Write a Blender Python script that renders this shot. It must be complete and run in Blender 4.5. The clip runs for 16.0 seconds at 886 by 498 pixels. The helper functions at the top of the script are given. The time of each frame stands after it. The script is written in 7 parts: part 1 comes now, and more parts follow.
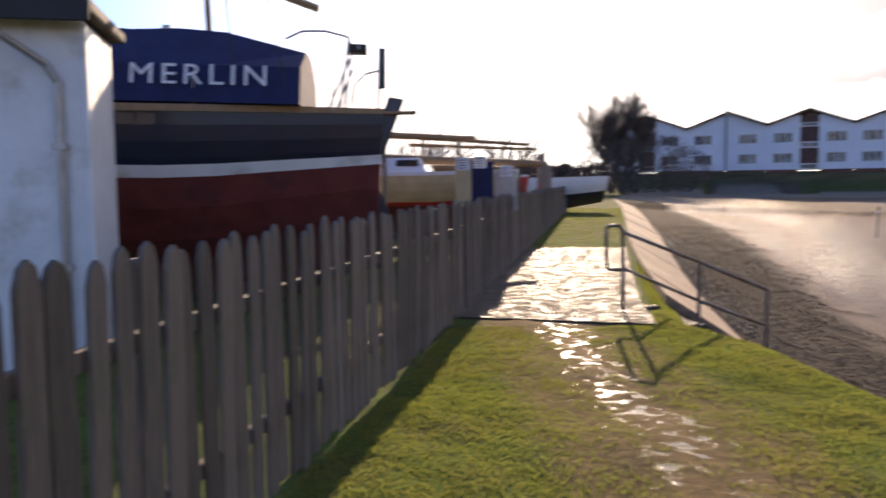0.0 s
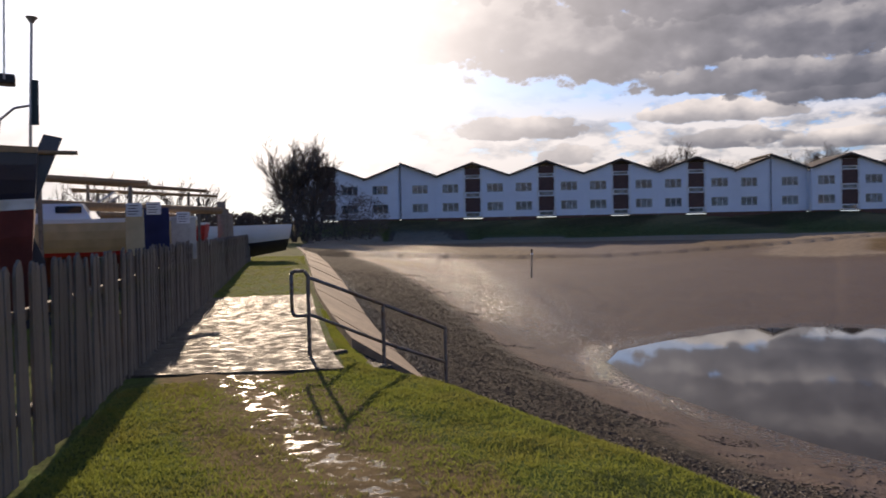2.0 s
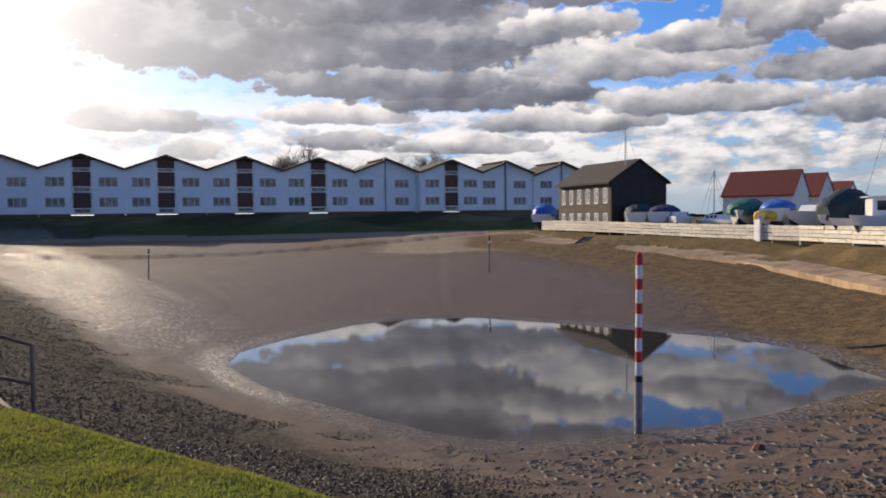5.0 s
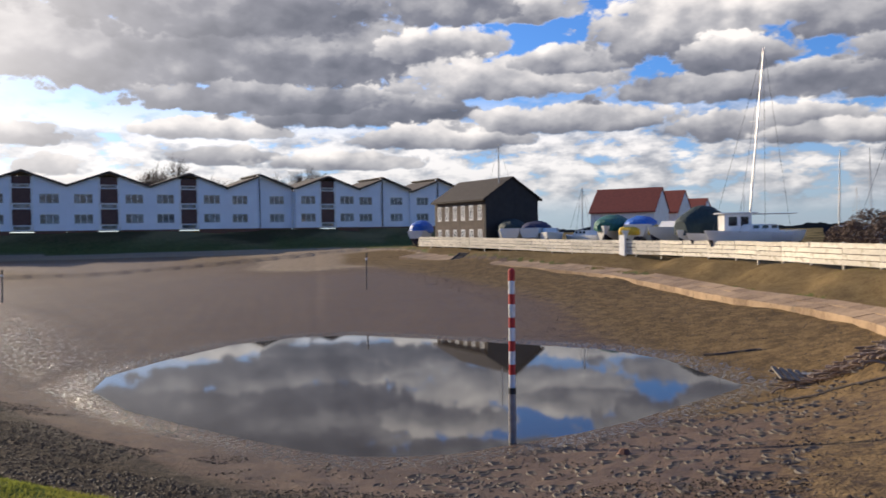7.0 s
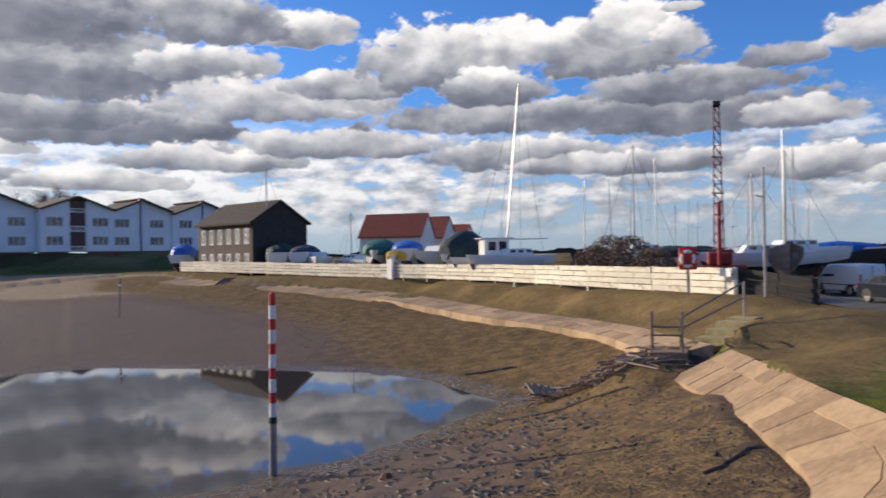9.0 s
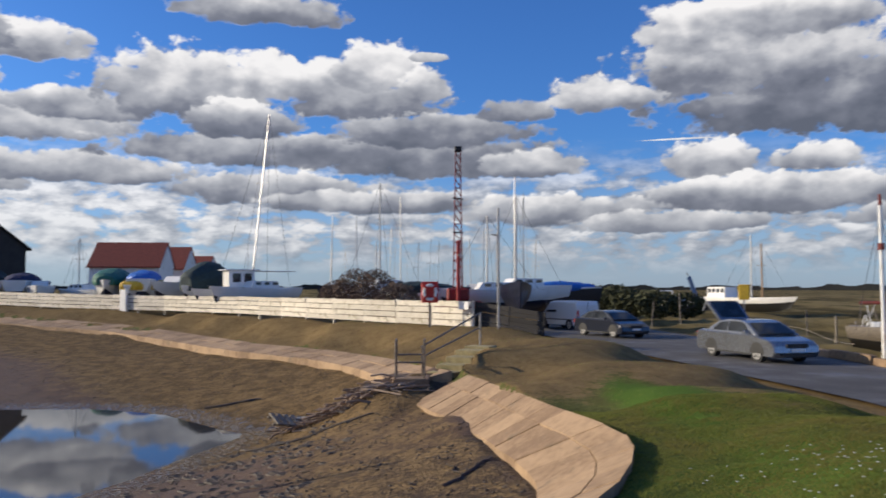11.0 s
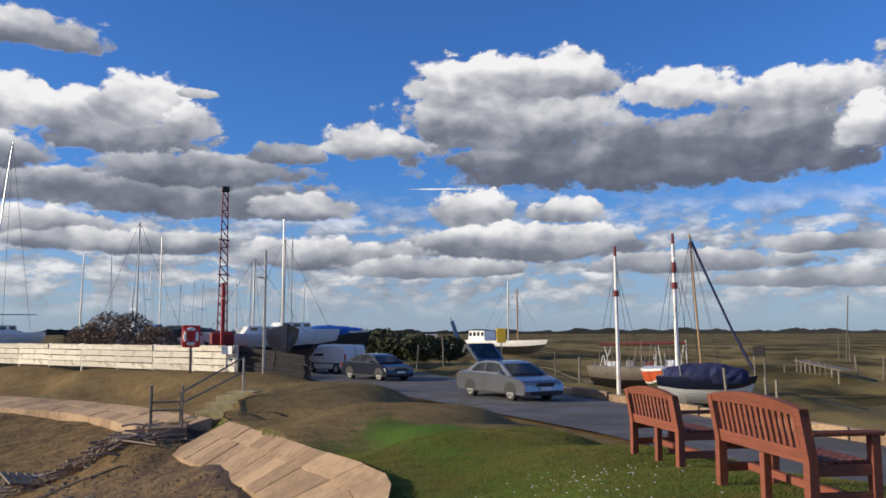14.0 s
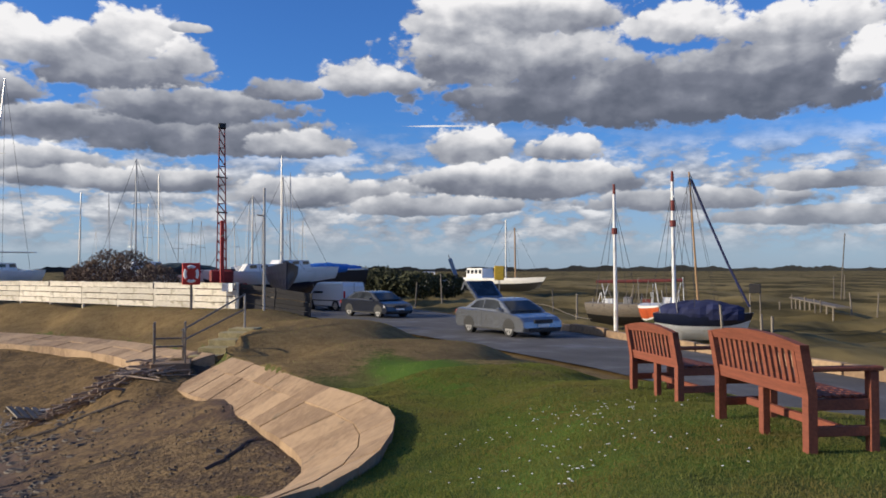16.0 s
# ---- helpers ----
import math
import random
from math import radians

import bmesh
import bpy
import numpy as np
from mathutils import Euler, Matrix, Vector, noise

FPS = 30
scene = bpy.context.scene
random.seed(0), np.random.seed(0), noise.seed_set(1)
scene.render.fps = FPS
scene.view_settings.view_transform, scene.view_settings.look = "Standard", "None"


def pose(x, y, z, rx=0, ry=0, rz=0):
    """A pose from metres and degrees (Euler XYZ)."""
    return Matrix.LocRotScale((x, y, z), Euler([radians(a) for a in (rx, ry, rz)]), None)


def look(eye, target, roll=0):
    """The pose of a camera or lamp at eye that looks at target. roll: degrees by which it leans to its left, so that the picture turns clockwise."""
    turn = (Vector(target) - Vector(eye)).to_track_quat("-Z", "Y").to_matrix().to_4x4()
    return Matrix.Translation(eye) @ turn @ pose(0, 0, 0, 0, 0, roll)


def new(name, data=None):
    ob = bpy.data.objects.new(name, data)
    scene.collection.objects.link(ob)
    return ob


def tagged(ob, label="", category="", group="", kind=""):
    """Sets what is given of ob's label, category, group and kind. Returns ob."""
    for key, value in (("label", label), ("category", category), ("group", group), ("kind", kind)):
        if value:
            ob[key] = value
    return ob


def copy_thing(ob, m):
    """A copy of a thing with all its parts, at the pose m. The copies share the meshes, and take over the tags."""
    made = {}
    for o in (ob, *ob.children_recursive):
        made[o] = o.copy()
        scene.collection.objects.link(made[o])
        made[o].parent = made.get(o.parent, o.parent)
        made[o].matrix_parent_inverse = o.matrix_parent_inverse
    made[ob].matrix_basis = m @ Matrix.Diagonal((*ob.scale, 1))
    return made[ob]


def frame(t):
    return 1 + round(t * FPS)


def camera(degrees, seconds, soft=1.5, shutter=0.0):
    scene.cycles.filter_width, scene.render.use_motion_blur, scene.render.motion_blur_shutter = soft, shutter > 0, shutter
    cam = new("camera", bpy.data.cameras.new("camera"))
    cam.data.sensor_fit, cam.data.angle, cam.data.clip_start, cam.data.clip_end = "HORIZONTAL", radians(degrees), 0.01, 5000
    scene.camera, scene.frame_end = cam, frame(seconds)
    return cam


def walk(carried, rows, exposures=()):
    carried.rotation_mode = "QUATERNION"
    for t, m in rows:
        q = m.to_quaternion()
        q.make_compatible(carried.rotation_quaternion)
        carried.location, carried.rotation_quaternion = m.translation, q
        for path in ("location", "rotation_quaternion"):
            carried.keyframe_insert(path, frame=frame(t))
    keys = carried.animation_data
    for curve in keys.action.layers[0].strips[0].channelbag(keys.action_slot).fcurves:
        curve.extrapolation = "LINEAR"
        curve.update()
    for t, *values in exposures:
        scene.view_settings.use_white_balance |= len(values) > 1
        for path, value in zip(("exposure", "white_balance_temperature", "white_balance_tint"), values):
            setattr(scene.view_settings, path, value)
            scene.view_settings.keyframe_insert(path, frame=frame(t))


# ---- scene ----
# Camera: a slow pan from one standing place, the phone moving a few tens of centimetres.
cam = camera(57.25, 16.0, soft=1.7, shutter=0.5)
ROWS = [
    (0.0, -0.187, -0.206, 1.658, 0.0, -4.62, 0.67), (0.5, -0.141, -0.161, 1.656, -8.93, -3.74, 0.78),
    (1.0, -0.147, 0.008, 1.61, -15.74, -2.66, 0.72), (1.5, -0.153, 0.049, 1.605, -19.48, -2.03, 0.81),
    (2.0, -0.143, 0.022, 1.606, -22.07, -1.53, 1.19), (2.5, -0.156, -0.026, 1.613, -25.46, -1.3, 1.35),
    (3.0, -0.105, 0.012, 1.622, -30.37, -1.28, 1.0), (3.5, -0.041, 0.032, 1.661, -35.6, -1.56, 0.58),
    (4.0, 0.082, 0.104, 1.668, -41.02, -1.82, 0.58), (4.5, 0.169, 0.169, 1.666, -45.1, -2.06, 0.66),
    (7.0, 0.007, 0.021, 1.703, -56.72, -1.1, 1.06), (7.5, 0.009, 0.034, 1.694, -59.9, -0.77, 0.92),
    (8.0, 0.065, 0.017, 1.696, -64.02, -0.41, 0.86), (8.5, 0.235, 0.002, 1.682, -68.21, -0.07, 1.01),
    (9.0, 0.381, -0.008, 1.658, -72.82, 0.34, 1.06), (11.5, 0.134, 0.073, 1.401, -95.0, 3.61, -0.17),
    (12.0, 0.104, 0.033, 1.404, -99.19, 4.47, -0.06), (12.5, 0.111, 0.05, 1.395, -102.33, 5.29, -0.05),
    (13.0, 0.035, 0.064, 1.398, -104.78, 6.0, 0.0), (13.5, -0.005, 0.055, 1.393, -106.21, 6.23, 0.0),
    (14.0, -0.03, 0.012, 1.383, -106.78, 5.9, 0.11), (14.5, -0.041, 0.038, 1.381, -106.86, 4.97, 0.1),
    (15.0, -0.037, 0.061, 1.384, -106.9, 3.66, 0.06), (15.5, -0.027, 0.075, 1.384, -106.94, 2.45, 0.04),
    (16.0, -0.016, 0.079, 1.383, -106.95, 1.51, 0.11),
]


def aim(t, x, y, z, yaw, pitch, roll):
    a, p = radians(yaw), radians(pitch)
    way = Vector((-math.sin(a) * math.cos(p), math.cos(a) * math.cos(p), math.sin(p)))
    eye = Vector((x, y, z))
    return t, look(eye, eye + way, -roll)


EXPOSURES = [(0.0, 0.65, 7300, 22), (1.0, 0.05, 7100, 20), (2.5, -0.15, 7000, 18), (4.5, 0.03, 6800, 15), (7.0, 0.16, 6700, 13), (9.0, 0.12, 6500, 12), (12.0, -0.05, 6300, 11), (16.0, -0.02, 6300, 11)]
walk(cam, [aim(*r) for r in ROWS], EXPOSURES)

# ---- light ----
SUN_AZ, SUN_EL = -7.6, 17.0


def way_of(az, el):
    a, e = radians(az), radians(el)
    return Vector((-math.sin(a) * math.cos(e), math.cos(a) * math.cos(e), math.sin(e)))


sun = new("sun", bpy.data.lights.new("sun", "SUN"))
sun.data.energy, sun.data.angle, sun.data.color = 5.0, radians(0.55), (1.0, 0.85, 0.64)
sun.matrix_world = look((0, 0, 50), Vector((0, 0, 50)) - way_of(SUN_AZ, SUN_EL))


class Nodes:
    """Short hand for building a node tree."""

    def __init__(self, tree):
        self.tree = tree

    def add(self, kind, **props):
        n = self.tree.nodes.new("ShaderNode" + kind)
        for k, v in props.items():
            setattr(n, k, v)
        return n

    def link(self, a, b):
        self.tree.links.new(a, b)

    def put(self, socket, value):
        if isinstance(value, bpy.types.NodeSocket):
            self.link(value, socket)
        elif value is not None:
            socket.default_value = value

    def math(self, op, a, b=None, c=None, clamp=False):
        n = self.add("Math", operation=op, use_clamp=clamp)
        for s, v in zip(n.inputs, (a, b, c)):
            self.put(s, v)
        return n.outputs[0]

    def vec(self, op, a, b=None):
        n = self.add("VectorMath", operation=op)
        self.put(n.inputs[0], a)
        if op == "SCALE":
            self.put(n.inputs[3], b)
        else:
            self.put(n.inputs[1], b)
        return n.outputs["Value"] if op in ("DOT_PRODUCT", "LENGTH") else n.outputs["Vector"]

    def noise(self, vector, scale, detail=4.0, rough=0.55, distort=0.0):
        n = self.add("TexNoise")
        self.put(n.inputs["Vector"], vector)
        n.inputs["Scale"].default_value, n.inputs["Detail"].default_value = scale, detail
        n.inputs["Roughness"].default_value, n.inputs["Distortion"].default_value = rough, distort
        return n.outputs["Fac"]

    def step(self, value, lo, hi):
        n = self.add("MapRange", interpolation_type="SMOOTHSTEP")
        self.put(n.inputs[0], value)
        n.inputs[1].default_value, n.inputs[2].default_value = lo, hi
        return n.outputs[0]

    def mix(self, fac, a, b, blend="MIX"):
        n = self.add("Mix", data_type="RGBA", blend_type=blend)
        self.put(n.inputs[0], fac)
        for s, v in ((n.inputs[6], a), (n.inputs[7], b)):
            self.put(s, (*v, 1) if isinstance(v, tuple) and len(v) == 3 else v)
        return n.outputs[2]


# Sky: clear air with broken cumulus. Rows: bearing clockwise from north, elevation, half width, half height (degrees), tone, contrast from base to top.
CLOUDS = [
    # thin low deck towards the sun and the grey masses over the flats
    (21, 13, 6, 3.2, 0.62, 0.3), (28, 6.6, 5, 1.0, 0.45, 0.25), (31, 4.6, 2.4, 0.9, 0.5, 0.3), (42, 5.4, 4.0, 0.8, 0.42, 0.3), (36, 3.6, 8, 0.7, 0.62, 0.3),
    (34, 20, 15, 4.5, 0.34, 0.15), (27, 13.6, 7.5, 2.8, 0.40, 0.25), (36, 11.6, 13, 3.4, 0.27, 0.22), (47, 12, 9.5, 4.2, 0.27, 0.30), (48, 17.5, 9, 3, 0.32, 0.25), (54, 17.5, 6, 3.2, 0.36, 0.3),
    (41, 7.2, 5, 1.0, 0.66, 0.3), (51, 8.4, 8, 1.8, 0.28, 0.35), (57, 12.6, 4.5, 1.6, 0.55, 0.3), (62.5, 15.2, 4.2, 1.5, 0.62, 0.3),
    (61.5, 10.3, 8.0, 1.9, 0.52, 0.32), (57, 6.6, 6.5, 1.2, 0.55, 0.4), (50, 5.0, 6, 0.8, 0.55, 0.3), (66, 7.6, 7.5, 1.3, 0.50, 0.35),
    (30, 17.5, 9, 3.4, 0.30, 0.2), (41, 15.5, 12, 3.6, 0.26, 0.2), (57, 15.6, 5, 2.2, 0.36, 0.35), (66.5, 11.6, 4.2, 1.3, 0.5, 0.4), (44, 9.2, 9, 1.3, 0.24, 0.2),
    # the cumulus over the boatyard
    (77.5, 9.2, 10, 1.4, 0.36, 0.35), (89, 9.0, 9.5, 2.0, 0.27, 0.30), (73.4, 13.0, 6.2, 2.9, 0.50, 0.50), (78.5, 14.0, 2.6, 2.2, 0.70, 0.35),
    (85.3, 12.6, 5.6, 1.5, 0.34, 0.30), (82.6, 14.2, 2.6, 1.6, 0.72, 0.35), (86.0, 15.0, 2.9, 2.0, 0.74, 0.35), (89.3, 13.9, 1.8, 1.5, 0.62, 0.40),
    (76.5, 11.2, 3.8, 1.6, 0.40, 0.45), (90, 10.8, 6.5, 1.5, 0.30, 0.35), (78, 18.6, 6, 1.4, 0.4, 0.3), (89.6, 16.0, 1.3, 0.4, 0.62, 0.2), (96.9, 8.5, 3.4, 1.2, 0.46, 0.45), (95.7, 12.2, 2.5, 1.0, 0.28, 0.2), (79.5, 6.6, 7.0, 1.4, 0.42, 0.40), (86, 5.8, 8.0, 1.0, 0.44, 0.35),
    # the long flat-based cloud over the marsh
    (121.5, 11.6, 14.5, 2.9, 0.17, 0.30), (131, 12.6, 8, 2.6, 0.26, 0.35), (111.5, 14.6, 8.0, 3.0, 0.48, 0.42), (109.5, 17.0, 5.0, 2.3, 0.74, 0.30), (115, 17.4, 4.6, 2.0, 0.70, 0.35), (101.6, 13.2, 3.6, 1.6, 0.62, 0.35),
    (123.6, 16.0, 3.8, 1.7, 0.74, 0.3), (131.3, 15.4, 5.6, 1.5, 0.72, 0.3), (136, 12.8, 3.4, 2.2, 0.66, 0.4), (141, 16, 5, 4, 0.55, 0.4),
    (108.8, 8.3, 3.0, 1.7, 0.60, 0.40), (115.6, 8.3, 3.0, 1.2, 0.58, 0.40), (113, 6.0, 8.5, 1.7, 0.44, 0.45), (98.6, 5.2, 7.0, 1.4, 0.46, 0.45), (106, 4.4, 7, 0.9, 0.44, 0.35),
    (124, 4.6, 8, 0.9, 0.42, 0.3), (132, 5.6, 4.5, 0.7, 0.44, 0.2), (134, 3.4, 9, 0.8, 0.40, 0.25), (106.9, 10.1, 2.4, 0.07, 0.75, 0.1),
    # further round and overhead
    (155, 14, 10, 4, 0.4, 0.4), (178, 20, 16, 5, 0.4, 0.4), (60, 40, 26, 7, 0.45, 0.3), (115, 46, 22, 7, 0.5, 0.3), (0, 45, 20, 9, 0.6, 0.2),
]
world = bpy.data.worlds.new("sky")
scene.world = world
world.use_nodes = True
w = Nodes(world.node_tree)
world.node_tree.nodes.clear()
d = w.add("TexCoord").outputs["Generated"]
sky = w.add("TexSky", sky_type="NISHITA", sun_disc=False, sun_elevation=radians(SUN_EL), sun_rotation=radians(-SUN_AZ),
            air_density=1.0, dust_density=0.6, ozone_density=1.6)
sep = w.add("SeparateXYZ")
w.link(d, sep.inputs[0])
height = w.math("MAXIMUM", sep.outputs[2], 0.0)
bearing = w.math("MULTIPLY", w.math("ARCTAN2", sep.outputs[0], sep.outputs[1]), 180 / math.pi)
elevation = w.math("MULTIPLY", w.math("ARCSINE", sep.outputs[2]), 180 / math.pi)


def sheet(shift_a=0.0, shift_e=0.0, ka=0.1, ke=0.15):
    """Bearing and elevation as a flat texture space, one unit to ten degrees."""
    c = w.add("CombineXYZ")
    w.link(w.math("MULTIPLY_ADD", bearing, ka, shift_a * ka), c.inputs[0])
    w.link(w.math("MULTIPLY_ADD", elevation, ke, shift_e * ke), c.inputs[1])
    return c.outputs[0]


def billow(space, scale):
    warp = w.add("TexNoise")
    w.link(space, warp.inputs["Vector"])
    warp.inputs["Scale"].default_value, warp.inputs["Detail"].default_value = scale * 1.3, 3.0
    bent = w.vec("ADD", space, w.vec("SCALE", warp.outputs["Color"], 0.55 / scale))
    v = w.add("TexVoronoi", feature="SMOOTH_F1")
    w.link(bent, v.inputs["Vector"])
    v.inputs["Scale"].default_value, v.inputs["Detail"].default_value = scale, 2.0
    v.inputs["Roughness"].default_value, v.inputs["Lacunarity"].default_value, v.inputs["Smoothness"].default_value = 0.5, 2.3, 0.35
    return w.math("SUBTRACT", 0.5, v.outputs["Distance"])


def lumps(space):
    coarse = w.math("MULTIPLY", w.math("SUBTRACT", w.noise(space, 3.4, 9.0, 0.62), 0.5), 2.2)
    return w.math("ADD", coarse, w.math("MULTIPLY", billow(space, 5.5), 1.0))


here, sunward = sheet(), sheet(-0.55, 0.6)
rough_edge = lumps(here)
facing = w.math("SUBTRACT", rough_edge, lumps(sunward))
mottled = w.math("SUBTRACT", w.noise(here, 5.0, 5.0, 0.52), 0.5)
smooth_here, smooth_sun = w.noise(here, 3.0, 2.5, 0.5), w.noise(sheet(-1.1, 1.3), 3.0, 2.5, 0.5)
texture = w.math("ADD", w.math("MULTIPLY", facing, 0.12), w.math("ADD", w.math("MULTIPLY", w.math("SUBTRACT", smooth_here, smooth_sun), 0.75), w.math("MULTIPLY", mottled, 0.20)))

# rows of small low cumulus towards the horizon, then the named clouds one over another
rows_at = sheet(0, 0, 0.1, 0.24)
low_field = w.math("ADD", w.noise(rows_at, 3.6, 7.0, 0.58), w.math("MULTIPLY", rough_edge, 0.05))
filled = w.step(bearing, 95.0, 45.0)
low_field = w.math("ADD", w.math("MULTIPLY_ADD", filled, 0.10, low_field), 0.06)
band = w.math("MULTIPLY", w.step(elevation, 0.3, 3.0), w.step(elevation, 10.5, 6.0))
cloud = w.math("MULTIPLY", w.step(low_field, 0.44, 0.58), w.math("MULTIPLY", band, 0.9))
tone = w.math("ADD", w.math("MULTIPLY", w.math("SUBTRACT", low_field, w.noise(sheet(-0.5, 0.9, 0.1, 0.24), 3.6, 4.0, 0.56)), 1.5), w.math("MULTIPLY_ADD", texture, 0.8, w.math("MULTIPLY_ADD", filled, 0.22, 0.52)))
field = w.math("MULTIPLY_ADD", rough_edge, 0.95, 1.72)
for a, e, ww, hh, base, rise in CLOUDS:
    u = w.math("MULTIPLY_ADD", bearing, 1 / ww, -a / ww)
    v = w.math("MULTIPLY_ADD", elevation, 1 / hh, -e / hh)
    under = w.math("MINIMUM", v, w.math("MULTIPLY", v, 1.7))
    r2 = w.math("MULTIPLY_ADD", under, under, w.math("MULTIPLY", u, u))
    alpha = w.step(w.math("SUBTRACT", field, r2), 0.0, 0.5)
    shade = w.math("ADD", w.math("MULTIPLY_ADD", w.math("MAXIMUM", w.math("MINIMUM", v, 1.25), -1.0), rise * 1.2, base), texture)
    tone = w.math("MULTIPLY_ADD", alpha, w.math("SUBTRACT", shade, tone), tone)
    cloud = w.math("MAXIMUM", cloud, alpha)
ramp = w.add("ValToRGB")
w.link(tone, ramp.inputs[0])
stops = ((0.0, (0.125, 0.135, 0.165)), (0.30, (0.215, 0.225, 0.262)), (0.60, (0.46, 0.465, 0.485)), (1.0, (0.96, 0.93, 0.89)))
ramp.color_ramp.elements[0].position, ramp.color_ramp.elements[0].color = stops[0][0], (*stops[0][1], 1)
ramp.color_ramp.elements[1].position, ramp.color_ramp.elements[1].color = stops[3][0], (*stops[3][1], 1)
for at_stop, colour in stops[1:3]:
    ramp.color_ramp.elements.new(at_stop).color = (*colour, 1)
near_sun = w.vec("DOT_PRODUCT", d, tuple(way_of(SUN_AZ, SUN_EL)))
glow = w.math("POWER", w.math("MAXIMUM", near_sun, 0.0), 13.0)
tight = w.math("POWER", w.math("MAXIMUM", near_sun, 0.0), 60.0)
lit = w.mix(w.math("MULTIPLY", glow, 0.9), ramp.outputs[0], (1.25, 1.2, 1.14))
low = w.step(height, 0.10, 0.01)
lit = w.mix(w.math("MULTIPLY", w.math("MULTIPLY", low, 0.55), w.math("SUBTRACT", 1.0, glow)), lit, (0.35, 0.385, 0.44))
air = w.vec("SCALE", sky.outputs[0], 0.105)
air = w.mix(1.0, air, (0.40, 0.80, 1.50), "MULTIPLY")
haze = w.step(height, 0.18, 0.0)
air = w.mix(w.math("MULTIPLY", haze, 0.60), air, (0.44, 0.50, 0.60))
air = w.mix(glow, air, (1.3, 1.26, 1.18))
both = w.mix(w.math("MULTIPLY", cloud, 0.97), air, lit)
both = w.mix(w.math("MULTIPLY", tight, 0.9), both, (3.0, 2.9, 2.7))
below = w.step(sep.outputs[2], -0.01, -0.03)
both = w.mix(below, both, (0.12, 0.11, 0.09))
back = w.add("Background")
w.link(both, back.inputs[0])
back.inputs[1].default_value = 1.0
w.link(back.outputs[0], w.add("OutputWorld").inputs[0])


# ---- materials ----
def matter(name, build):
    m = bpy.data.materials.new(name)
    m.use_nodes = True
    n = Nodes(m.node_tree)
    shader = m.node_tree.nodes["Principled BSDF"]
    build(n, shader)
    return m


def coords(n, world_space=True):
    return n.add("NewGeometry").outputs["Position"] if world_space else n.add("TexCoord").outputs["Object"]


def relief(n, shader, value, strength=0.3, distance=0.02):
    b = n.add("Bump")
    b.inputs["Strength"].default_value, b.inputs["Distance"].default_value = strength, distance
    n.link(value, b.inputs["Height"])
    n.link(b.outputs[0], shader.inputs["Normal"])


def plain(name, colour, rough=0.6, metal=0.0, var=0.25, scale=6.0, bump=0.15, fine=60.0, per_piece=0.0, coat=0.0, stain=None):
    """A painted or bare surface with wear at two scales."""

    def build(n, s):
        p = coords(n, False)
        big, small = n.noise(p, scale, 5), n.noise(p, fine, 3)
        f = n.math("ADD", n.math("MULTIPLY", big, 0.7), n.math("MULTIPLY", small, 0.3))
        if per_piece:
            f = n.math("ADD", f, n.math("MULTIPLY", n.math("SUBTRACT", n.add("ObjectInfo").outputs["Random"], 0.5), per_piece))
        dark = tuple(c * (1 - var) for c in colour)
        light = tuple(min(1, c * (1 + var)) for c in colour)
        col = n.mix(n.step(f, 0.25, 0.75), dark, light)
        if stain:
            col = n.mix(n.math("MULTIPLY", n.step(n.noise(p, scale * 0.6, 6, 0.65), 0.52, 0.68), 0.7), col, stain)
        n.link(col, s.inputs["Base Color"])
        n.link(n.math("ADD", rough - 0.08, n.math("MULTIPLY", small, 0.16)), s.inputs["Roughness"])
        s.inputs["Metallic"].default_value = metal
        s.inputs["Coat Weight"].default_value = coat
        if bump:
            relief(n, s, n.math("ADD", small, big), bump, 0.01)

    return matter(name, build)


def timber(name, colour, per_piece=0.5, grey=0.4, axis=2, moss=None):
    """Weathered wood: grain drawn out along one axis."""

    def build(n, s):
        p = coords(n, False)
        stretch = [14.0, 14.0, 14.0]
        stretch[axis] = 1.3
        g = n.noise(n.vec("MULTIPLY", p, tuple(stretch)), 3.0, 6, 0.6)
        f = n.math("ADD", g, n.math("MULTIPLY", n.math("SUBTRACT", n.add("ObjectInfo").outputs["Random"], 0.5), per_piece))
        col = n.mix(n.step(f, 0.2, 0.8), tuple(c * (1 - grey) for c in colour), tuple(min(1, c * (1 + grey)) for c in colour))
        if moss:
            col = n.mix(n.math("MULTIPLY", n.step(n.noise(p, 2.3, 5, 0.65), 0.5, 0.66), 0.75), col, moss)
        n.link(col, s.inputs["Base Color"])
        s.inputs["Roughness"].default_value = 0.78
        relief(n, s, g, 0.35, 0.01)

    return matter(name, build)


def glass_dark(name, colour=(0.02, 0.025, 0.03), rough=0.06):
    def build(n, s):
        p = coords(n, False)
        n.link(n.mix(n.step(n.noise(p, 1.1, 2), 0.4, 0.6), colour, tuple(c * 3.5 for c in colour)), s.inputs["Base Color"])
        s.inputs["Roughness"].default_value = rough
        s.inputs["Specular IOR Level"].default_value = 0.6

    return matter(name, build)


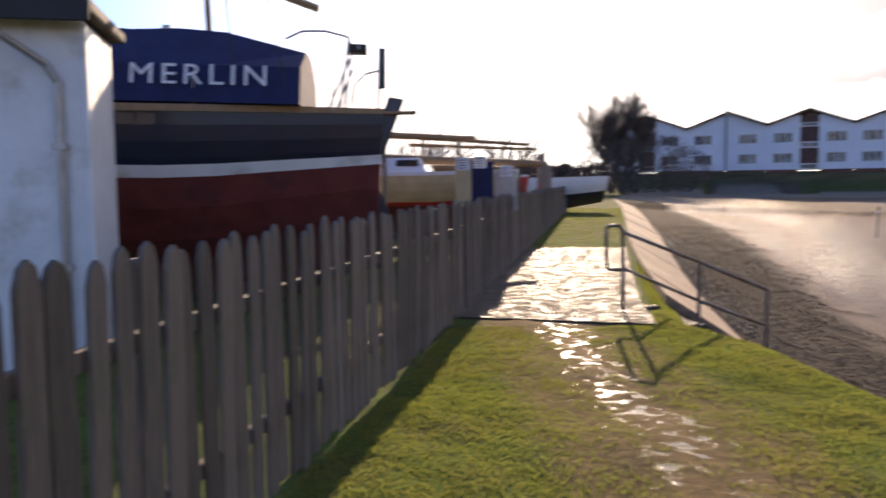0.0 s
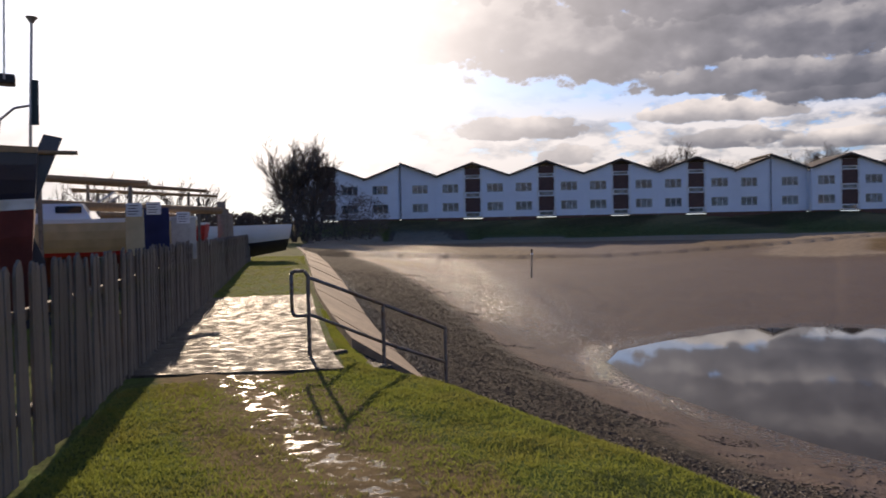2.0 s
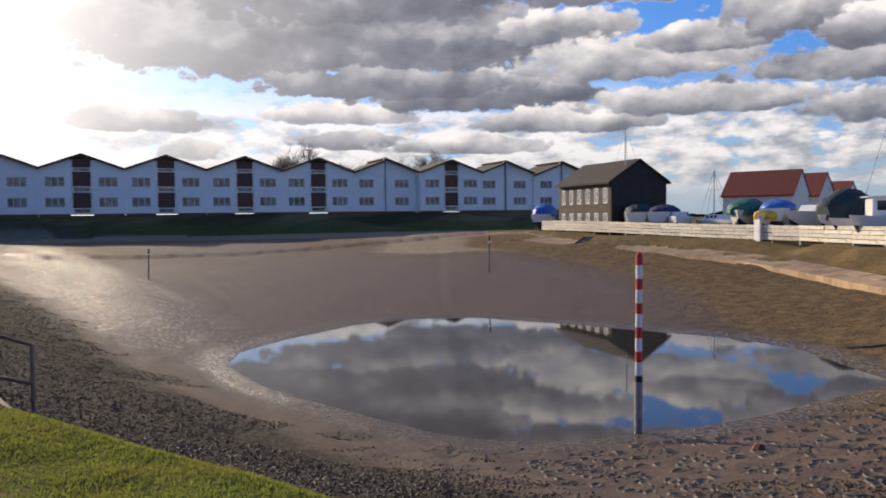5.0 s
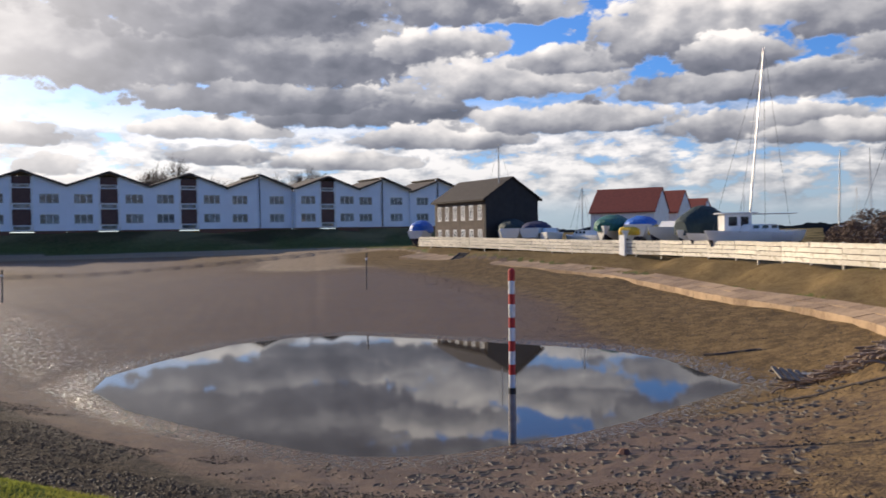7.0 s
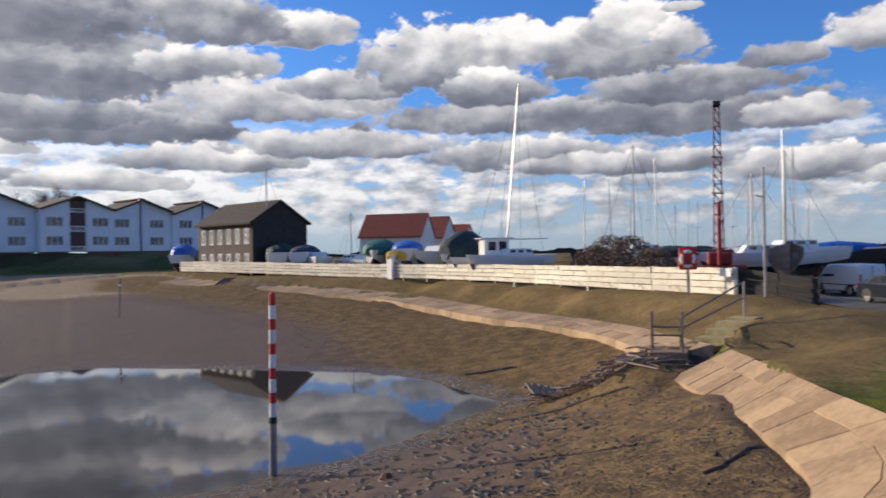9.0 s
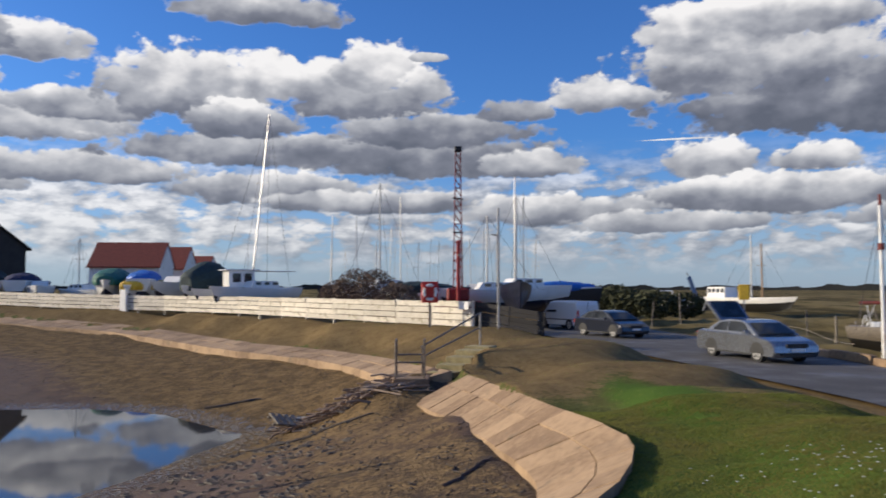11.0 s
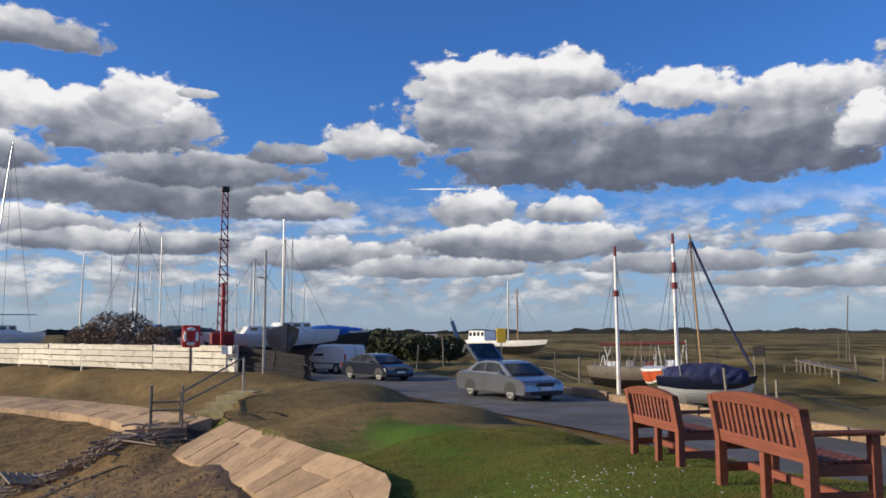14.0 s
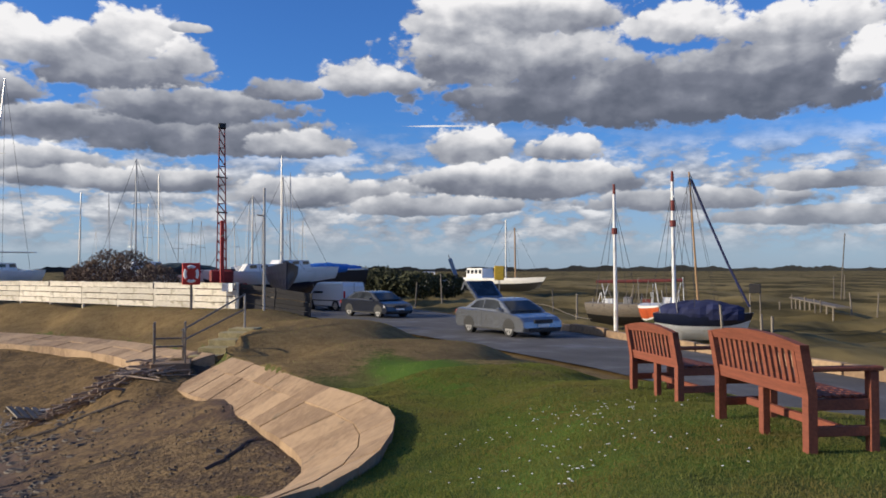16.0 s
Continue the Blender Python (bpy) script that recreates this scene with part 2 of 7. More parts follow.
def build_ground(n, s):
    p = coords(n)
    at = {k: n.add("Attribute", attribute_name=k).outputs["Fac"] for k in ("grass", "worn", "shingle", "wet", "sand", "weed", "marsh", "lush")}
    big, mid, small, tiny = n.noise(p, 0.35, 5), n.noise(p, 1.6, 6, 0.6), n.noise(p, 9.0, 5, 0.6), n.noise(p, 55.0, 4, 0.65)
    mottle = n.math("ADD", n.math("MULTIPLY", mid, 0.5), n.math("MULTIPLY", small, 0.5))
    mud = n.mix(n.step(mottle, 0.35, 0.65), (0.080, 0.051, 0.034), (0.165, 0.110, 0.073))
    pebble = n.add("TexVoronoi")
    n.link(p, pebble.inputs["Vector"])
    pebble.inputs["Scale"].default_value = 16.0
    stones = n.mix(n.step(n.math("ADD", n.math("MULTIPLY", pebble.outputs["Color"], 0.6), n.math("MULTIPLY", small, 0.4)), 0.3, 0.75), (0.018, 0.014, 0.010), (0.095, 0.072, 0.05))
    sand = n.mix(n.step(mottle, 0.35, 0.7), (0.22, 0.165, 0.11), (0.40, 0.32, 0.22))
    weed = n.mix(n.step(n.math("ADD", mottle, n.math("MULTIPLY", n.math("SUBTRACT", tiny, 0.5), 0.5)), 0.36, 0.66), (0.075, 0.052, 0.027), (0.25, 0.168, 0.080))
    turf = n.mix(n.step(n.math("ADD", mottle, n.math("MULTIPLY", n.math("SUBTRACT", tiny, 0.5), 0.9)), 0.3, 0.72), (0.055, 0.064, 0.018), (0.16, 0.172, 0.055))
    turf = n.mix(n.math("MULTIPLY", n.step(big, 0.45, 0.62), 0.35), turf, (0.13, 0.115, 0.04))
    turf = n.mix(n.math("MULTIPLY", n.step(n.math("ADD", at["lush"], n.math("MULTIPLY", n.math("SUBTRACT", mid, 0.5), 0.9)), 0.3, 0.8), 0.8), turf, (0.075, 0.15, 0.022))
    worn = n.mix(n.step(n.math("ADD", mottle, n.math("MULTIPLY", tiny, 0.3)), 0.45, 0.85), (0.130, 0.088, 0.042), (0.255, 0.182, 0.085))
    marsh = n.mix(n.step(n.noise(n.vec("MULTIPLY", p, (0.03, 0.10, 0.1)), 1.0, 6, 0.62), 0.38, 0.62), (0.060, 0.050, 0.022), (0.245, 0.19, 0.085))

    def edge(a, spread=0.7):
        return n.step(n.math("ADD", a, n.math("MULTIPLY", n.math("SUBTRACT", mottle, 0.5), spread)), 0.35, 0.65)

    col = n.mix(edge(at["shingle"]), mud, stones)
    col = n.mix(edge(at["sand"]), col, sand)
    col = n.mix(edge(at["weed"], 1.2), col, weed)
    col = n.mix(edge(at["grass"], 0.5), col, turf)
    col = n.mix(edge(at["worn"], 1.5), col, worn)
    col = n.mix(at["marsh"], col, marsh)
    puddle = n.step(n.math("ADD", at["wet"], n.math("MULTIPLY", n.math("SUBTRACT", n.noise(p, 7.5, 7, 0.66), 0.5), 3.6)), 0.66, 0.86)
    col = n.mix(n.math("MULTIPLY", puddle, 0.55), col, (0.05, 0.043, 0.033))
    n.link(col, s.inputs["Base Color"])
    dry = n.math("MAXIMUM", n.math("MAXIMUM", at["grass"], at["marsh"]), n.math("MAXIMUM", n.math("MULTIPLY", at["shingle"], 0.85), n.math("MAXIMUM", at["sand"], at["weed"])))
    rough = n.math("ADD", 0.62, n.math("MULTIPLY", dry, 0.4), clamp=True)
    rough = n.math("ADD", rough, n.math("MULTIPLY", n.math("SUBTRACT", mid, 0.5), 0.5), clamp=True)
    n.link(n.mix(puddle, rough, (0.13, 0.13, 0.13)), s.inputs["Roughness"])
    n.link(n.math("SUBTRACT", 0.26, n.math("MULTIPLY", n.math("MULTIPLY", dry, 0.22), n.math("SUBTRACT", 1.0, puddle))), s.inputs["Specular IOR Level"])
    rough_up = n.math("ADD", n.math("MULTIPLY", small, 1.0), n.math("MULTIPLY", tiny, 0.35))
    rough_up = n.math("ADD", rough_up, n.math("MULTIPLY", n.math("MULTIPLY", pebble.outputs["Distance"], at["shingle"]), -1.5))
    flatten = n.math("MULTIPLY", rough_up, n.math("SUBTRACT", 1.0, n.math("MULTIPLY", puddle, 0.85)))
    relief(n, s, flatten, 0.55, 0.06)


def build_concrete(n, s):
    p = coords(n)
    big, small, tiny = n.noise(p, 0.8, 6, 0.6), n.noise(p, 7.0, 6, 0.6), n.noise(p, 70.0, 3)
    f = n.math("ADD", n.math("MULTIPLY", big, 0.5), n.math("MULTIPLY", small, 0.5))
    f = n.math("ADD", f, n.math("MULTIPLY", n.math("SUBTRACT", n.add("ObjectInfo").outputs["Random"], 0.5), 0.22))
    col = n.mix(n.step(f, 0.3, 0.7), (0.22, 0.142, 0.080), (0.43, 0.296, 0.172))
    col = n.mix(n.math("MULTIPLY", n.step(n.noise(p, 1.9, 6, 0.68), 0.55, 0.7), 0.6), col, (0.12, 0.10, 0.065))
    n.link(col, s.inputs["Base Color"])
    s.inputs["Roughness"].default_value = 0.85
    relief(n, s, n.math("ADD", small, n.math("MULTIPLY", tiny, 0.4)), 0.35, 0.015)


def build_wet_concrete(n, s):
    p = coords(n)
    big, small, tiny = n.noise(p, 0.9, 6, 0.6), n.noise(p, 6.0, 6, 0.65), n.noise(p, 45.0, 4, 0.6)
    n.link(n.mix(n.step(n.math("ADD", n.math("MULTIPLY", big, 0.5), n.math("MULTIPLY", small, 0.5)), 0.35, 0.65), (0.075, 0.062, 0.047), (0.16, 0.135, 0.10)), s.inputs["Base Color"])
    streak = n.noise(n.vec("MULTIPLY", p, (1.0, 5.0, 1.0)), 3.0, 5, 0.65)
    n.link(n.math("ADD", 0.42, n.math("MULTIPLY", n.step(n.math("ADD", n.math("MULTIPLY", small, 0.5), n.math("MULTIPLY", streak, 0.5)), 0.40, 0.56), 0.5)), s.inputs["Roughness"])
    s.inputs["Specular IOR Level"].default_value = 0.16
    relief(n, s, n.math("ADD", small, n.math("MULTIPLY", tiny, 0.8)), 0.9, 0.06)


def build_asphalt(n, s):
    p = coords(n)
    big, tiny = n.noise(p, 0.5, 6, 0.6), n.noise(p, 60.0, 3)
    col = n.mix(n.step(n.math("ADD", n.math("MULTIPLY", big, 0.7), n.math("MULTIPLY", tiny, 0.3)), 0.35, 0.65), (0.06, 0.058, 0.056), (0.12, 0.115, 0.11))
    n.link(col, s.inputs["Base Color"])
    n.link(n.math("SUBTRACT", 0.85, n.math("MULTIPLY", n.step(big, 0.5, 0.7), 0.35)), s.inputs["Roughness"])
    relief(n, s, tiny, 0.3, 0.01)


def build_water(n, s):
    s.inputs["Base Color"].default_value = (0.050, 0.042, 0.034, 1)
    s.inputs["Roughness"].default_value = 0.03
    s.inputs["IOR"].default_value = 1.333
    relief(n, s, n.noise(coords(n), 1.2, 3), 0.012, 0.02)


def build_brick(n, s):
    p = coords(n, False)
    b = n.add("TexBrick")
    n.link(n.vec("MULTIPLY", p, (1, 1, 1)), b.inputs["Vector"])
    n.link(n.mix(n.noise(p, 5.0, 4), (0.10, 0.045, 0.03), (0.22, 0.10, 0.06)), s.inputs["Base Color"])
    s.inputs["Roughness"].default_value = 0.85


def build_leaf(n, s):
    r = n.add("NewGeometry").outputs["Random Per Island"]
    patch = n.noise(coords(n), 0.9, 4)
    col = n.mix(r, (0.10, 0.115, 0.024), (0.235, 0.24, 0.075))
    col = n.mix(n.math("MULTIPLY", n.step(patch, 0.46, 0.62), 0.8), col, (0.22, 0.17, 0.06))
    n.link(col, s.inputs["Base Color"])
    s.inputs["Roughness"].default_value = 0.7
    s.inputs["Specular IOR Level"].default_value = 0.2
    through_light = n.add("BsdfTranslucent")
    n.link(n.mix(0.5, col, (0.32, 0.38, 0.06)), through_light.inputs[0])
    both_sides = n.add("MixShader")
    both_sides.inputs[0].default_value = 0.5
    n.link(s.outputs[0], both_sides.inputs[1])
    n.link(through_light.outputs[0], both_sides.inputs[2])
    n.link(both_sides.outputs[0], n.tree.nodes["Material Output"].inputs[0])


M_ground = matter("ground", build_ground)
M_concrete = matter("sandy concrete", build_concrete)
M_wetconc = matter("wet concrete", build_wet_concrete)
M_asphalt = matter("asphalt", build_asphalt)
M_water = matter("still water", build_water)
M_leaf = matter("grass blade", build_leaf)
M_picket = timber("weathered picket", (0.135, 0.108, 0.082), 0.55, 0.4, 2, (0.10, 0.11, 0.055))
M_greywood = timber("grey wood", (0.20, 0.17, 0.13), 0.4, 0.45, 0)
M_whiteboard = timber("whitewashed board", (0.66, 0.61, 0.50), 0.3, 0.25, 0, (0.30, 0.26, 0.17))
M_blackboard = timber("black stained board", (0.022, 0.02, 0.02), 0.4, 0.4, 0)
M_bench = timber("red-brown stained wood", (0.215, 0.062, 0.034), 0.15, 0.25, 0)
M_bark = timber("bark", (0.075, 0.06, 0.048), 0.3, 0.4, 2)
M_housewhite = plain("white render", (0.80, 0.82, 0.84), 0.8, var=0.06, scale=0.5, bump=0.08)
M_white = plain("white paint", (0.78, 0.78, 0.75), 0.45, var=0.10, scale=2.0, bump=0.05, stain=(0.5, 0.46, 0.38))
M_gelcoat = plain("white gelcoat", (0.78, 0.77, 0.73), 0.25, var=0.06, scale=1.5, bump=0.0, coat=0.3)
M_brownpanel = plain("brown cladding", (0.11, 0.05, 0.036), 0.7, var=0.25, scale=2.0)
M_roofdark = plain("dark roofing", (0.075, 0.058, 0.045), 0.85, var=0.3, scale=3.0, bump=0.3)
M_redtile = plain("red clay tile", (0.27, 0.062, 0.035), 0.8, var=0.22, scale=4.0, bump=0.3, fine=12.0)
M_blackclad = plain("black weatherboard", (0.030, 0.026, 0.023), 0.75, var=0.35, scale=2.0)
M_brick = matter("brown brick", build_brick)
M_pane = glass_dark("window glass", (0.05, 0.06, 0.065))
M_carglass = glass_dark("car glass", (0.010, 0.012, 0.014), 0.04)
M_metal = plain("galvanised steel", (0.40, 0.38, 0.35), 0.42, 0.8, 0.2, 8.0, 0.05)
M_rustrail = plain("weathered rail steel", (0.20, 0.175, 0.15), 0.5, 0.6, 0.35, 9.0, 0.15, stain=(0.16, 0.07, 0.03))
M_red = plain("red paint", (0.52, 0.028, 0.022), 0.5, var=0.2, scale=9.0)
M_redrust = plain("rusty red steel", (0.26, 0.035, 0.03), 0.6, 0.2, 0.35, 5.0, stain=(0.10, 0.04, 0.03))
M_navy = plain("navy hull paint", (0.012, 0.016, 0.035), 0.3, var=0.3, scale=2.0, bump=0.03, coat=0.2)
M_navycloth = plain("navy canvas", (0.016, 0.022, 0.075), 0.85, var=0.3, scale=3.0, bump=0.3, fine=200.0)
M_oxide = plain("red antifouling", (0.17, 0.034, 0.028), 0.75, var=0.3, scale=2.5, stain=(0.09, 0.03, 0.03))
M_cream = plain("cream paint", (0.58, 0.45, 0.24), 0.5, var=0.18, scale=3.0)
M_bluetarp = plain("blue tarpaulin", (0.015, 0.13, 0.48), 0.55, var=0.25, scale=3.0, bump=0.5)
M_greentarp = plain("green tarpaulin", (0.02, 0.13, 0.095), 0.6, var=0.3, scale=3.0, bump=0.5)
M_darktarp = plain("dark green canvas", (0.022, 0.042, 0.042), 0.75, var=0.35, scale=3.0, bump=0.5)
M_yellow = plain("yellow cover", (0.58, 0.38, 0.03), 0.6, var=0.2, scale=4.0, bump=0.4)
M_silver = plain("silver car paint", (0.27, 0.285, 0.31), 0.26, 0.75, 0.05, 1.0, 0.0, coat=0.8)
M_carwhite = plain("white car paint", (0.74, 0.74, 0.73), 0.35, 0.0, 0.04, 1.0, 0.0, coat=0.5)
M_carnavy = plain("dark blue car paint", (0.012, 0.016, 0.03), 0.3, 0.3, 0.06, 1.0, 0.0, coat=0.8)
M_rubber = plain("tyre rubber", (0.018, 0.018, 0.018), 0.85)
M_black = plain("black plastic", (0.02, 0.02, 0.02), 0.6)
M_lamp = plain("headlight", (0.75, 0.76, 0.78), 0.12, 0.3, 0.05, 4.0, 0.0)
M_alloy = plain("aluminium", (0.42, 0.42, 0.41), 0.4, 0.7, 0.1, 3.0, 0.0)
M_orange = plain("orange paint", (0.48, 0.085, 0.022), 0.5, var=0.2, scale=3.0)
M_wood = timber("varnished spar", (0.32, 0.20, 0.10), 0.2, 0.3, 2)
M_twig = plain("bare twigs", (0.13, 0.098, 0.075), 0.9, var=0.3, scale=3.0, bump=0.0)
M_bramble = plain("bramble stems", (0.135, 0.092, 0.066), 0.9, var=0.4, scale=3.0, bump=0.0)
M_treeline = plain("far woodland", (0.030, 0.032, 0.030), 0.95, var=0.25, scale=0.02, bump=0.0)
M_greyfoot = plain("wet stained post paint", (0.33, 0.30, 0.27), 0.4, var=0.3, scale=5.0, stain=(0.14, 0.11, 0.08))
M_drift = timber("bleached driftwood", (0.29, 0.215, 0.15), 0.6, 0.4, 0)
M_storeroof = plain("dark brown slate", (0.040, 0.031, 0.025), 0.9, var=0.3, scale=2.0, bump=0.4)
M_storebrick = plain("smoky brown brick", (0.115, 0.088, 0.068), 0.9, var=0.35, scale=1.5, bump=0.3, fine=9.0)
M_step = plain("lichened concrete", (0.36, 0.30, 0.15), 0.85, var=0.3, scale=4.0, bump=0.3, stain=(0.22, 0.19, 0.08))
M_shrub = plain("evergreen leaves", (0.045, 0.050, 0.018), 0.8, var=0.4, scale=1.0, bump=0.0)


# ---- shape helpers ----
def mesh_from(name, bm, material, smooth=False):
    me = bpy.data.meshes.new(name)
    bmesh.ops.recalc_face_normals(bm, faces=bm.faces[:])
    bm.to_mesh(me)
    bm.free()
    if material:
        me.materials.append(material)
    if smooth:
        for poly in me.polygons:
            poly.use_smooth = True
    return me


def part(name, bm, material, parent=None, label="", smooth=False):
    ob = new(name, mesh_from(name, bm, material, smooth))
    ob.parent = parent
    if label:
        ob["label"] = label
    return ob


def thing(name, m, label, category, group=""):
    ob = new(name)
    ob.empty_display_size = 0.3
    ob.matrix_world = m
    return tagged(ob, label, category, group)


def box(bm, x0, x1, y0, y1, z0, z1, bevel=0.0, m=None):
    vs = [bm.verts.new((x, y, z)) for z in (z0, z1) for y in (y0, y1) for x in (x0, x1)]
    fs = [bm.faces.new([vs[i] for i in f]) for f in ((0, 2, 3, 1), (4, 5, 7, 6), (0, 1, 5, 4), (2, 6, 7, 3), (0, 4, 6, 2), (1, 3, 7, 5))]
    if bevel:
        es = list({e for f in fs for e in f.edges})
        vs = list({v for f in bmesh.ops.bevel(bm, geom=es, offset=bevel, segments=1, affect="EDGES")["faces"] for v in f.verts} | {v for v in vs if v.is_valid})
    if m is not None:
        for v in vs:
            v.co = m @ v.co
    return bm


def boxed(x0, x1, y0, y1, z0, z1, bevel=0.0, m=None):
    return box(bmesh.new(), x0, x1, y0, y1, z0, z1, bevel, m)


def rod(bm, a, b, r0, r1=None, sides=8):
    a, b = Vector(a), Vector(b)
    r1 = r0 if r1 is None else r1
    axis = (b - a).normalized()
    u = axis.orthogonal().normalized()
    v = axis.cross(u)
    rings = []
    for p, r in ((a, r0), (b, r1)):
        rings.append([bm.verts.new(p + (u * math.cos(k * math.tau / sides) + v * math.sin(k * math.tau / sides)) * r) for k in range(sides)])
    for k in range(sides):
        bm.faces.new((rings[0][k], rings[0][(k + 1) % sides], rings[1][(k + 1) % sides], rings[1][k]))
    bm.faces.new(rings[0][::-1])
    bm.faces.new(rings[1])
    return bm


def rods(points, r, sides=8):
    bm = bmesh.new()
    for a, b in zip(points, points[1:]):
        rod(bm, a, b, r, r, sides)
    return bm


def loft(bm, rings, caps=True, closed=True):
    vs = [[bm.verts.new(p) for p in ring] for ring in rings]
    n = len(vs[0])
    for a, b in zip(vs, vs[1:]):
        for k in range(n if closed else n - 1):
            bm.faces.new((a[k], a[(k + 1) % n], b[(k + 1) % n], b[k]))
    if caps:
        bm.faces.new(vs[0][::-1])
        bm.faces.new(vs[-1])
    return bm


def prism(outline, y0, y1):
    """An outline in x and z drawn out along y."""
    return loft(bmesh.new(), [[(x, y, z) for x, z in outline] for y in (y0, y1)])


# ---- the lie of the land ----
RIM = [(3.4, 3.2), (3.15, 5.9), (2.95, 8.0), (2.5, 9.1), (2.75, 11.0), (3.3, 14.0), (4.4, 20.0), (7.2, 33.0), (11.0, 51.0), (20.37, 98.4), (31.68, 142.14),
       (51.0, 144.9), (76.11, 130.56), (96.16, 113.1), (105.57, 91.2), (82.0, 57.0), (72.0, 49.0), (71.23, 46.28), (62.7, 30.8), (54.99, 20.01), (48.05, 12.48), (41.3, 8.32),
       (36.36, 4.16), (32.6, 1.66), (26.37, 0.0), (21.98, -1.03), (14.56, -1.93), (12.0, -2.4), (10.2, -2.4), (8.3, -1.8), (7.1, -1.1), (5.9, 0.2), (4.5, 1.9)]
POOL = [(14.8, 23.9), (16.8, 26.0), (19.9, 27.2), (25.0, 28.4), (28.3, 27.6), (30.6, 25.4), (31.2, 20.2), (31.4, 15.0), (31.4, 12.2), (30.0, 9.3), (26.8, 6.3), (25.8, 5.2),
        (24.1, 5.5), (21.5, 6.2), (19.5, 6.6), (17.6, 7.3), (15.9, 8.2), (14.4, 9.0), (13.4, 10.2), (12.9, 11.2), (12.7, 12.5), (12.8, 14.4), (13.0, 16.8), (13.4, 20.0)]
LEVELS = [(27.4, 0.6, -1.26), (45.5, 11.5, -1.47), (49.4, 14.0, -1.5), (52.8, 17.0, -1.4), (57.3, 21.0, -1.28), (60.6, 26.2, -1.1), (39.5, 1.0, -0.3), (49, 8.5, -0.36), (58.7, 17, -0.36), (64.7, 25.5, -0.3), (71, 37, -0.2), (79, 51, 0), (0, 0, 0), (-1.5, 3, 0), (0, 10, 0), (2.6, 9, 0), (3.2, 5, -0.03), (3.5, 3.2, -0.05), (1.5, 20, 0.02), (4.4, 20, 0.02), (7, 33, 0.02), (5, 33, 0.05),
          (11, 51, 0.0), (8, 51, 0.05), (20.37, 98.4, -0.33), (13, 100, 0.0), (31.68, 142.14, -0.63), (51.0, 144.9, -0.63), (76.11, 130.56, -0.6), (96.16, 113.1, -0.5), (105.57, 91.2, -0.33), (82, 57, -0.1),
          (72.0, 49.0, -0.45), (62.7, 30.8, -0.76), (54.87, 20.01, -1.1), (41.55, 8.32, -1.41), (36.36, 4.16, -1.41), (31.96, 1.28, -1.3), (21.98, -1.03, -0.95), (14.56, -1.93, -0.69), (12, -2.4, -0.6), (10.2, -2.4, -0.6),
          (8.3, -1.8, -0.6), (7.1, -1.1, -0.55), (5.9, 0.2, -0.3), (4.5, 1.9, -0.12), (36, -1.6, -0.27), (43, 3.8, -0.35), (55, 13.3, -0.45), (66, 28.8, -0.3), (83, 58, 0.1), (28, -3.5, -0.3),
          (25.62, -1.49, -0.43), (27.58, -2.53, -0.46), (20, -5, -0.45), (14, -5, -0.35), (7, -5, -0.1), (5.3, -4.6, -0.1), (10, -5.7, -0.25), (12, -8, -0.75), (16, -8.5, -0.95), (38, -6.6, -1.15),
          (25, -8.8, -1.15), (18, -10, -1.2), (9, -9.5, -0.95), (4, -8, -0.4), (3, -3, 0), (40, -14, -1.2), (30, -14, -1.2), (20, -13.5, -1.2), (10, -13, -1.15), (55, -7, -1.2),
          (70, -10, -1.2), (48, 0, -0.5), (60, 8, -0.4), (90, 30, -0.2), (-10, 0, 0), (-10, 20, 0), (0, -10, -0.1), (5, -14, -1.0), (-20, 60, 0.1), (10, 180, 0.3)]


def polygon_distance(px, py, poly):
    """Signed distance, positive inside."""
    best = np.full(px.shape, 1e9)
    inside = np.zeros(px.shape, bool)
    for (ax, ay), (bx, by) in zip(poly, poly[1:] + poly[:1]):
        ex, ey = bx - ax, by - ay
        k = np.clip(((px - ax) * ex + (py - ay) * ey) / (ex * ex + ey * ey), 0, 1)
        best = np.minimum(best, np.hypot(px - ax - k * ex, py - ay - k * ey))
        cross = (ay > py) != (by > py)
        with np.errstate(divide="ignore", invalid="ignore"):
            xi = ax + (py - ay) * ex / (ey if ey else 1e-9)
        inside ^= cross & (px < xi)
    return np.where(inside, best, -best)


def smooth_step(v, lo, hi):
    k = np.clip((v - lo) / (hi - lo), 0, 1)
    return k * k * (3 - 2 * k)


def waves(px, py, size, seed, octaves=3):
    """A cheap sum of turned sine waves: uneven ground."""
    rng = np.random.RandomState(seed)
    out = np.zeros(px.shape)
    for o in range(octaves):
        for _ in range(4):
            a, ph = rng.uniform(0, math.tau, 2)
            f = math.tau / (size / 1.9 ** o) * rng.uniform(0.7, 1.3)
            out += np.sin((px * math.cos(a) + py * math.sin(a)) * f + ph) * 0.5 / 1.6 ** o
    return out / 3.0


ROAD_NEAR = [(0.0, -10.2), (9.0, -9.9), (19.0, -9.75), (28.0, -8.6), (38.4, -7.0), (60, -3.5)]
ROAD_FAR = [(0.0, -15.0), (9.0, -14.9), (19.0, -14.8), (28.0, -14.8), (38.4, -14.6), (60, -13.0)]


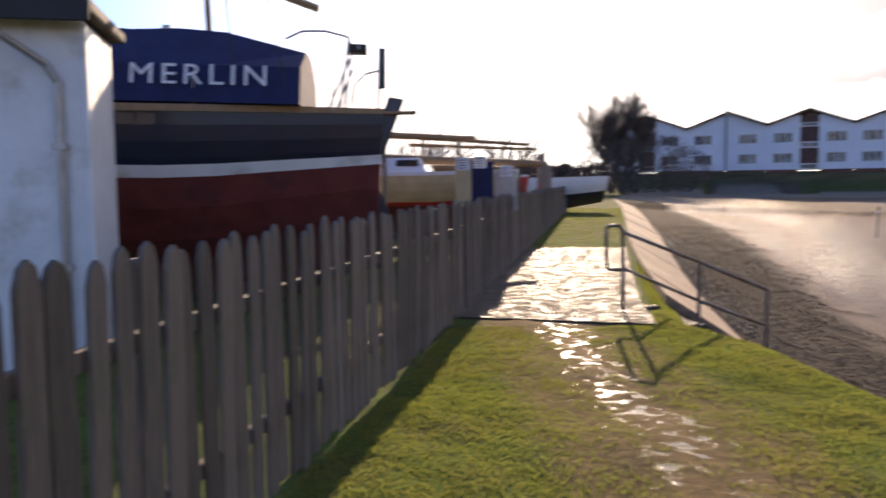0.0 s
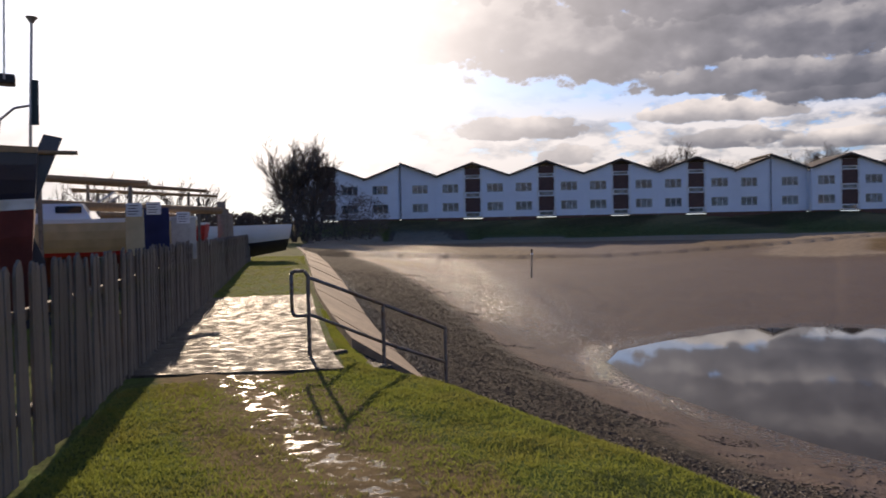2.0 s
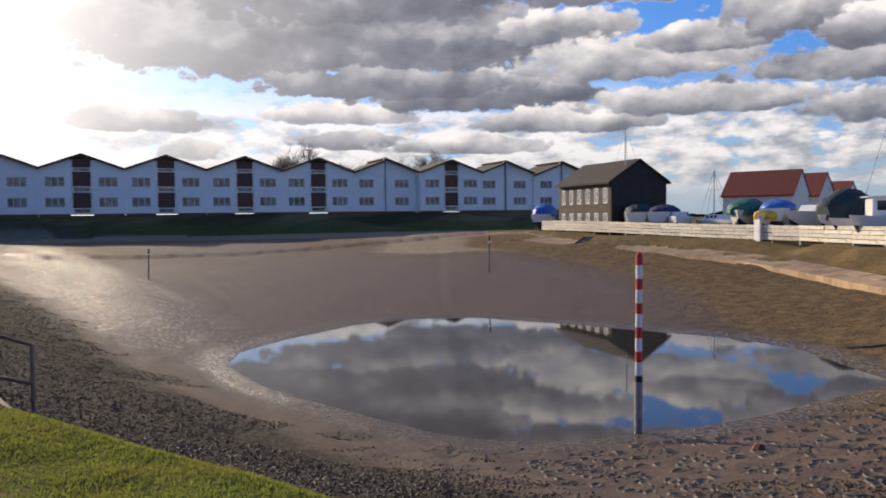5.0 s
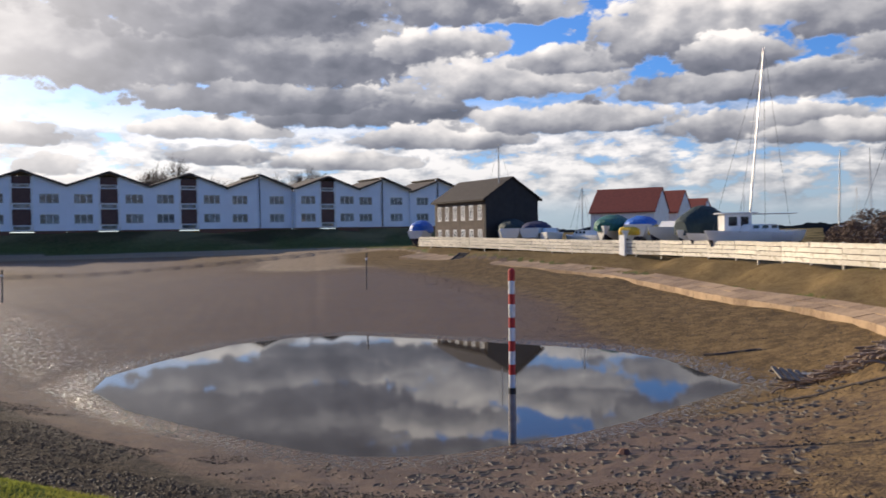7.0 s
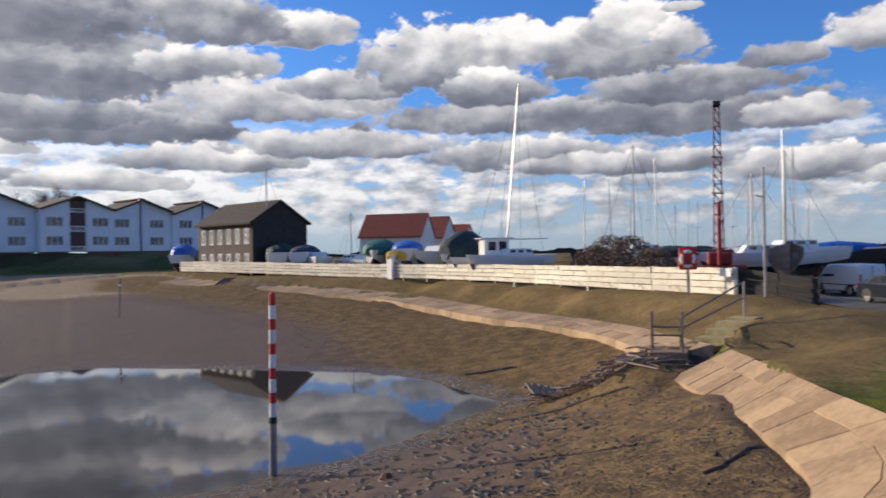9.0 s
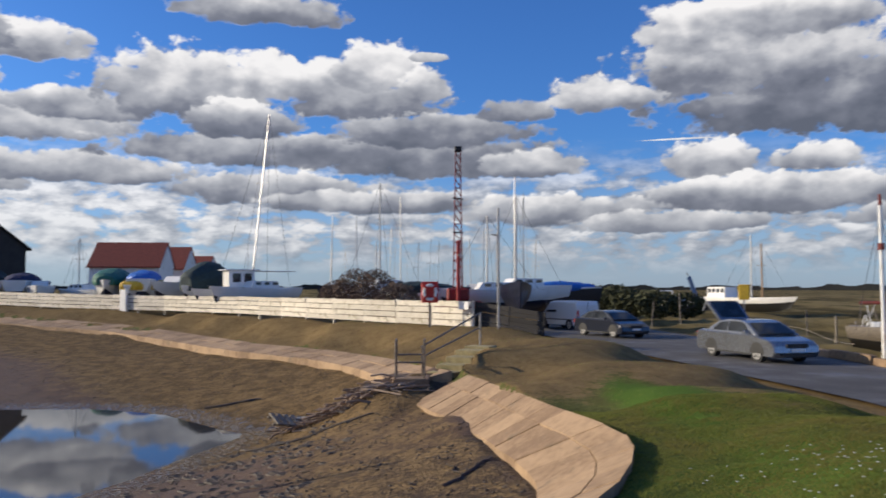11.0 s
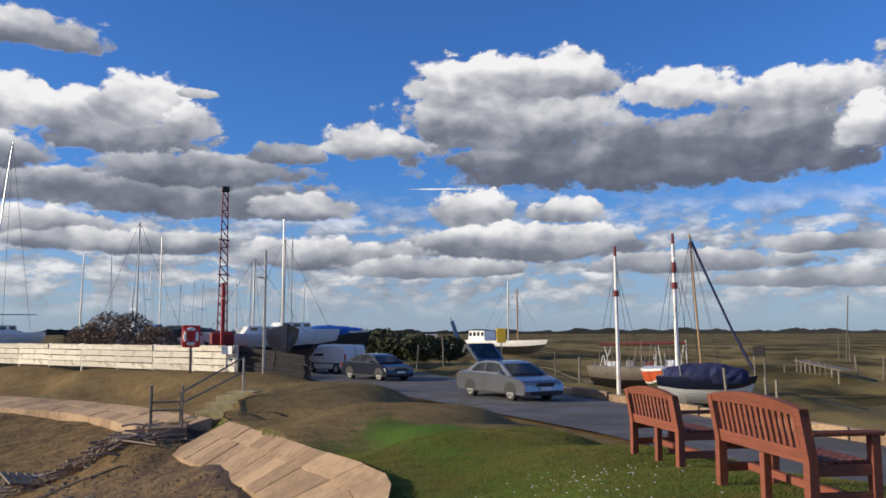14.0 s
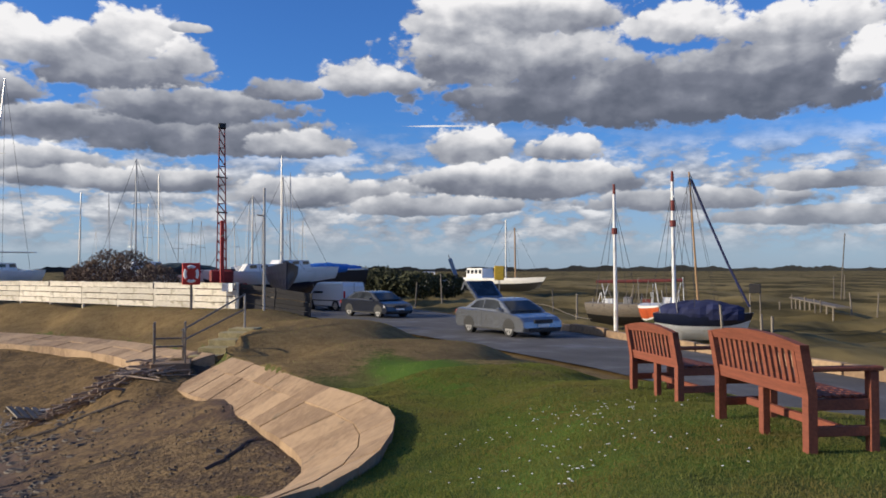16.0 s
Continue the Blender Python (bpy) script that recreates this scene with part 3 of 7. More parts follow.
def land(px, py):
    px, py = np.asarray(px, float), np.asarray(py, float)
    top, weight = np.zeros(px.shape), np.zeros(px.shape)
    for lx, ly, lz in LEVELS:
        k = 1.0 / ((px - lx) ** 2 + (py - ly) ** 2 + 0.3) ** 2
        top += k * lz
        weight += k
    top /= weight
    rim, pool = polygon_distance(px, py, RIM), polygon_distance(px, py, POOL)
    out = np.hypot(px, py)
    # the low bank with the flats on it, beyond the north shore
    back = (px * 0.438 + py * 0.899) / 1.38
    along = (px * 0.899 - py * 0.438) / 1.38
    bank = smooth_step(back, 109.5, 114.5) * 3.15 * smooth_step(along, -62, -40) * (1 - smooth_step(along, 66, 76))
    lawn = smooth_step(back, 101, 113) * 2.35 * smooth_step(along, -46, -34) * (1 - smooth_step(along, -14, -8))
    raise_to = np.maximum(bank, lawn)
    top = np.where((rim < 0) & (raise_to > 0.001), np.maximum(top, raise_to), top)
    # salt marsh to the south and east
    marsh = smooth_step(-py - 15.2 + 0.02 * px, 0.0, 2.5) * smooth_step(px, -30, -10)
    far = smooth_step(out, 110, 200)
    marsh = np.maximum(marsh, far * smooth_step(px - np.maximum(py, 0) * 1.6, 0, 30))
    hummock = waves(px, py, 14.0, 5) * 0.8 + waves(px, py, 4.0, 6) * 0.16
    top = top * (1 - marsh) + marsh * (-1.75 + hummock * (1 - smooth_step(out, 60, 250) * 0.7) + smooth_step(out, 60, 400) * 0.7)
    near = np.interp(px, [p[0] for p in ROAD_NEAR], [p[1] for p in ROAD_NEAR])
    lane = smooth_step(near - py, -2.2, 0.15) * (px > -5) * (px < 75)
    top = np.where(rim < 0, top * (1 - lane * (1 - marsh)) - 1.22 * lane * (1 - marsh), top)
    foot = top - np.where(py > 75, 0.06, np.where((px > 6.5) & (py < 0.9 * px), np.where(px < 23.4, 0.70, 0.46), 0.55))
    ratio = np.clip(-pool, 0, None) / (np.clip(-pool, 0, None) + np.clip(rim - 1.2 * smooth_step(px - py, -3.0, 6.0), 0, None) + 1e-6)
    mud = -3.065 - 0.30 * smooth_step(pool, 0, 3) + (foot + 3.065) * ratio ** 1.35
    mud = mud + waves(px, py, 1.3, 8) * 0.03 * smooth_step(-pool, 0.2, 2.0) + waves(px, py, 7.0, 9) * 0.045 * smooth_step(-pool, 0.5, 4.0)
    mud = mud + 0.55 * np.exp(-(((px - 22.6) / 1.6) ** 2 + ((py - 1.5) / 1.3) ** 2)) * (rim > 0)
    slope = top - 0.12 * smooth_step(rim, 0.0, 0.15) * (py < 2.5) - np.clip(rim, 0, None) * np.where((px > 6.5) & (px < 23.4) & (py < 2.5), 0.72, 0.55)
    # the steps are cut into the bank above the landing
    q = np.clip(((px - 23.9) * 3.3 - (py - 0.0) * 1.45) / 12.99, 0, 1)
    off = np.hypot(px - 23.9 - 3.3 * q, py + 1.45 * q)
    cut = -1.22 + 0.64 * q
    top = np.where(off < 0.8, np.minimum(top, cut), top)
    slope = np.where(off < 0.8, np.minimum(slope, cut), slope)
    z = np.where(rim > 0, np.maximum(mud, slope), top)
    z = z - 0.10 * np.exp(-((rim - 0.7) / 1.1) ** 2) * (px > 24.5) * (py < 60) * (off > 0.8)
    turf = waves(px, py, 2.2, 11) * 0.025 + waves(px, py, 0.7, 12) * 0.012
    z = z + np.where(rim < 0, turf * (1 - marsh), 0)
    return z, rim, pool, marsh, bank, top


def ground_at(x, y):
    return float(land(np.array([x]), np.array([y]))[0][0])


TRAIL = [(1.15, 9.4), (1.15, 7.5), (1.2, 6.2), (1.3, 5.0), (1.25, 4.2), (1.3, 3.0)]


def build_land():
    radii = [0.0]
    r = 0.6
    while r < 4200:
        radii.append(r)
        r *= 1.021 if r < 120 else 1.06
    count = 620
    # rays are closer together over the side that is seen
    angles = []
    for k in range(count):
        angles.append(35 - 185 * k / 520 if k < 520 else -150 - 175 * (k - 520) / 100)
    a = np.radians(np.array(angles))
    rr = np.array(radii[1:])
    px, py = (-np.sin(a)[None, :] * rr[:, None]).ravel(), (np.cos(a)[None, :] * rr[:, None]).ravel()
    z, rim, pool, marsh, bank, top = land(px, py)
    nr = len(rr)
    verts = np.stack([px, py, z], 1)
    i, j = np.meshgrid(np.arange(nr - 1), np.arange(count), indexing="ij")
    k = (j + 1) % count
    quads = np.stack([i * count + j, (i + 1) * count + j, (i + 1) * count + k, i * count + k], -1).reshape(-1, 4)
    me = bpy.data.meshes.new("ground")
    centre = len(verts)
    faces = quads.tolist() + [[centre, q, (q + 1) % count] for q in range(count)]
    me.from_pydata(verts.tolist() + [[0, 0, float(land(np.zeros(1), np.zeros(1))[0][0])]], [], faces)
    me.polygons.foreach_set("use_smooth", [True] * len(me.polygons))
    trail = np.full(px.shape, 1e9)
    for (ax, ay), (bx, by) in zip(TRAIL, TRAIL[1:]):
        ex, ey = bx - ax, by - ay
        q = np.clip(((px - ax) * ex + (py - ay) * ey) / (ex * ex + ey * ey), 0, 1)
        trail = np.minimum(trail, np.hypot(px - ax - q * ex, py - ay - q * ey))
    north = smooth_step(py, 55, 80)
    grass = 1 - smooth_step(rim, 0.05, 0.45)
    worn = (1 - smooth_step(trail, 0.35, 1.5)) * 0.85 * (rim < 0)
    worn = np.maximum(worn, 0.62 * np.exp(-(((px - 17) / 7) ** 2 + ((py + 5.5) / 1.5) ** 2)) * (rim < 0))
    worn = np.maximum(worn, 0.75 * np.exp(-(((px - 24) / 3.5) ** 2 + ((py + 3.0) / 1.3) ** 2)))
    worn = np.maximum(worn, 0.80 * smooth_step(px, 12, 18) * (rim < 0) * (1 - smooth_step(py, 60, 75)))
    worn = np.maximum(worn, 0.85 * smooth_step(bank, 0.05, 0.6))
    worn = worn * (1 - 0.9 * np.exp(-(((px - 14.5) / 4.0) ** 2 + ((py + 3.9) / 0.8) ** 2)))
    west = 1 - smooth_step(px - py * 0.16, 7.5, 10.5)
    south = smooth_step(rim, 0.2, 0.6) * (1 - smooth_step(rim, 3.5, 6.5)) * (1 - smooth_step(py, 18, 40))
    shingle = smooth_step(rim, 0.3, 0.7) * np.maximum(west * (1 - 0.8 * smooth_step(rim, 5, 8)), 0) * (1 - smooth_step(px - py, 0.0, 6.0))
    shingle = np.maximum(shingle, 0.55 * south * (px < 16))
    wet = (1 - smooth_step(trail, 0.0, 0.75)) * 0.58 * (rim < 0)
    wet = np.maximum(wet, smooth_step(rim, 2, 9) * (1 - smooth_step(px - py * 0.28, 9, 17)) * smooth_step(py, 18, 30) * 0.60)
    wet = np.maximum(wet, 0.72 * np.exp(-((rim - 1.9) / 0.55) ** 2) * smooth_step(py, 7, 10) * (1 - smooth_step(py, 30, 60)) * (px < py))
    wet = np.maximum(wet, (1 - smooth_step(-pool, 0.0, 1.8)) * 0.8 * (rim > 0))
    wet = np.maximum(wet, 0.25 * smooth_step(rim, 3, 10) * (1 - smooth_step(py, 45, 70)) * (1 - smooth_step(-pool, 10, 26)))
    sand = smooth_step(rim, 0.2, 1.0) * smooth_step(px + py, 95, 125) * (1 - smooth_step(rim, 12, 26)) * 0.95
    east = smooth_step(rim, 0.3, 1.2) * (1 - smooth_step(rim, 6.5, 13)) * smooth_step(px, 17, 23) * (1 - smooth_step(py, 60, 80))
    weed = np.maximum(0.85 * east, 0.5 * north * smooth_step(rim, 8, 18) * (1 - smooth_step(rim, 24, 34)))
    weed = np.maximum(weed, 0.55 * smooth_step(rim, 0.5, 1.5) * (1 - smooth_step(rim, 4.0, 6.5)) * (px > 9) * (px <= 22) * (py < 8))
    lush = np.exp(-(((px - 14.5) / 4.5) ** 2 + ((py + 3.9) / 0.9) ** 2)) + 0.6 * (1 - smooth_step(np.hypot(px - 7, py + 3.5), 1.5, 4.5)) + 0.5 * (px < 4.5) * (py > 2)
    brown = np.maximum(marsh, 0.85 * smooth_step(bank, 0.02, 0.3))
    for name, values in (("grass", grass), ("worn", worn), ("shingle", shingle), ("wet", wet), ("sand", sand), ("weed", weed), ("marsh", brown), ("lush", lush)):
        layer = me.attributes.new(name, "FLOAT", "POINT")
        layer.data.foreach_set("value", np.append(values, values[:1]).astype(np.float32))
    me.materials.append(M_ground)
    ob = new("ground", me)
    return tagged(ob, "grassy banks round a muddy drained lake bed", "ground", kind="structure")


build_land()

bm = bmesh.new()
bm.faces.new([bm.verts.new((x, y, -3.1)) for x, y in ((9, 2), (35, 2), (35, 32), (9, 32))])
tagged(part("water", bm, M_water), "shallow still brown water in the lake bed", "water", kind="structure")


# ---- concrete path slab ----
def strip(points_a, points_b, z_of, lift, thick, material, name):
    bm = bmesh.new()
    rings = []
    for (ax, ay), (bx, by) in zip(points_a, points_b):
        za, zb = z_of(ax, ay) + lift, z_of(bx, by) + lift
        rings.append([(ax, ay, za), (bx, by, zb), (bx, by, zb - thick), (ax, ay, za - thick)])
    return part(name, loft(bm, rings), material)


def dense(points, n):
    out = []
    for (ax, ay), (bx, by) in zip(points, points[1:]):
        out += [(ax + (bx - ax) * k / n, ay + (by - ay) * k / n) for k in range(n)]
    return out + [points[-1]]


tagged(part("pavement", loft(bmesh.new(), [[(x0, y0, z), (x1, y1, z), (x1, y1, z - 0.25), (x0, y0, z - 0.25)] for x0, y0, x1, y1, z in
       ((-0.1, 9.7, 2.25, 9.0, 0.025), (0.15, 11.0, 2.5, 10.8, 0.045), (0.9, 15, 3.3, 14.8, 0.055), (1.75, 19.9, 4.25, 19.4, 0.055))]), M_wetconc),
       "wet concrete path slab crossing the grass bank", "pavement", kind="structure")
road_n, road_f = dense(ROAD_NEAR, 10), dense(ROAD_FAR, 10)
bm = bmesh.new()
rows = []
for (ax, ay), (bx, by) in zip(road_n, road_f):
    rows.append([bm.verts.new((ax + (bx - ax) * k / 6, ay + (by - ay) * k / 6, -1.13 - 0.03 * (k / 6))) for k in range(7)])
for p, q in zip(rows, rows[1:]):
    for k in range(6):
        bm.faces.new((p[k], p[k + 1], q[k + 1], q[k]))
tagged(part("road", bm, M_asphalt), "worn grey tarmac lane with puddles beside the marsh", "road", kind="structure")


# ---- picket fence ----
def fence_x(y):
    return -1.85 + 0.19 * y


def picket_fence():
    turn = -math.degrees(math.atan2(0.19, 1.0))
    fence = thing("picket_fence", pose(fence_x(0), 0, 0, 0, 0, turn), "weathered grey-brown wooden picket fence along the grass path", "fence")
    outline = [(-0.052, 0.04), (0.052, 0.04), (0.050, 1.33), (0.03, 1.395), (0.0, 1.42), (-0.03, 1.395), (-0.050, 1.33)]
    shapes = []
    for k in range(4):
        bm = loft(bmesh.new(), [[(y, x * (1 + 0.08 * k), z + 0.01 * k) for x, z in outline] for y in (0.0, 0.022)])
        shapes.append(mesh_from("picket", bm, M_picket))
    rnd = random.Random(4)
    k, y = 0, 0.6
    while y < 47:
        ob = new("picket", shapes[k % 4])
        ob.parent = fence
        ob.matrix_basis = pose(rnd.uniform(-0.004, 0.008), y, rnd.uniform(-0.025, 0.02), rnd.uniform(-1.2, 1.2), rnd.uniform(-1, 1), rnd.uniform(-2, 2))
        y += 0.163 + rnd.uniform(-0.008, 0.008)
        k += 1
    for z in (0.42, 1.08):
        for s in range(16):
            part("rail", boxed(-0.045, -0.006, s * 3.0 - 0.2, s * 3.0 + 2.78, z - 0.04, z + 0.04, 0.006), M_picket, fence)
    for s in range(17):
        part("post", boxed(-0.13, -0.05, s * 3.0 - 0.05, s * 3.0 + 0.05, -0.2, 1.38, 0.01), M_picket, fence)


picket_fence()


# ---- flats across the lake ----
FLATS_X, FLATS_Y = Vector((0.899, -0.438, 0)), Vector((0.438, 0.899, 0))
UNIT, FLATS_D, FAR = 10.4, 115.5, 1.38


def wall_with_openings(x0, x1, z0, top, holes, thick, y=0.0):
    """A wall in x and z whose top runs along top(x), with rectangular openings through it."""
    bm = bmesh.new()
    xs = sorted({x0, x1, *[h[0] for h in holes], *[h[1] for h in holes]})
    for a, b in zip(xs, xs[1:]):
        mid = (a + b) / 2
        cuts = sorted((h[2], h[3]) for h in holes if h[0] < mid < h[1])
        z = z0
        for lo, hi in cuts + [(None, None)]:
            if lo is None:
                outline = [(a, z), (b, z), (b, top(b)), (a, top(a))]
            else:
                outline = [(a, z), (b, z), (b, lo), (a, lo)]
                z = hi
            loft(bm, [[(px, py, pz) for px, pz in outline] for py in (y, y + thick)])
    return bm


def window_part(parent, x0, x1, z0, z1, y, bars=1, frame=None, pane=None, t=0.07):
    outer, inner = ((x0, z0), (x1, z0), (x1, z1), (x0, z1)), ((x0 + t, z0 + t), (x1 - t, z0 + t), (x1 - t, z1 - t), (x0 + t, z1 - t))
    ring = [[(o[0], y + 0.05, o[1]), (i[0], y + 0.05, i[1]), (i[0], y + 0.12, i[1]), (o[0], y + 0.12, o[1])] for o, i in zip(outer, inner)]
    win = part("window", loft(bmesh.new(), ring + [ring[0]], caps=False), frame or M_white, parent)
    for k in range(bars):
        xm = x0 + (x1 - x0) * (k + 1) / (bars + 1)
        part("glazing_bar", boxed(xm - t / 2, xm + t / 2, y + 0.055, y + 0.115, z0 + t, z1 - t), frame or M_white, win)
    part("sill", boxed(x0 - 0.05, x1 + 0.05, y - 0.06, y + 0.05, z0 - 0.06, z0 - 0.002), frame or M_white, win)
    step = (x1 - x0) / (bars + 1)
    for k in range(bars + 1):
        part("pane", boxed(x0 + k * step + 0.03, x0 + (k + 1) * step - 0.03, y + 0.08, y + 0.095, z0 + 0.03, z1 - 0.03), pane or M_pane, win)
    return win


def flat_unit(kind):
    h = UNIT / 2
    flat = thing("apartment_house", Matrix.Identity(4), "white two-storey flats with low gable roof above the lake bank", "house", "row of lakeside flats")
    if kind == "stair":
        def top(x):
            return 7.65 - abs(x) * 0.36
        bay = 1.35
    else:
        def top(x):
            return (7.5 if x < 0 else 7.85) - abs(x) * 0.37
        bay = 0.0
    wins = [(-4.35, -2.0), (2.0, 4.35)] if kind == "stair" else [(-4.0, -1.7), (1.7, 4.0)]
    for side in (-1, 1):
        lo, hi = ((-h, -bay) if side < 0 else (bay, h))
        setback = 0.35 if kind == "step" and side > 0 else 0.0
        holes = [(a, b, z, z + 1.3) for a, b in wins if lo < a < hi for z in (0.85, 3.5)]
        part("wall", wall_with_openings(lo, hi, 0.0, (lambda x, e=1e-4 * side: top(x + e)), holes, 0.28, setback), M_housewhite, flat)
        for a, b, z0, z1 in holes:
            window_part(flat, a, b, z0, z1, setback, 2)
        part("plinth", boxed(lo + 0.05, hi - 0.05, 0.12 + setback, 0.3 + setback, -0.75, -0.003), M_brick, flat)
    if bay:
        part("wall", wall_with_openings(-bay, bay, 0.0, lambda x: 7.5 - abs(x) * 0.36, [], 0.2, 0.25), M_housewhite, flat)
        for z0, z1 in ((0.75, 2.75), (3.6, 5.5), (6.05, 7.0)):
            part("panel", boxed(-1.07, 1.07, 0.16, 0.245, z0, z1), M_brownpanel, flat, "dark brown cladding panel")
        for z0, z1 in ((0.15, 0.6), (2.95, 3.4), (5.6, 5.95)):
            part("pane", boxed(-0.95, 0.95, 0.19, 0.245, z0, z1), M_pane, flat)
        for x in (-1.22, 1.22):
            part("post", boxed(x - 0.13, x + 0.13, 0.05, 0.24, 0.05, 6.95), M_white, flat)
        for z in (0.67, 2.85, 3.5, 5.55):
            part("band", boxed(-1.08, 1.08, 0.10, 0.155, z - 0.06, z + 0.06), M_white, flat)
    else:
        part("downpipe", rods([(0.12, -0.05, 0.1), (0.12, -0.05, 7.3)], 0.06), M_black, flat)
        part("wall", boxed(-0.13, 0.13, 0.0, 9.0, 0.0, 7.3), M_housewhite, flat)
    part("wall", boxed(-h, h, 8.7, 9.0, 0.0, 5.5), M_housewhite, flat)
    for side in (-1, 1):
        a, b = (0.0, side * (h + 0.05))
        za, zb = top(1e-4 * side) + 0.03, top(b) + 0.03
        bm = bmesh.new()
        loft(bm, [[(a, y, za), (b, y, zb), (b, y, zb + 0.16), (a, y, za + 0.16)] for y in (-0.45, 9.2)])
        roof = part("roof", bm, M_roofdark, flat)
        part("fascia", loft(bmesh.new(), [[(a, y, za - 0.12), (b, y, zb - 0.12), (b, y, zb + 0.17), (a, y, za + 0.17)] for y in (-0.50, -0.455)]), M_roofdark, roof)
    for side in (-1, 1):
        part("wall", boxed(side * h - 0.12, side * h + 0.12, 0.4, 8.6, 0.0, 5.4), M_housewhite, flat)
    return flat


def place_flats():
    masters = {}
    for k, kind in enumerate(["stair", "step", "stair", "stair", "stair", "stair", "step", "stair", "step", "step"]):
        s = (0.09007 * k - 0.21127) * FLATS_D
        base = FLATS_X * s + FLATS_Y * (FLATS_D + (2.5 if k >= 8 else 0.0) + (1.2 if k == 6 else 0))
        m = pose(base.x * FAR, base.y * FAR, 3.44, 0, 0, -25.97) @ Matrix.Scale(FAR, 4)
        if kind in masters:
            copy_thing(masters[kind], m @ Matrix.Scale(1 / FAR, 4))
        else:
            masters[kind] = flat_unit(kind)
            masters[kind].matrix_world = m


place_flats()


# ---- white plank fence along the boatyard ----
YARD = [(36.4, -1.6), (42.8, 3.75), (55.4, 13.3), (62.0, 20.5), (67.5, 30.5), (75.0, 44.0), (82.7, 57.9)]


def plank_fence():
    fence = thing("plank_fence", pose(YARD[0][0], YARD[0][1], 0), "long low fence of weathered whitewashed horizontal planks", "fence")
    ox, oy = YARD[0]
    rnd = random.Random(7)
    pts = [(YARD[0], 0.0)]
    path = []
    for (ax, ay), (bx, by) in zip(YARD, YARD[1:]):
        n = max(1, round(math.hypot(bx - ax, by - ay) / 3.2))
        path += [(ax + (bx - ax) * k / n, ay + (by - ay) * k / n) for k in range(n)]
    path.append(YARD[-1])
    for (ax, ay), (bx, by) in zip(path, path[1:]):
        za, zb = -0.30 + 0.45 * smooth_step(np.array(ay), 20, 58), -0.30 + 0.45 * smooth_step(np.array(by), 20, 58)
        length = math.hypot(bx - ax, by - ay)
        turn = math.degrees(math.atan2(by - ay, bx - ax))
        for k in range(4):
            bm = boxed(0.01, length - 0.01, -0.02, 0.02, k * 0.29 + 0.02, k * 0.29 + 0.278, 0.008)
            p = part("plank", bm, M_whiteboard, fence)
            p.matrix_basis = pose(ax - ox, ay - oy, float(za) + rnd.uniform(-0.012, 0.012), rnd.uniform(-2, 2), -math.degrees(math.atan2(float(zb - za), length)) + rnd.uniform(-0.25, 0.25), turn)
        p = part("post", boxed(-0.06, 0.06, -0.13, -0.03, -0.3, 1.18, 0.01), M_whiteboard, fence)
        p.matrix_basis = pose(ax - ox, ay - oy, float(za), 0, 0, turn)
    p = part("tall_post", boxed(-0.35, 0.35, 0.03, 0.25, -0.2, 1.55, 0.02), M_white, fence, "taller white post")
    p.matrix_basis = pose(64.0 - ox, 24.2 - oy, -0.25, 0, 0, 60)


plank_fence()


def black_fence():
    fence = thing("black_fence", pose(36.75, -1.75, -0.27), "black stained timber board fence beside the lane", "fence")
    dx, dy, dz = -1.95, -2.85, -0.42
    length = math.hypot(dx, dy)
    turn, dip = math.degrees(math.atan2(dy, dx)), math.degrees(math.atan2(-dz, length))
    rnd = random.Random(5)
    for k in range(6):
        for q in range(2):
            p = part("board", boxed(0.01, length / 2 - 0.01, -0.02, 0.02, k * 0.2 - 0.1, k * 0.2 + 0.085, 0.006), M_blackboard, fence)
            p.matrix_basis = pose(dx * q / 2, dy * q / 2, dz * q / 2 + rnd.uniform(-0.012, 0.012), rnd.uniform(-2, 2), dip + rnd.uniform(-0.5, 0.5), turn)
    for f in (0.02, 0.5, 0.98):
        p = part("post", boxed(-0.05, 0.05, 0.025, 0.125, -0.8, 1.12, 0.01), M_blackboard, fence)
        p.matrix_basis = pose(dx * f, dy * f, dz * f, 0, 0, turn)


black_fence()


# ---- banded depth post and marker sticks in the lake bed ----
def depth_post():
    post = thing("depth_post", pose(16.25, 8.88, -3.1, 0.5, 0.3, 0), "red and white banded depth post standing in the shallow pool", "post")
    part("foot", rod(bmesh.new(), (0, 0, -0.6), (0, 0, 1.12), 0.085, 0.085, 14), M_greyfoot, post, "stained pale grey foot of the post", smooth=False)
    part("tide_ring", rod(bmesh.new(), (0, 0, 1.121), (0, 0, 1.26), 0.09, 0.088, 14), M_black, post, "dark weed-stained ring")
    z = 1.262
    for k in range(10):
        top = z + (0.30 if k % 2 == 0 else 0.235)
        part("band", rod(bmesh.new(), (0, 0, z), (0, 0, top - 0.002), 0.075, 0.075, 14), M_white if k % 2 == 0 else M_red, post)
        z = top
    part("cap", rod(bmesh.new(), (0, 0, z), (0, 0, z + 0.05), 0.072, 0.03, 14), M_red, post)


depth_post()


def marker_stick(x, y, h):
    z = ground_at(x, y)
    s = thing("marker_post", pose(x, y, z, 1, 1, 0), "short wooden marker post standing in the mud", "post", "marker posts in the lake bed")
    part("shaft", rod(bmesh.new(), (0, 0, -0.3), (0, 0, h * 0.8), 0.05, 0.05, 8), M_greywood, s)
    part("collar", rod(bmesh.new(), (0, 0, h * 0.8), (0, 0, h * 0.86), 0.07, 0.07, 8), M_white, s)
    part("head", rod(bmesh.new(), (0, 0, h * 0.86), (0, 0, h), 0.055, 0.05, 8), M_black, s)


marker_stick(26.03, 48.7, 1.95)
marker_stick(46.1, 37.0, 2.7)


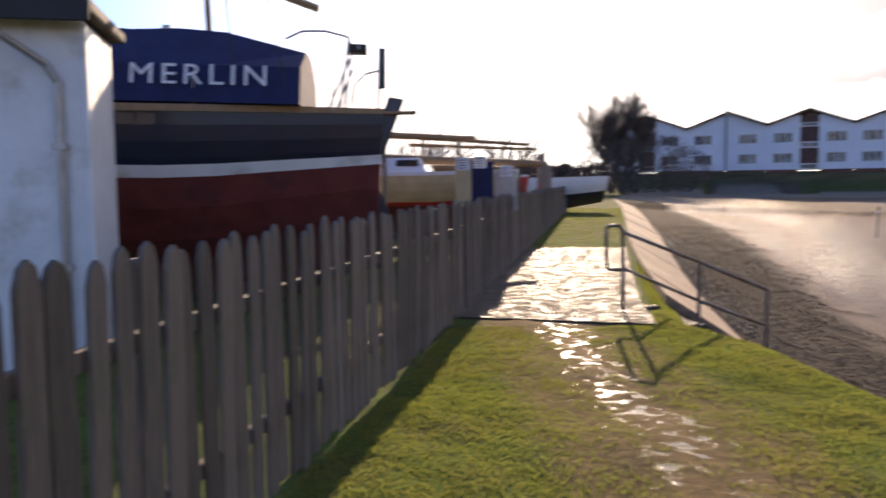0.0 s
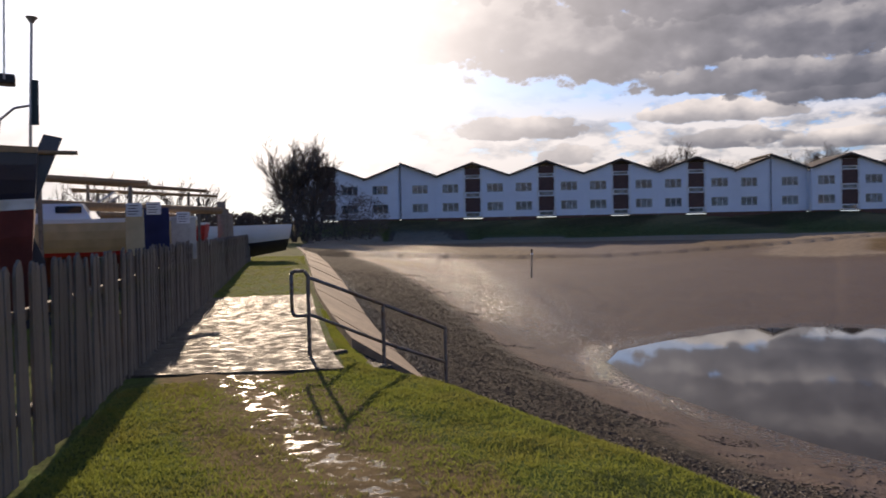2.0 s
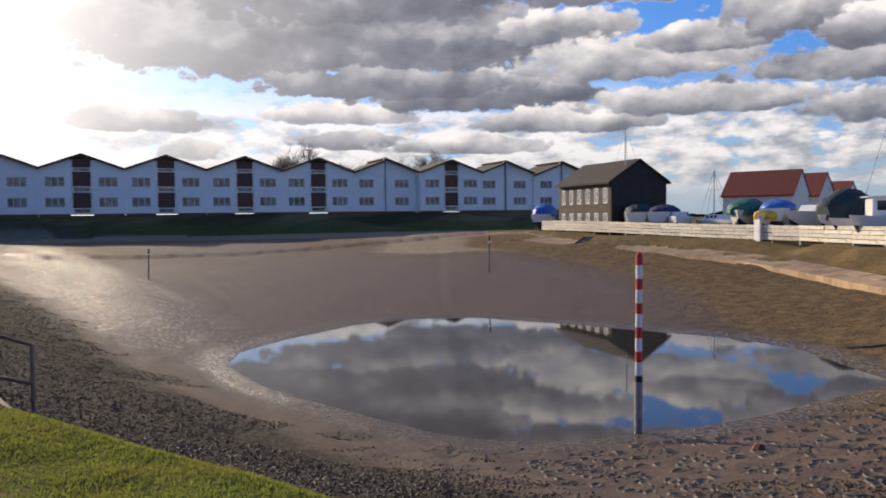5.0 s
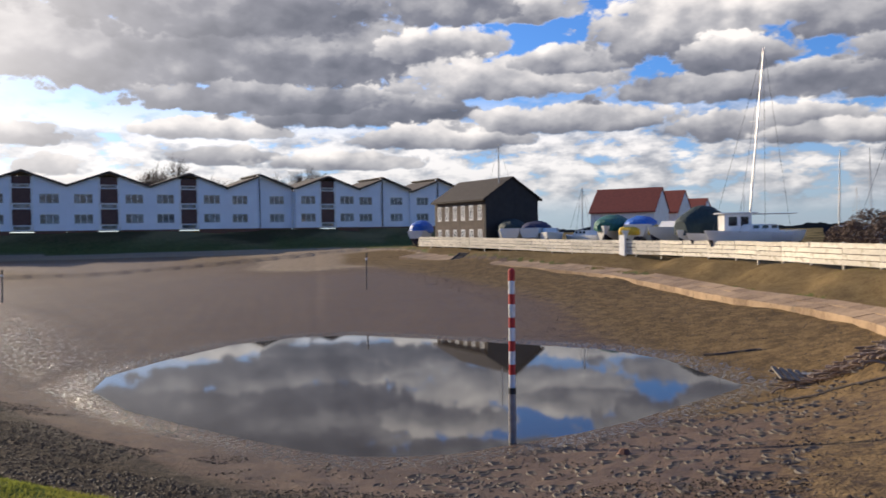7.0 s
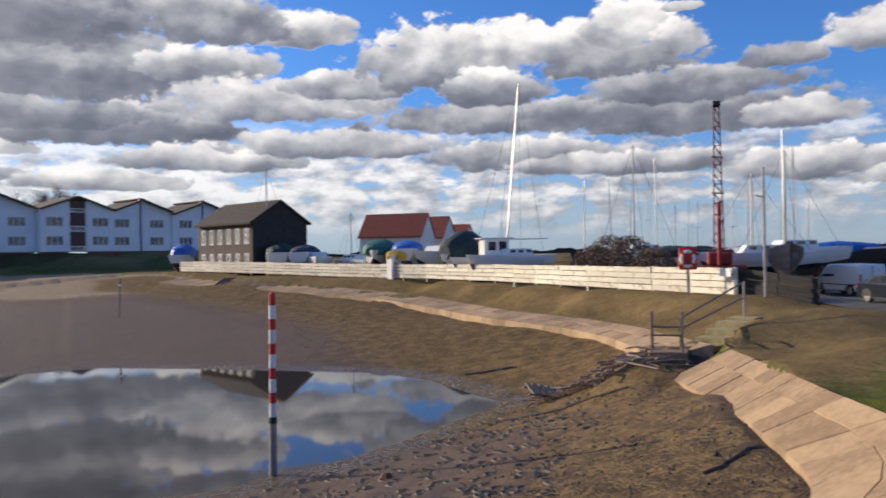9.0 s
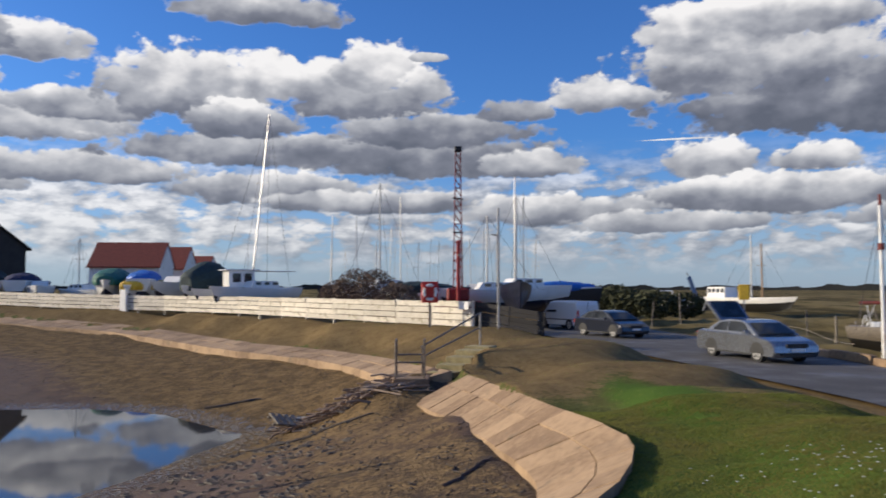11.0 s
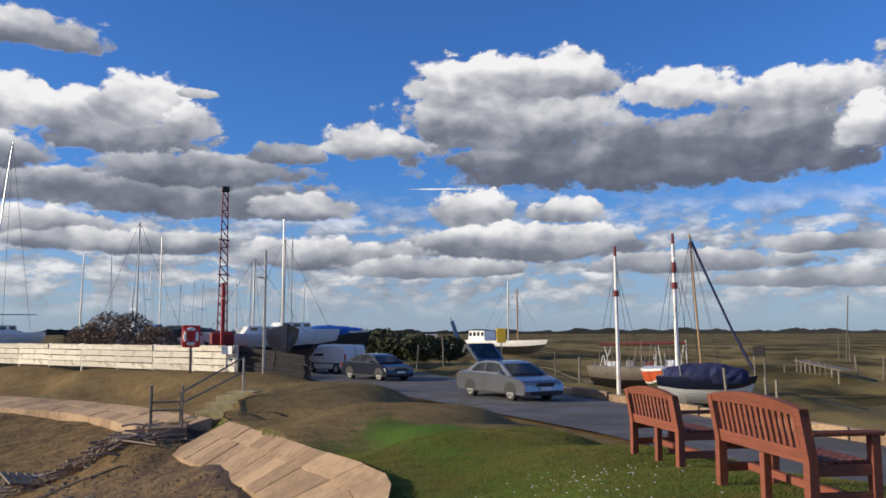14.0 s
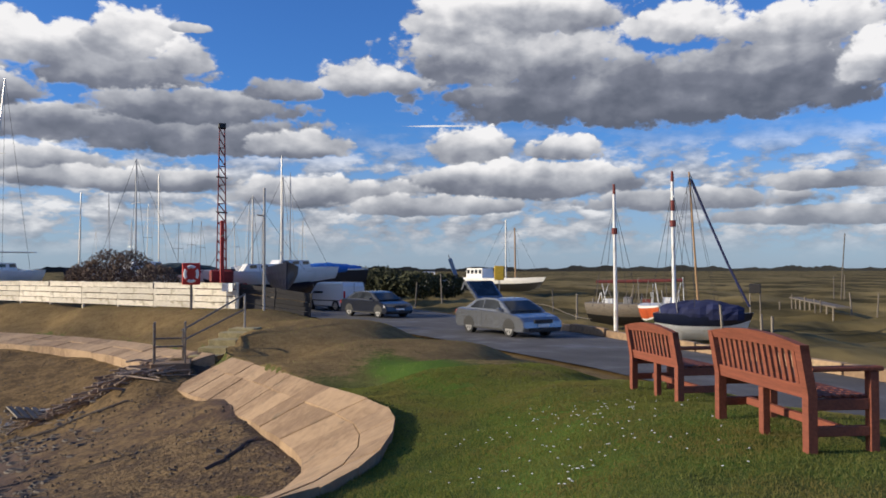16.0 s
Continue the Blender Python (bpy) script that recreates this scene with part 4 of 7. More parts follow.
def spot(az, dist):
    return -math.sin(radians(az)) * dist, math.cos(radians(az)) * dist


# ---- lakeside concrete apron ----
def apron(name, upper, lower, rows, label):
    """A sloping apron of cast slabs between an upper and a lower line of points."""
    ob = thing(name, pose(upper[0][0], upper[0][1], upper[0][2]), label, "apron")
    ob["kind"] = "structure"
    base = Vector(upper[0])
    rnd = random.Random(3)
    for a in range(len(upper) - 1):
        for b, (lo, hi) in enumerate(rows):
            pts = []
            for e, f in ((a, lo), (a + 1, lo), (a + 1, hi), (a, hi)):
                pts.append(Vector(upper[e]).lerp(Vector(lower[e]), f) - base)
            mid = sum(pts, Vector()) / 4
            lift = Vector((0, 0, rnd.uniform(-0.012, 0.018) + 0.04))
            pts = [mid + (p - mid) * 0.985 + lift for p in pts]
            bm = loft(bmesh.new(), [[p - Vector((0, 0, 0.55)) for p in pts], pts])
            part("slab", bm, M_concrete, ob)


def resample(points, n):
    pts = [Vector(p) for p in points]
    dist = [0.0]
    for p, q in zip(pts, pts[1:]):
        dist.append(dist[-1] + (q - p).length)
    out = []
    for k in range(n + 1):
        s = dist[-1] * k / n
        i = max(j for j in range(len(dist)) if dist[j] <= s + 1e-9)
        i = min(i, len(pts) - 2)
        out.append(tuple(pts[i].lerp(pts[i + 1], (s - dist[i]) / (dist[i + 1] - dist[i]))))
    return out


S_UP = [(22.29, -0.86, -0.94), (18.14, -1.49, -0.79), (14.69, -1.94, -0.66), (12.0, -2.35, -0.55), (10.9, -2.5, -0.55), (10.0, -2.35, -0.55), (9.0, -2.05, -0.55), (8.2, -1.7, -0.55), (7.1, -1.1, -0.52), (5.9, 0.2, -0.42), (4.8, 1.8, -0.4)]
S_LOW = [(21.83, 0.63, -1.65), (18.02, -0.39, -1.51), (14.9, -0.89, -1.36), (12.4, -1.2, -1.22), (11.6, -1.3, -1.22), (10.9, -1.3, -1.22), (10.3, -1.2, -1.22), (9.7, -0.95, -1.22), (8.9, -0.3, -1.2), (7.9, 1.0, -1.1), (6.6, 2.6, -1.0)]
apron("lake_apron", resample(S_UP, 22), resample(S_LOW, 22), ((0.0, 0.36), (0.365, 1.0)), "curved sloping apron of sandy concrete slabs at the lake edge")
E_UP = [(23.55, -0.46, -0.96), (27.42, 0.61, -1.17), (32.6, 2.18, -1.34), (37.14, 4.81, -1.41), (41.82, 9.1, -1.43), (49.36, 14.04, -1.46), (57.31, 20.98, -1.24), (63.82, 31.58, -0.87), (71.75, 46.8, -0.59), (73.5, 51.0, -0.4)]
E_LOW = [(23.73, 0.83, -1.36), (26.89, 1.67, -1.54), (31.66, 3.11, -1.68), (35.99, 5.62, -1.71), (40.47, 9.98, -1.72), (47.78, 15.26, -1.73), (55.49, 22.27, -1.53), (61.47, 32.93, -1.25), (69.1, 48.04, -0.98), (70.35, 51.9, -0.72)]
apron("far_apron", resample(E_UP, 60), resample(E_LOW, 60), ((0.0, 0.45), (0.46, 1.0)), "long sloping concrete apron below the boatyard fence")
W_UP = [(2.95, 11.2, 0.03), (3.4, 14.0, 0.03), (4.5, 20.0, 0.03), (7.3, 33.0, 0.03), (11.1, 51.0, 0.02), (20.5, 98.4, -0.33)]
W_LOW = [(4.1, 11.0, -0.72), (4.6, 13.8, -0.75), (5.8, 19.7, -0.75), (8.7, 32.7, -0.7), (12.5, 50.7, -0.6), (22.2, 97.9, -0.81)]
apron("path_apron", resample(W_UP, 26), resample(W_LOW, 26), ((0.0, 1.0),), "sloping concrete lake wall below the grass path")


# ---- steps and rails ----
def west_stair():
    base = thing("handrail", pose(2.09, 10.04, 0.06), "rusty tubular steel handrail beside steps into the lake bed", "handrail")
    p1, p2, p3 = Vector((0, 0, 0)), Vector((1.12, 0.46, -0.40)), Vector((2.2, 0.90, -0.82))
    top1, top2, top3 = Vector((0, 0, 1.0)), p2 + Vector((0, 0, 0.92)), p3 + Vector((0, 0, 0.90))
    for a, b in ((p1, top1), (p2, top2), (p3, top3)):
        part("post", rods([a - Vector((0, 0, 0.15)), b], 0.026, 10), M_rustrail, base)
    part("top_rail", rods([top1 - Vector((0, 0, 0.04)), top2, top3], 0.024, 10), M_rustrail, base, smooth=True)
    low = Vector((0, 0, 0.5))
    part("lower_rail", rods([p1 + low, p2 + low * 0.8, p3 + low * 0.8], 0.022, 10), M_rustrail, base, smooth=True)
    out = Vector((-0.20, 0.04, 0))
    loop = [top1 - Vector((0, 0, 0.03)), top1 + out * 0.2 + Vector((0, 0, 0.04)), top1 + out * 0.85 + Vector((0, 0, 0.04)), top1 + out, top1 + out - Vector((0, 0, 0.46)), top1 + out * 0.85 - Vector((0, 0, 0.52)), top1 - Vector((0, 0, 0.52))]
    part("end_loop", rods(loop, 0.024, 10), M_rustrail, base, "looped end of the rail", smooth=True)
    stair = thing("lake_steps", pose(2.2, 10.1, 0.0, 0, 0, 22.3), "dark concrete steps leading down to the lake bed", "steps")
    for k in range(5):
        part("step", boxed(0.15 + k * 0.42, 0.60 + k * 0.42, -0.75, -0.05, -1.5, -0.10 - k * 0.20, 0.01), M_wetconc, stair)
    part("kerb", boxed(0.05, 0.5, 0.02, 0.14, -0.6, 0.03, 0.01), M_wetconc, stair)


west_stair()


def landing_stage():
    stage = thing("landing_stage", pose(23.25, 0.72, -1.1), "small concrete landing with tubular rails at the lake edge", "landing")
    part("deck", boxed(-0.28, 1.3, -0.52, 0.5, -0.42, 0.0, 0.02), M_concrete, stage)
    part("foot_wall", boxed(-0.24, 1.25, -0.46, 0.44, -1.5, -0.422), M_wetconc, stage, "dark wet concrete foot")
    for y in (-0.38, 0.42):
        for x in (-0.18, 0.42):
            part("post", rods([(x, y, 0), (x, y, 1.06)], 0.027), M_rustrail, stage)
        part("rail", rods([(-0.18, y, 1.06), (0.42, y, 1.06)], 0.027), M_rustrail, stage)
        part("rail", rods([(-0.18, y, 0.55), (0.42, y, 0.55)], 0.022), M_rustrail, stage)
    part("cross_rail", rods([(0.42, -0.38, 0.62), (0.42, 0.42, 0.62)], 0.024), M_rustrail, stage)
    part("cross_rail", rods([(-0.18, -0.38, 0.45), (-0.18, 0.42, 0.45)], 0.024), M_rustrail, stage)
    stair = thing("concrete_steps", pose(24.2, -0.15, -1.03), "sandy concrete steps climbing the grass bank", "steps")
    for k, (x, y, z) in enumerate(((0.0, 0.0, 0.0), (0.62, -0.27, 0.16), (1.3, -0.57, 0.33), (1.95, -0.88, 0.49), (2.6, -1.2, 0.57))):
        part("step", boxed(-0.1, 0.62, -0.45, 0.42, -0.55, 0.0, 0.015, pose(x, y, z, 0, 0, -24)), M_step, stair)
    rail = thing("stair_rail", pose(27.2, -1.46, -0.49), "thin steel stair handrail on the bank", "handrail")
    part("post", rods([(0, 0, -0.25), (0, 0, 1.12)], 0.035), M_metal, rail)
    part("post", rods([(-3.4, 1.86, -0.75), (-3.4, 1.86, 0.24)], 0.03), M_rustrail, rail)
    part("top_rail", rods([(0, 0, 1.1), (-3.47, 1.9, 0.22)], 0.028), M_rustrail, rail)
    part("lower_rail", rods([(0, 0.05, 0.6), (-3.47, 1.9, -0.08)], 0.026), M_rustrail, rail)
    ladder = thing("lake_ladder", pose(69.2, 42.6, -0.64, 0, 0, 55), "dark wooden ladder lying down the sloping apron", "ladder")
    for y in (-0.5, 0.5):
        part("stile", rods([(0.6, y, 0.3), (-2.2, y + 2.6, -0.55)], 0.11, 6), M_blackboard, ladder)
    for k in range(7):
        s = k / 6
        part("rung", rods([(0.6 - 2.8 * s, -0.5 + 2.6 * s, 0.3 - 0.85 * s), (0.6 - 2.8 * s, 0.5 + 2.6 * s, 0.3 - 0.85 * s)], 0.07, 6), M_greywood, ladder)


landing_stage()


# ---- boats ----
def hull_band(length, beam, sheer, depth, fa, fb, transom=0.75, rake=0.12, keel=0.25, bow_up=0.18, n=14, full=2.2):
    """A solid slice of a hull between two girth fractions; stern at x = 0."""
    rings = []
    for k in range(n + 1):
        t = k / n
        half = beam / 2 * (transom + (1 - transom) * math.sin(min(1, t / 0.45) * math.pi / 2)) * (1 if t < 0.45 else max(0.015, 1 - ((t - 0.45) / 0.55) ** 2.2))
        rise = bow_up * sheer * max(0, (t - 0.4) / 0.6) ** 2 + 0.07 * sheer * max(0, (0.35 - t) / 0.35)
        low = -depth * (1 - 0.75 * max(0, (t - 0.7) / 0.3) ** 2) * (1 - 0.35 * max(0, (0.25 - t) / 0.25))
        side = []
        for j in range(5):
            f = fa + (fb - fa) * j / 4
            y = half * (1 - f ** full) + 0.02
            z = (sheer + rise) * (1 - f) + low * f
            x = t * length + rake * length * (t - 0.3) * (1 - f) * 0.9
            side.append((x, y, z))
        rings.append(side + [(x, -y, z) for x, y, z in reversed(side)])
    return loft(bmesh.new(), rings)


def boat(name, m, label, length, beam, sheer, depth, top, bottom, group="", cut=0.55, stripe=None, **kw):
    b = thing(name, m, label, "boat", group)
    part("hull", hull_band(length, beam, sheer, depth, 0.0, cut, **kw), top, b, smooth=False)
    if stripe:
        part("stripe", hull_band(length, beam * 1.006, sheer, depth, cut - 0.05, cut + 0.012, **kw), stripe, b)
    part("bottom", hull_band(length, beam * 0.998, sheer, depth, cut + 0.002, 1.0, **kw), bottom, b)
    return b


def cabin_part(parent, x0, x1, half, z0, z1, material, slope=0.25, windows=3):
    outline = [(x0, z0), (x1 + slope, z0), (x1, z1), (x0 + slope * 0.4, z1)]
    c = part("cabin", loft(bmesh.new(), [[(x, y * (0.9 if z > z0 + 0.01 else 1.0), z) for x, z in outline] for y in (-half, half)]), material, parent)
    step = (x1 - x0) / max(1, windows)
    for s in (-1, 1):
        for k in range(windows):
            a, b = x0 + step * (k + 0.25), x0 + step * (k + 0.85)
            y = s * half * 0.955
            part("window", loft(bmesh.new(), [[(a, yy, z0 + (z1 - z0) * 0.45), (b, yy, z0 + (z1 - z0) * 0.45), (b, yy * 0.985, z0 + (z1 - z0) * 0.85), (a, yy * 0.985, z0 + (z1 - z0) * 0.85)] for yy in (y, y + s * 0.03)]), M_carglass, c)
    return c


def mast_part(parent, x, z0, z1, r=0.06, material=None, lean=(0, 0), stays=None, spreader=0.7, label=""):
    top = (x + lean[0], lean[1], z1)
    mat = material or M_alloy
    m = part("mast", rod(bmesh.new(), (x, 0, z0), top, r, r * 0.7, 10), mat, parent, label)
    if spreader:
        f = 0.6
        c = (x + lean[0] * f, lean[1] * f, z0 + (z1 - z0) * f)
        part("spreader", rods([(c[0], c[1] - spreader, c[2]), (c[0], c[1] + spreader, c[2])], 0.02, 6), mat, m)
    for sx, sy, sz in stays or ():
        part("stay", rods([top, (sx, sy, sz)], 0.012, 5), M_black, m)
    return m


def draped(length, width, height, ends=0.35, ridge_drop=0.15, lumps=0.05, seed=1, n=14):
    """A tarpaulin pulled over a boat: a lumpy tent with sagging sides."""
    rnd = random.Random(seed)
    rings = []
    for k in range(n + 1):
        t = k / n
        fall = min(1, min(t, 1 - t) / ends) ** 0.5 if ends else 1
        w = width / 2 * (0.45 + 0.55 * fall)
        h = height * (0.45 + 0.55 * fall) * (1 - ridge_drop * math.sin(t * 9) * 0.4)
        ring = []
        for j in range(11):
            a = math.pi * j / 10
            y = -math.cos(a) * w
            z = math.sin(a) ** 0.8 * h
            ring.append((t * length, y + rnd.uniform(-lumps, lumps), max(-0.02, z + rnd.uniform(-lumps, lumps))))
        ring += [(t * length, w * 0.9, -0.25), (t * length, -w * 0.9, -0.25)]
        rings.append(ring)
    return loft(bmesh.new(), rings)


def cradle(parent, length, z0, z1, material=None):
    for x in (length * 0.25, length * 0.65):
        for s in (-0.7, 0.7):
            part("prop", rods([(x, s * 1.3, z0), (x, s * 0.8, z1)], 0.05, 6), material or M_greywood, parent)


def lettered(text, size, m, parent, material):
    cu = bpy.data.curves.new("lettering", "FONT")
    cu.body, cu.size, cu.extrude, cu.align_x, cu.space_character = text, size, 0.004, "CENTER", 1.25
    tmp = new("lettering", cu)
    bpy.context.view_layer.update()
    me = bpy.data.meshes.new_from_object(tmp.evaluated_get(bpy.context.evaluated_depsgraph_get()))
    bpy.data.objects.remove(tmp)
    me.materials.clear()
    me.materials.append(material)
    ob = new("lettering", me)
    ob.parent, ob.matrix_basis = parent, m
    return ob


def navy_yacht():
    # stern towards the lake, lying on the hard behind the fence
    m = pose(-1.22, 12.6, 1.76, 0, -1.6, 184)
    b = boat("yacht", m, "navy sailing yacht on the hard under a blue canvas cover", 10.5, 3.1, 0.88, 1.9, M_navy, M_oxide, cut=0.33, stripe=M_white, transom=0.55, rake=0.04, bow_up=0.25)
    part("gunwale", hull_band(10.55, 3.2, 0.93, 1.9, 0.0, 0.035, transom=0.55, rake=0.04, bow_up=0.25), M_wood, b, "varnished wooden rail")
    part("deckhouse", boxed(1.4, 7.5, -0.85, 0.85, 0.9, 1.45, 0.08), M_wood, b, "varnished deckhouse")
    # rudder hung on the stern, raked
    rud = loft(bmesh.new(), [[(x, y, z) for x, z in ((-0.42, 1.22), (-0.18, 1.26), (0.30, 0.0), (0.38, -0.35), (0.15, -1.45), (-0.28, -1.4), (-0.20, -0.5), (0.02, 0.0))] for y in (-0.045, 0.045)])
    part("rudder", rud, M_navy, b, "raked dark rudder blade")
    part("tiller", rods([(-0.25, 0, 1.02), (0.1, 0, 1.0), (-0.6, 0.25, 1.0)], 0.03, 8), M_wood, b)
    # boom tent
    ridge = [(1.05, 1.85), (2.2, 2.12), (2.9, 2.16), (3.6, 2.13), (4.6, 2.2), (6.4, 2.05), (7.2, 1.9)]
    rings = []
    for x, z in ridge:
        rings.append([(x, -1.42, 0.98), (x, -1.3, 1.5), (x, -0.5, z - 0.03), (x, 0, z), (x, 0.5, z - 0.03), (x, 1.3, 1.5), (x, 1.42, 0.98)])
    cov = part("cover", loft(bmesh.new(), rings), M_navycloth, b, "blue canvas boat cover")
    lettered("MERLIN", 0.41, pose(2.42, 1.43, 1.22, 80, 0, 180) @ Matrix.Diagonal((1.15, 1, 1, 1)), b, M_white)
    for x, z in ((3.2, 2.2), (4.6, 2.24)):
        part("fairlead", boxed(x - 0.07, x + 0.07, -0.05, 0.05, z - 0.06, z + 0.06, 0.02), M_metal, b)
    mast_part(b, 2.5, 1.0, 9.5, 0.05, M_wood, (0.5, 0), [(6.5, 1.3, 1.0), (1.2, 1.4, 0.95), (1.9, 1.4, 0.95)], 0.0)
    mast_part(b, 5.3, 1.0, 12.0, 0.07, M_wood, (0.3, 0), [(5.8, 1.5, 0.95), (4.6, 1.5, 0.95)], 0.0)
    part("boom", rods([(2.5, 0, 3.1), (0.9, 0.1, 2.55)], 0.06, 8), M_wood, b)
    # stern gantry, aerials and stove pipe
    for y in (-0.6, 0.6):
        part("gantry_leg", rods([(0.55, y, 0.9), (0.42, y, 2.05)], 0.02, 6), M_metal, b)
        part("brace", rods([(0.75, y, 0.9), (0.40, y, 1.75)], 0.018, 6), M_metal, b)
    part("gantry", rods([(0.42, -0.6, 2.05), (0.42, 0.6, 2.05)], 0.02, 6), M_metal, b)
    part("backrest_hoop", rods([(1.35, 0.6, 2.0), (1.1, 0.6, 2.12), (0.75, 0.6, 2.13), (0.42, 0.6, 2.05)], 0.02, 6), M_metal, b)
    part("hoop", rods([(0.42, -0.6, 1.2), (0.38, -0.6, 1.5), (0.2, -0.6, 1.68), (-0.02, -0.6, 1.74)], 0.02, 6), M_metal, b)
    part("aerial", rods([(0.28, 0.5, 1.9), (0.28, 0.5, 4.4)], 0.014, 6), M_metal, b)
    pole = part("pole", rods([(-0.02, 0.3, 0.9), (-0.04, 0.3, 2.75)], 0.02, 8), M_metal, b)
    part("cowl", rod(bmesh.new(), (-0.04, 0.3, 2.72), (-0.04, 0.3, 2.80), 0.03, 0.08, 10), M_metal, pole)
    part("fender", rod(bmesh.new(), (-0.08, 0.3, 1.35), (-0.08, 0.3, 1.95), 0.05, 0.045, 8), M_darktarp, b)
    part("clamp", boxed(0.15, 0.45, 0.2, 0.5, 1.85, 1.98, 0.02), M_black, b)
    for k in range(5):
        x = 0.6 + k * 1.9
        part("stanchion", rods([(x, 1.35, 0.92), (x, 1.38, 1.4)], 0.012, 6), M_metal, b)
    part("keel", loft(bmesh.new(), [[(x, y, z) for x, z in ((0.9, -1.2), (6.2, -1.3), (5.6, -1.80), (1.0, -1.80))] for y in (-0.12, 0.12)]), M_oxide, b)
    cradle(b, 10, -1.78, -0.4)


navy_yacht()


def white_shed():
    shed = thing("boat_shed", pose(-3.43, 7.35, 0, 0, 0, 12), "white painted boat shed with a dark roof edge behind the fence", "shed")
    part("wall", boxed(-4.5, 0.0, -0.12, 0.0, 0.0, 3.15), M_white, shed)
    part("wall", boxed(-0.12, 0.0, 0.003, 1.2, 0.0, 3.15), M_white, shed)
    part("corner_board", boxed(-0.03, 0.03, -0.15, -0.123, 0.0, 3.12, 0.005), M_white, shed)
    part("wall", boxed(-4.5, -4.38, 0.003, 5.0, 0.0, 3.1), M_white, shed)
    roof = part("roof", boxed(-4.9, 0.12, -0.40, 1.4, 3.2, 3.32, 0.02), M_roofdark, shed)
    part("fascia", boxed(-4.9, 0.12, -0.43, -0.403, 3.10, 3.33, 0.005), M_black, roof)
    pipe = part("downpipe", rods([(-0.62, -0.45, 2.98), (-0.30, -0.18, 2.75), (-0.22, -0.16, 2.6), (-0.22, -0.16, 0.0)], 0.035, 10), M_metal, shed, "grey plastic downpipe")
    for z in (0.9, 2.0):
        part("clip", boxed(-0.28, -0.16, -0.20, -0.125, z, z + 0.06), M_metal, pipe)


white_shed()


def west_yard():
    b = boat("motor_boat", pose(-1.6, 18.5, 1.45, 0, 0, 12), "cream and white motor boat laid up behind the fence", 5.6, 2.1, 0.38, 0.9, M_cream, M_oxide, cut=0.5, stripe=M_red, transom=0.85)
    b.matrix_world = pose(1.35, 18.2, 1.45, 0, 0, 174)
    part("deck", hull_band(5.62, 2.14, 0.46, 0.9, 0.0, 0.06, transom=0.85), M_white, b)
    cabin_part(b, 1.8, 4.2, 0.75, 0.44, 0.78, M_gelcoat, 0.5, 3)
    part("windscreen", rods([(1.7, -0.7, 0.8), (1.4, -0.6, 1.0), (1.4, 0.6, 1.0), (1.7, 0.7, 0.8)], 0.02, 6), M_metal, b)
    cradle(b, 5.6, -1.4, -0.3)
    r = boat("red_boat", pose(2.4, 26, 1.4, 0, 0, 170), "red hulled open boat with white rail laid up ashore", 5.2, 2.0, 0.42, 0.9, M_red, M_oxide, transom=0.8)
    part("rail", hull_band(5.25, 2.06, 0.47, 0.9, 0.0, 0.07, transom=0.8), M_white, r)
    cabin_part(r, 2.2, 3.6, 0.6, 0.45, 0.8, M_red, 0.3, 2)
    cradle(r, 5.2, -1.35, -0.3)
    w = boat("white_boat", pose(8.5, 44, 1.2, 0, 0, 175), "long white launch beyond the fence", 8.0, 2.2, 0.7, 1.0, M_gelcoat, M_navy, transom=0.8)
    cradle(w, 8, -1.2, -0.2)
    # spars laid level on trestles
    for k, (a, c, r1) in enumerate((((-1.6, 15.0, 2.58), (0.5, 17.5, 2.62), 0.07), ((-2.4, 17.5, 2.25), (2.2, 19.5, 2.1), 0.11), ((-1.2, 20.5, 2.85), (2.3, 23.5, 2.75), 0.06), ((-1.0, 20.8, 2.65), (2.6, 23.8, 2.62), 0.05), ((-4.5, 22.0, 2.2), (1.5, 24.0, 2.05), 0.13))):
        a, c = Vector(a), Vector(c)
        sp = thing("spar", Matrix.Translation(a), "long bare wooden spar stored on trestles", "spar", "stored spars")
        part("pole", rod(bmesh.new(), (0, 0, 0), c - a, r1, r1 * 0.75, 10), M_wood, sp)
        for f in (0.15, 0.85):
            p = (c - a) * f
            part("trestle_leg", rods([(p.x, p.y, p.z - r1), (p.x, p.y, -a.z)], 0.04, 6), M_greywood, sp)
    for k, (x, y, z, h, wd, mat) in enumerate(((0.28, 14.0, 1.25, 0.75, 0.28, M_cream), (0.62, 15.0, 1.2, 0.85, 0.5, M_navycloth), (1.2, 16.2, 1.1, 0.8, 0.45, M_metal))):
        s = thing("notice_board", pose(x - 0.1, y, z, 0, 0, -8), "weathered board with a white notice fixed above the fence", "notice board", "boards behind the fence")
        part("board", boxed(-wd / 2, wd / 2, -0.02, 0.02, 0, h, 0.005), mat, s)
        part("post", boxed(-0.05, 0.05, 0.022, 0.1, -z, h - 0.05, 0.005), M_greywood, s)
        paper = part("notice", boxed(-0.12, 0.12, -0.035, -0.022, h - 0.12, h + 0.10), M_white, s, "white paper notice")
        for q in range(4):
            part("text_bar", boxed(-0.09, 0.07 - 0.03 * (q % 2), -0.04, -0.0355, h + 0.05 - q * 0.045, h + 0.062 - q * 0.045), M_black, paper)
    for y, h in ((27.5, 2.6), (29.0, 2.4), (31.5, 2.3)):
        s = thing("pile", pose(fence_x(y) - 0.2, y, 0), "upright dark timber pile beside the fence", "pile", "timber piles")
        part("shaft", rod(bmesh.new(), (0, 0, -0.2), (0, 0, h), 0.16, 0.14, 10), M_greywood, s)
    bx = thing("timber_stack", pose(0.2, 24.0, 0, 0, 0, -5), "stack of dark timber baulks behind the fence", "timber stack")
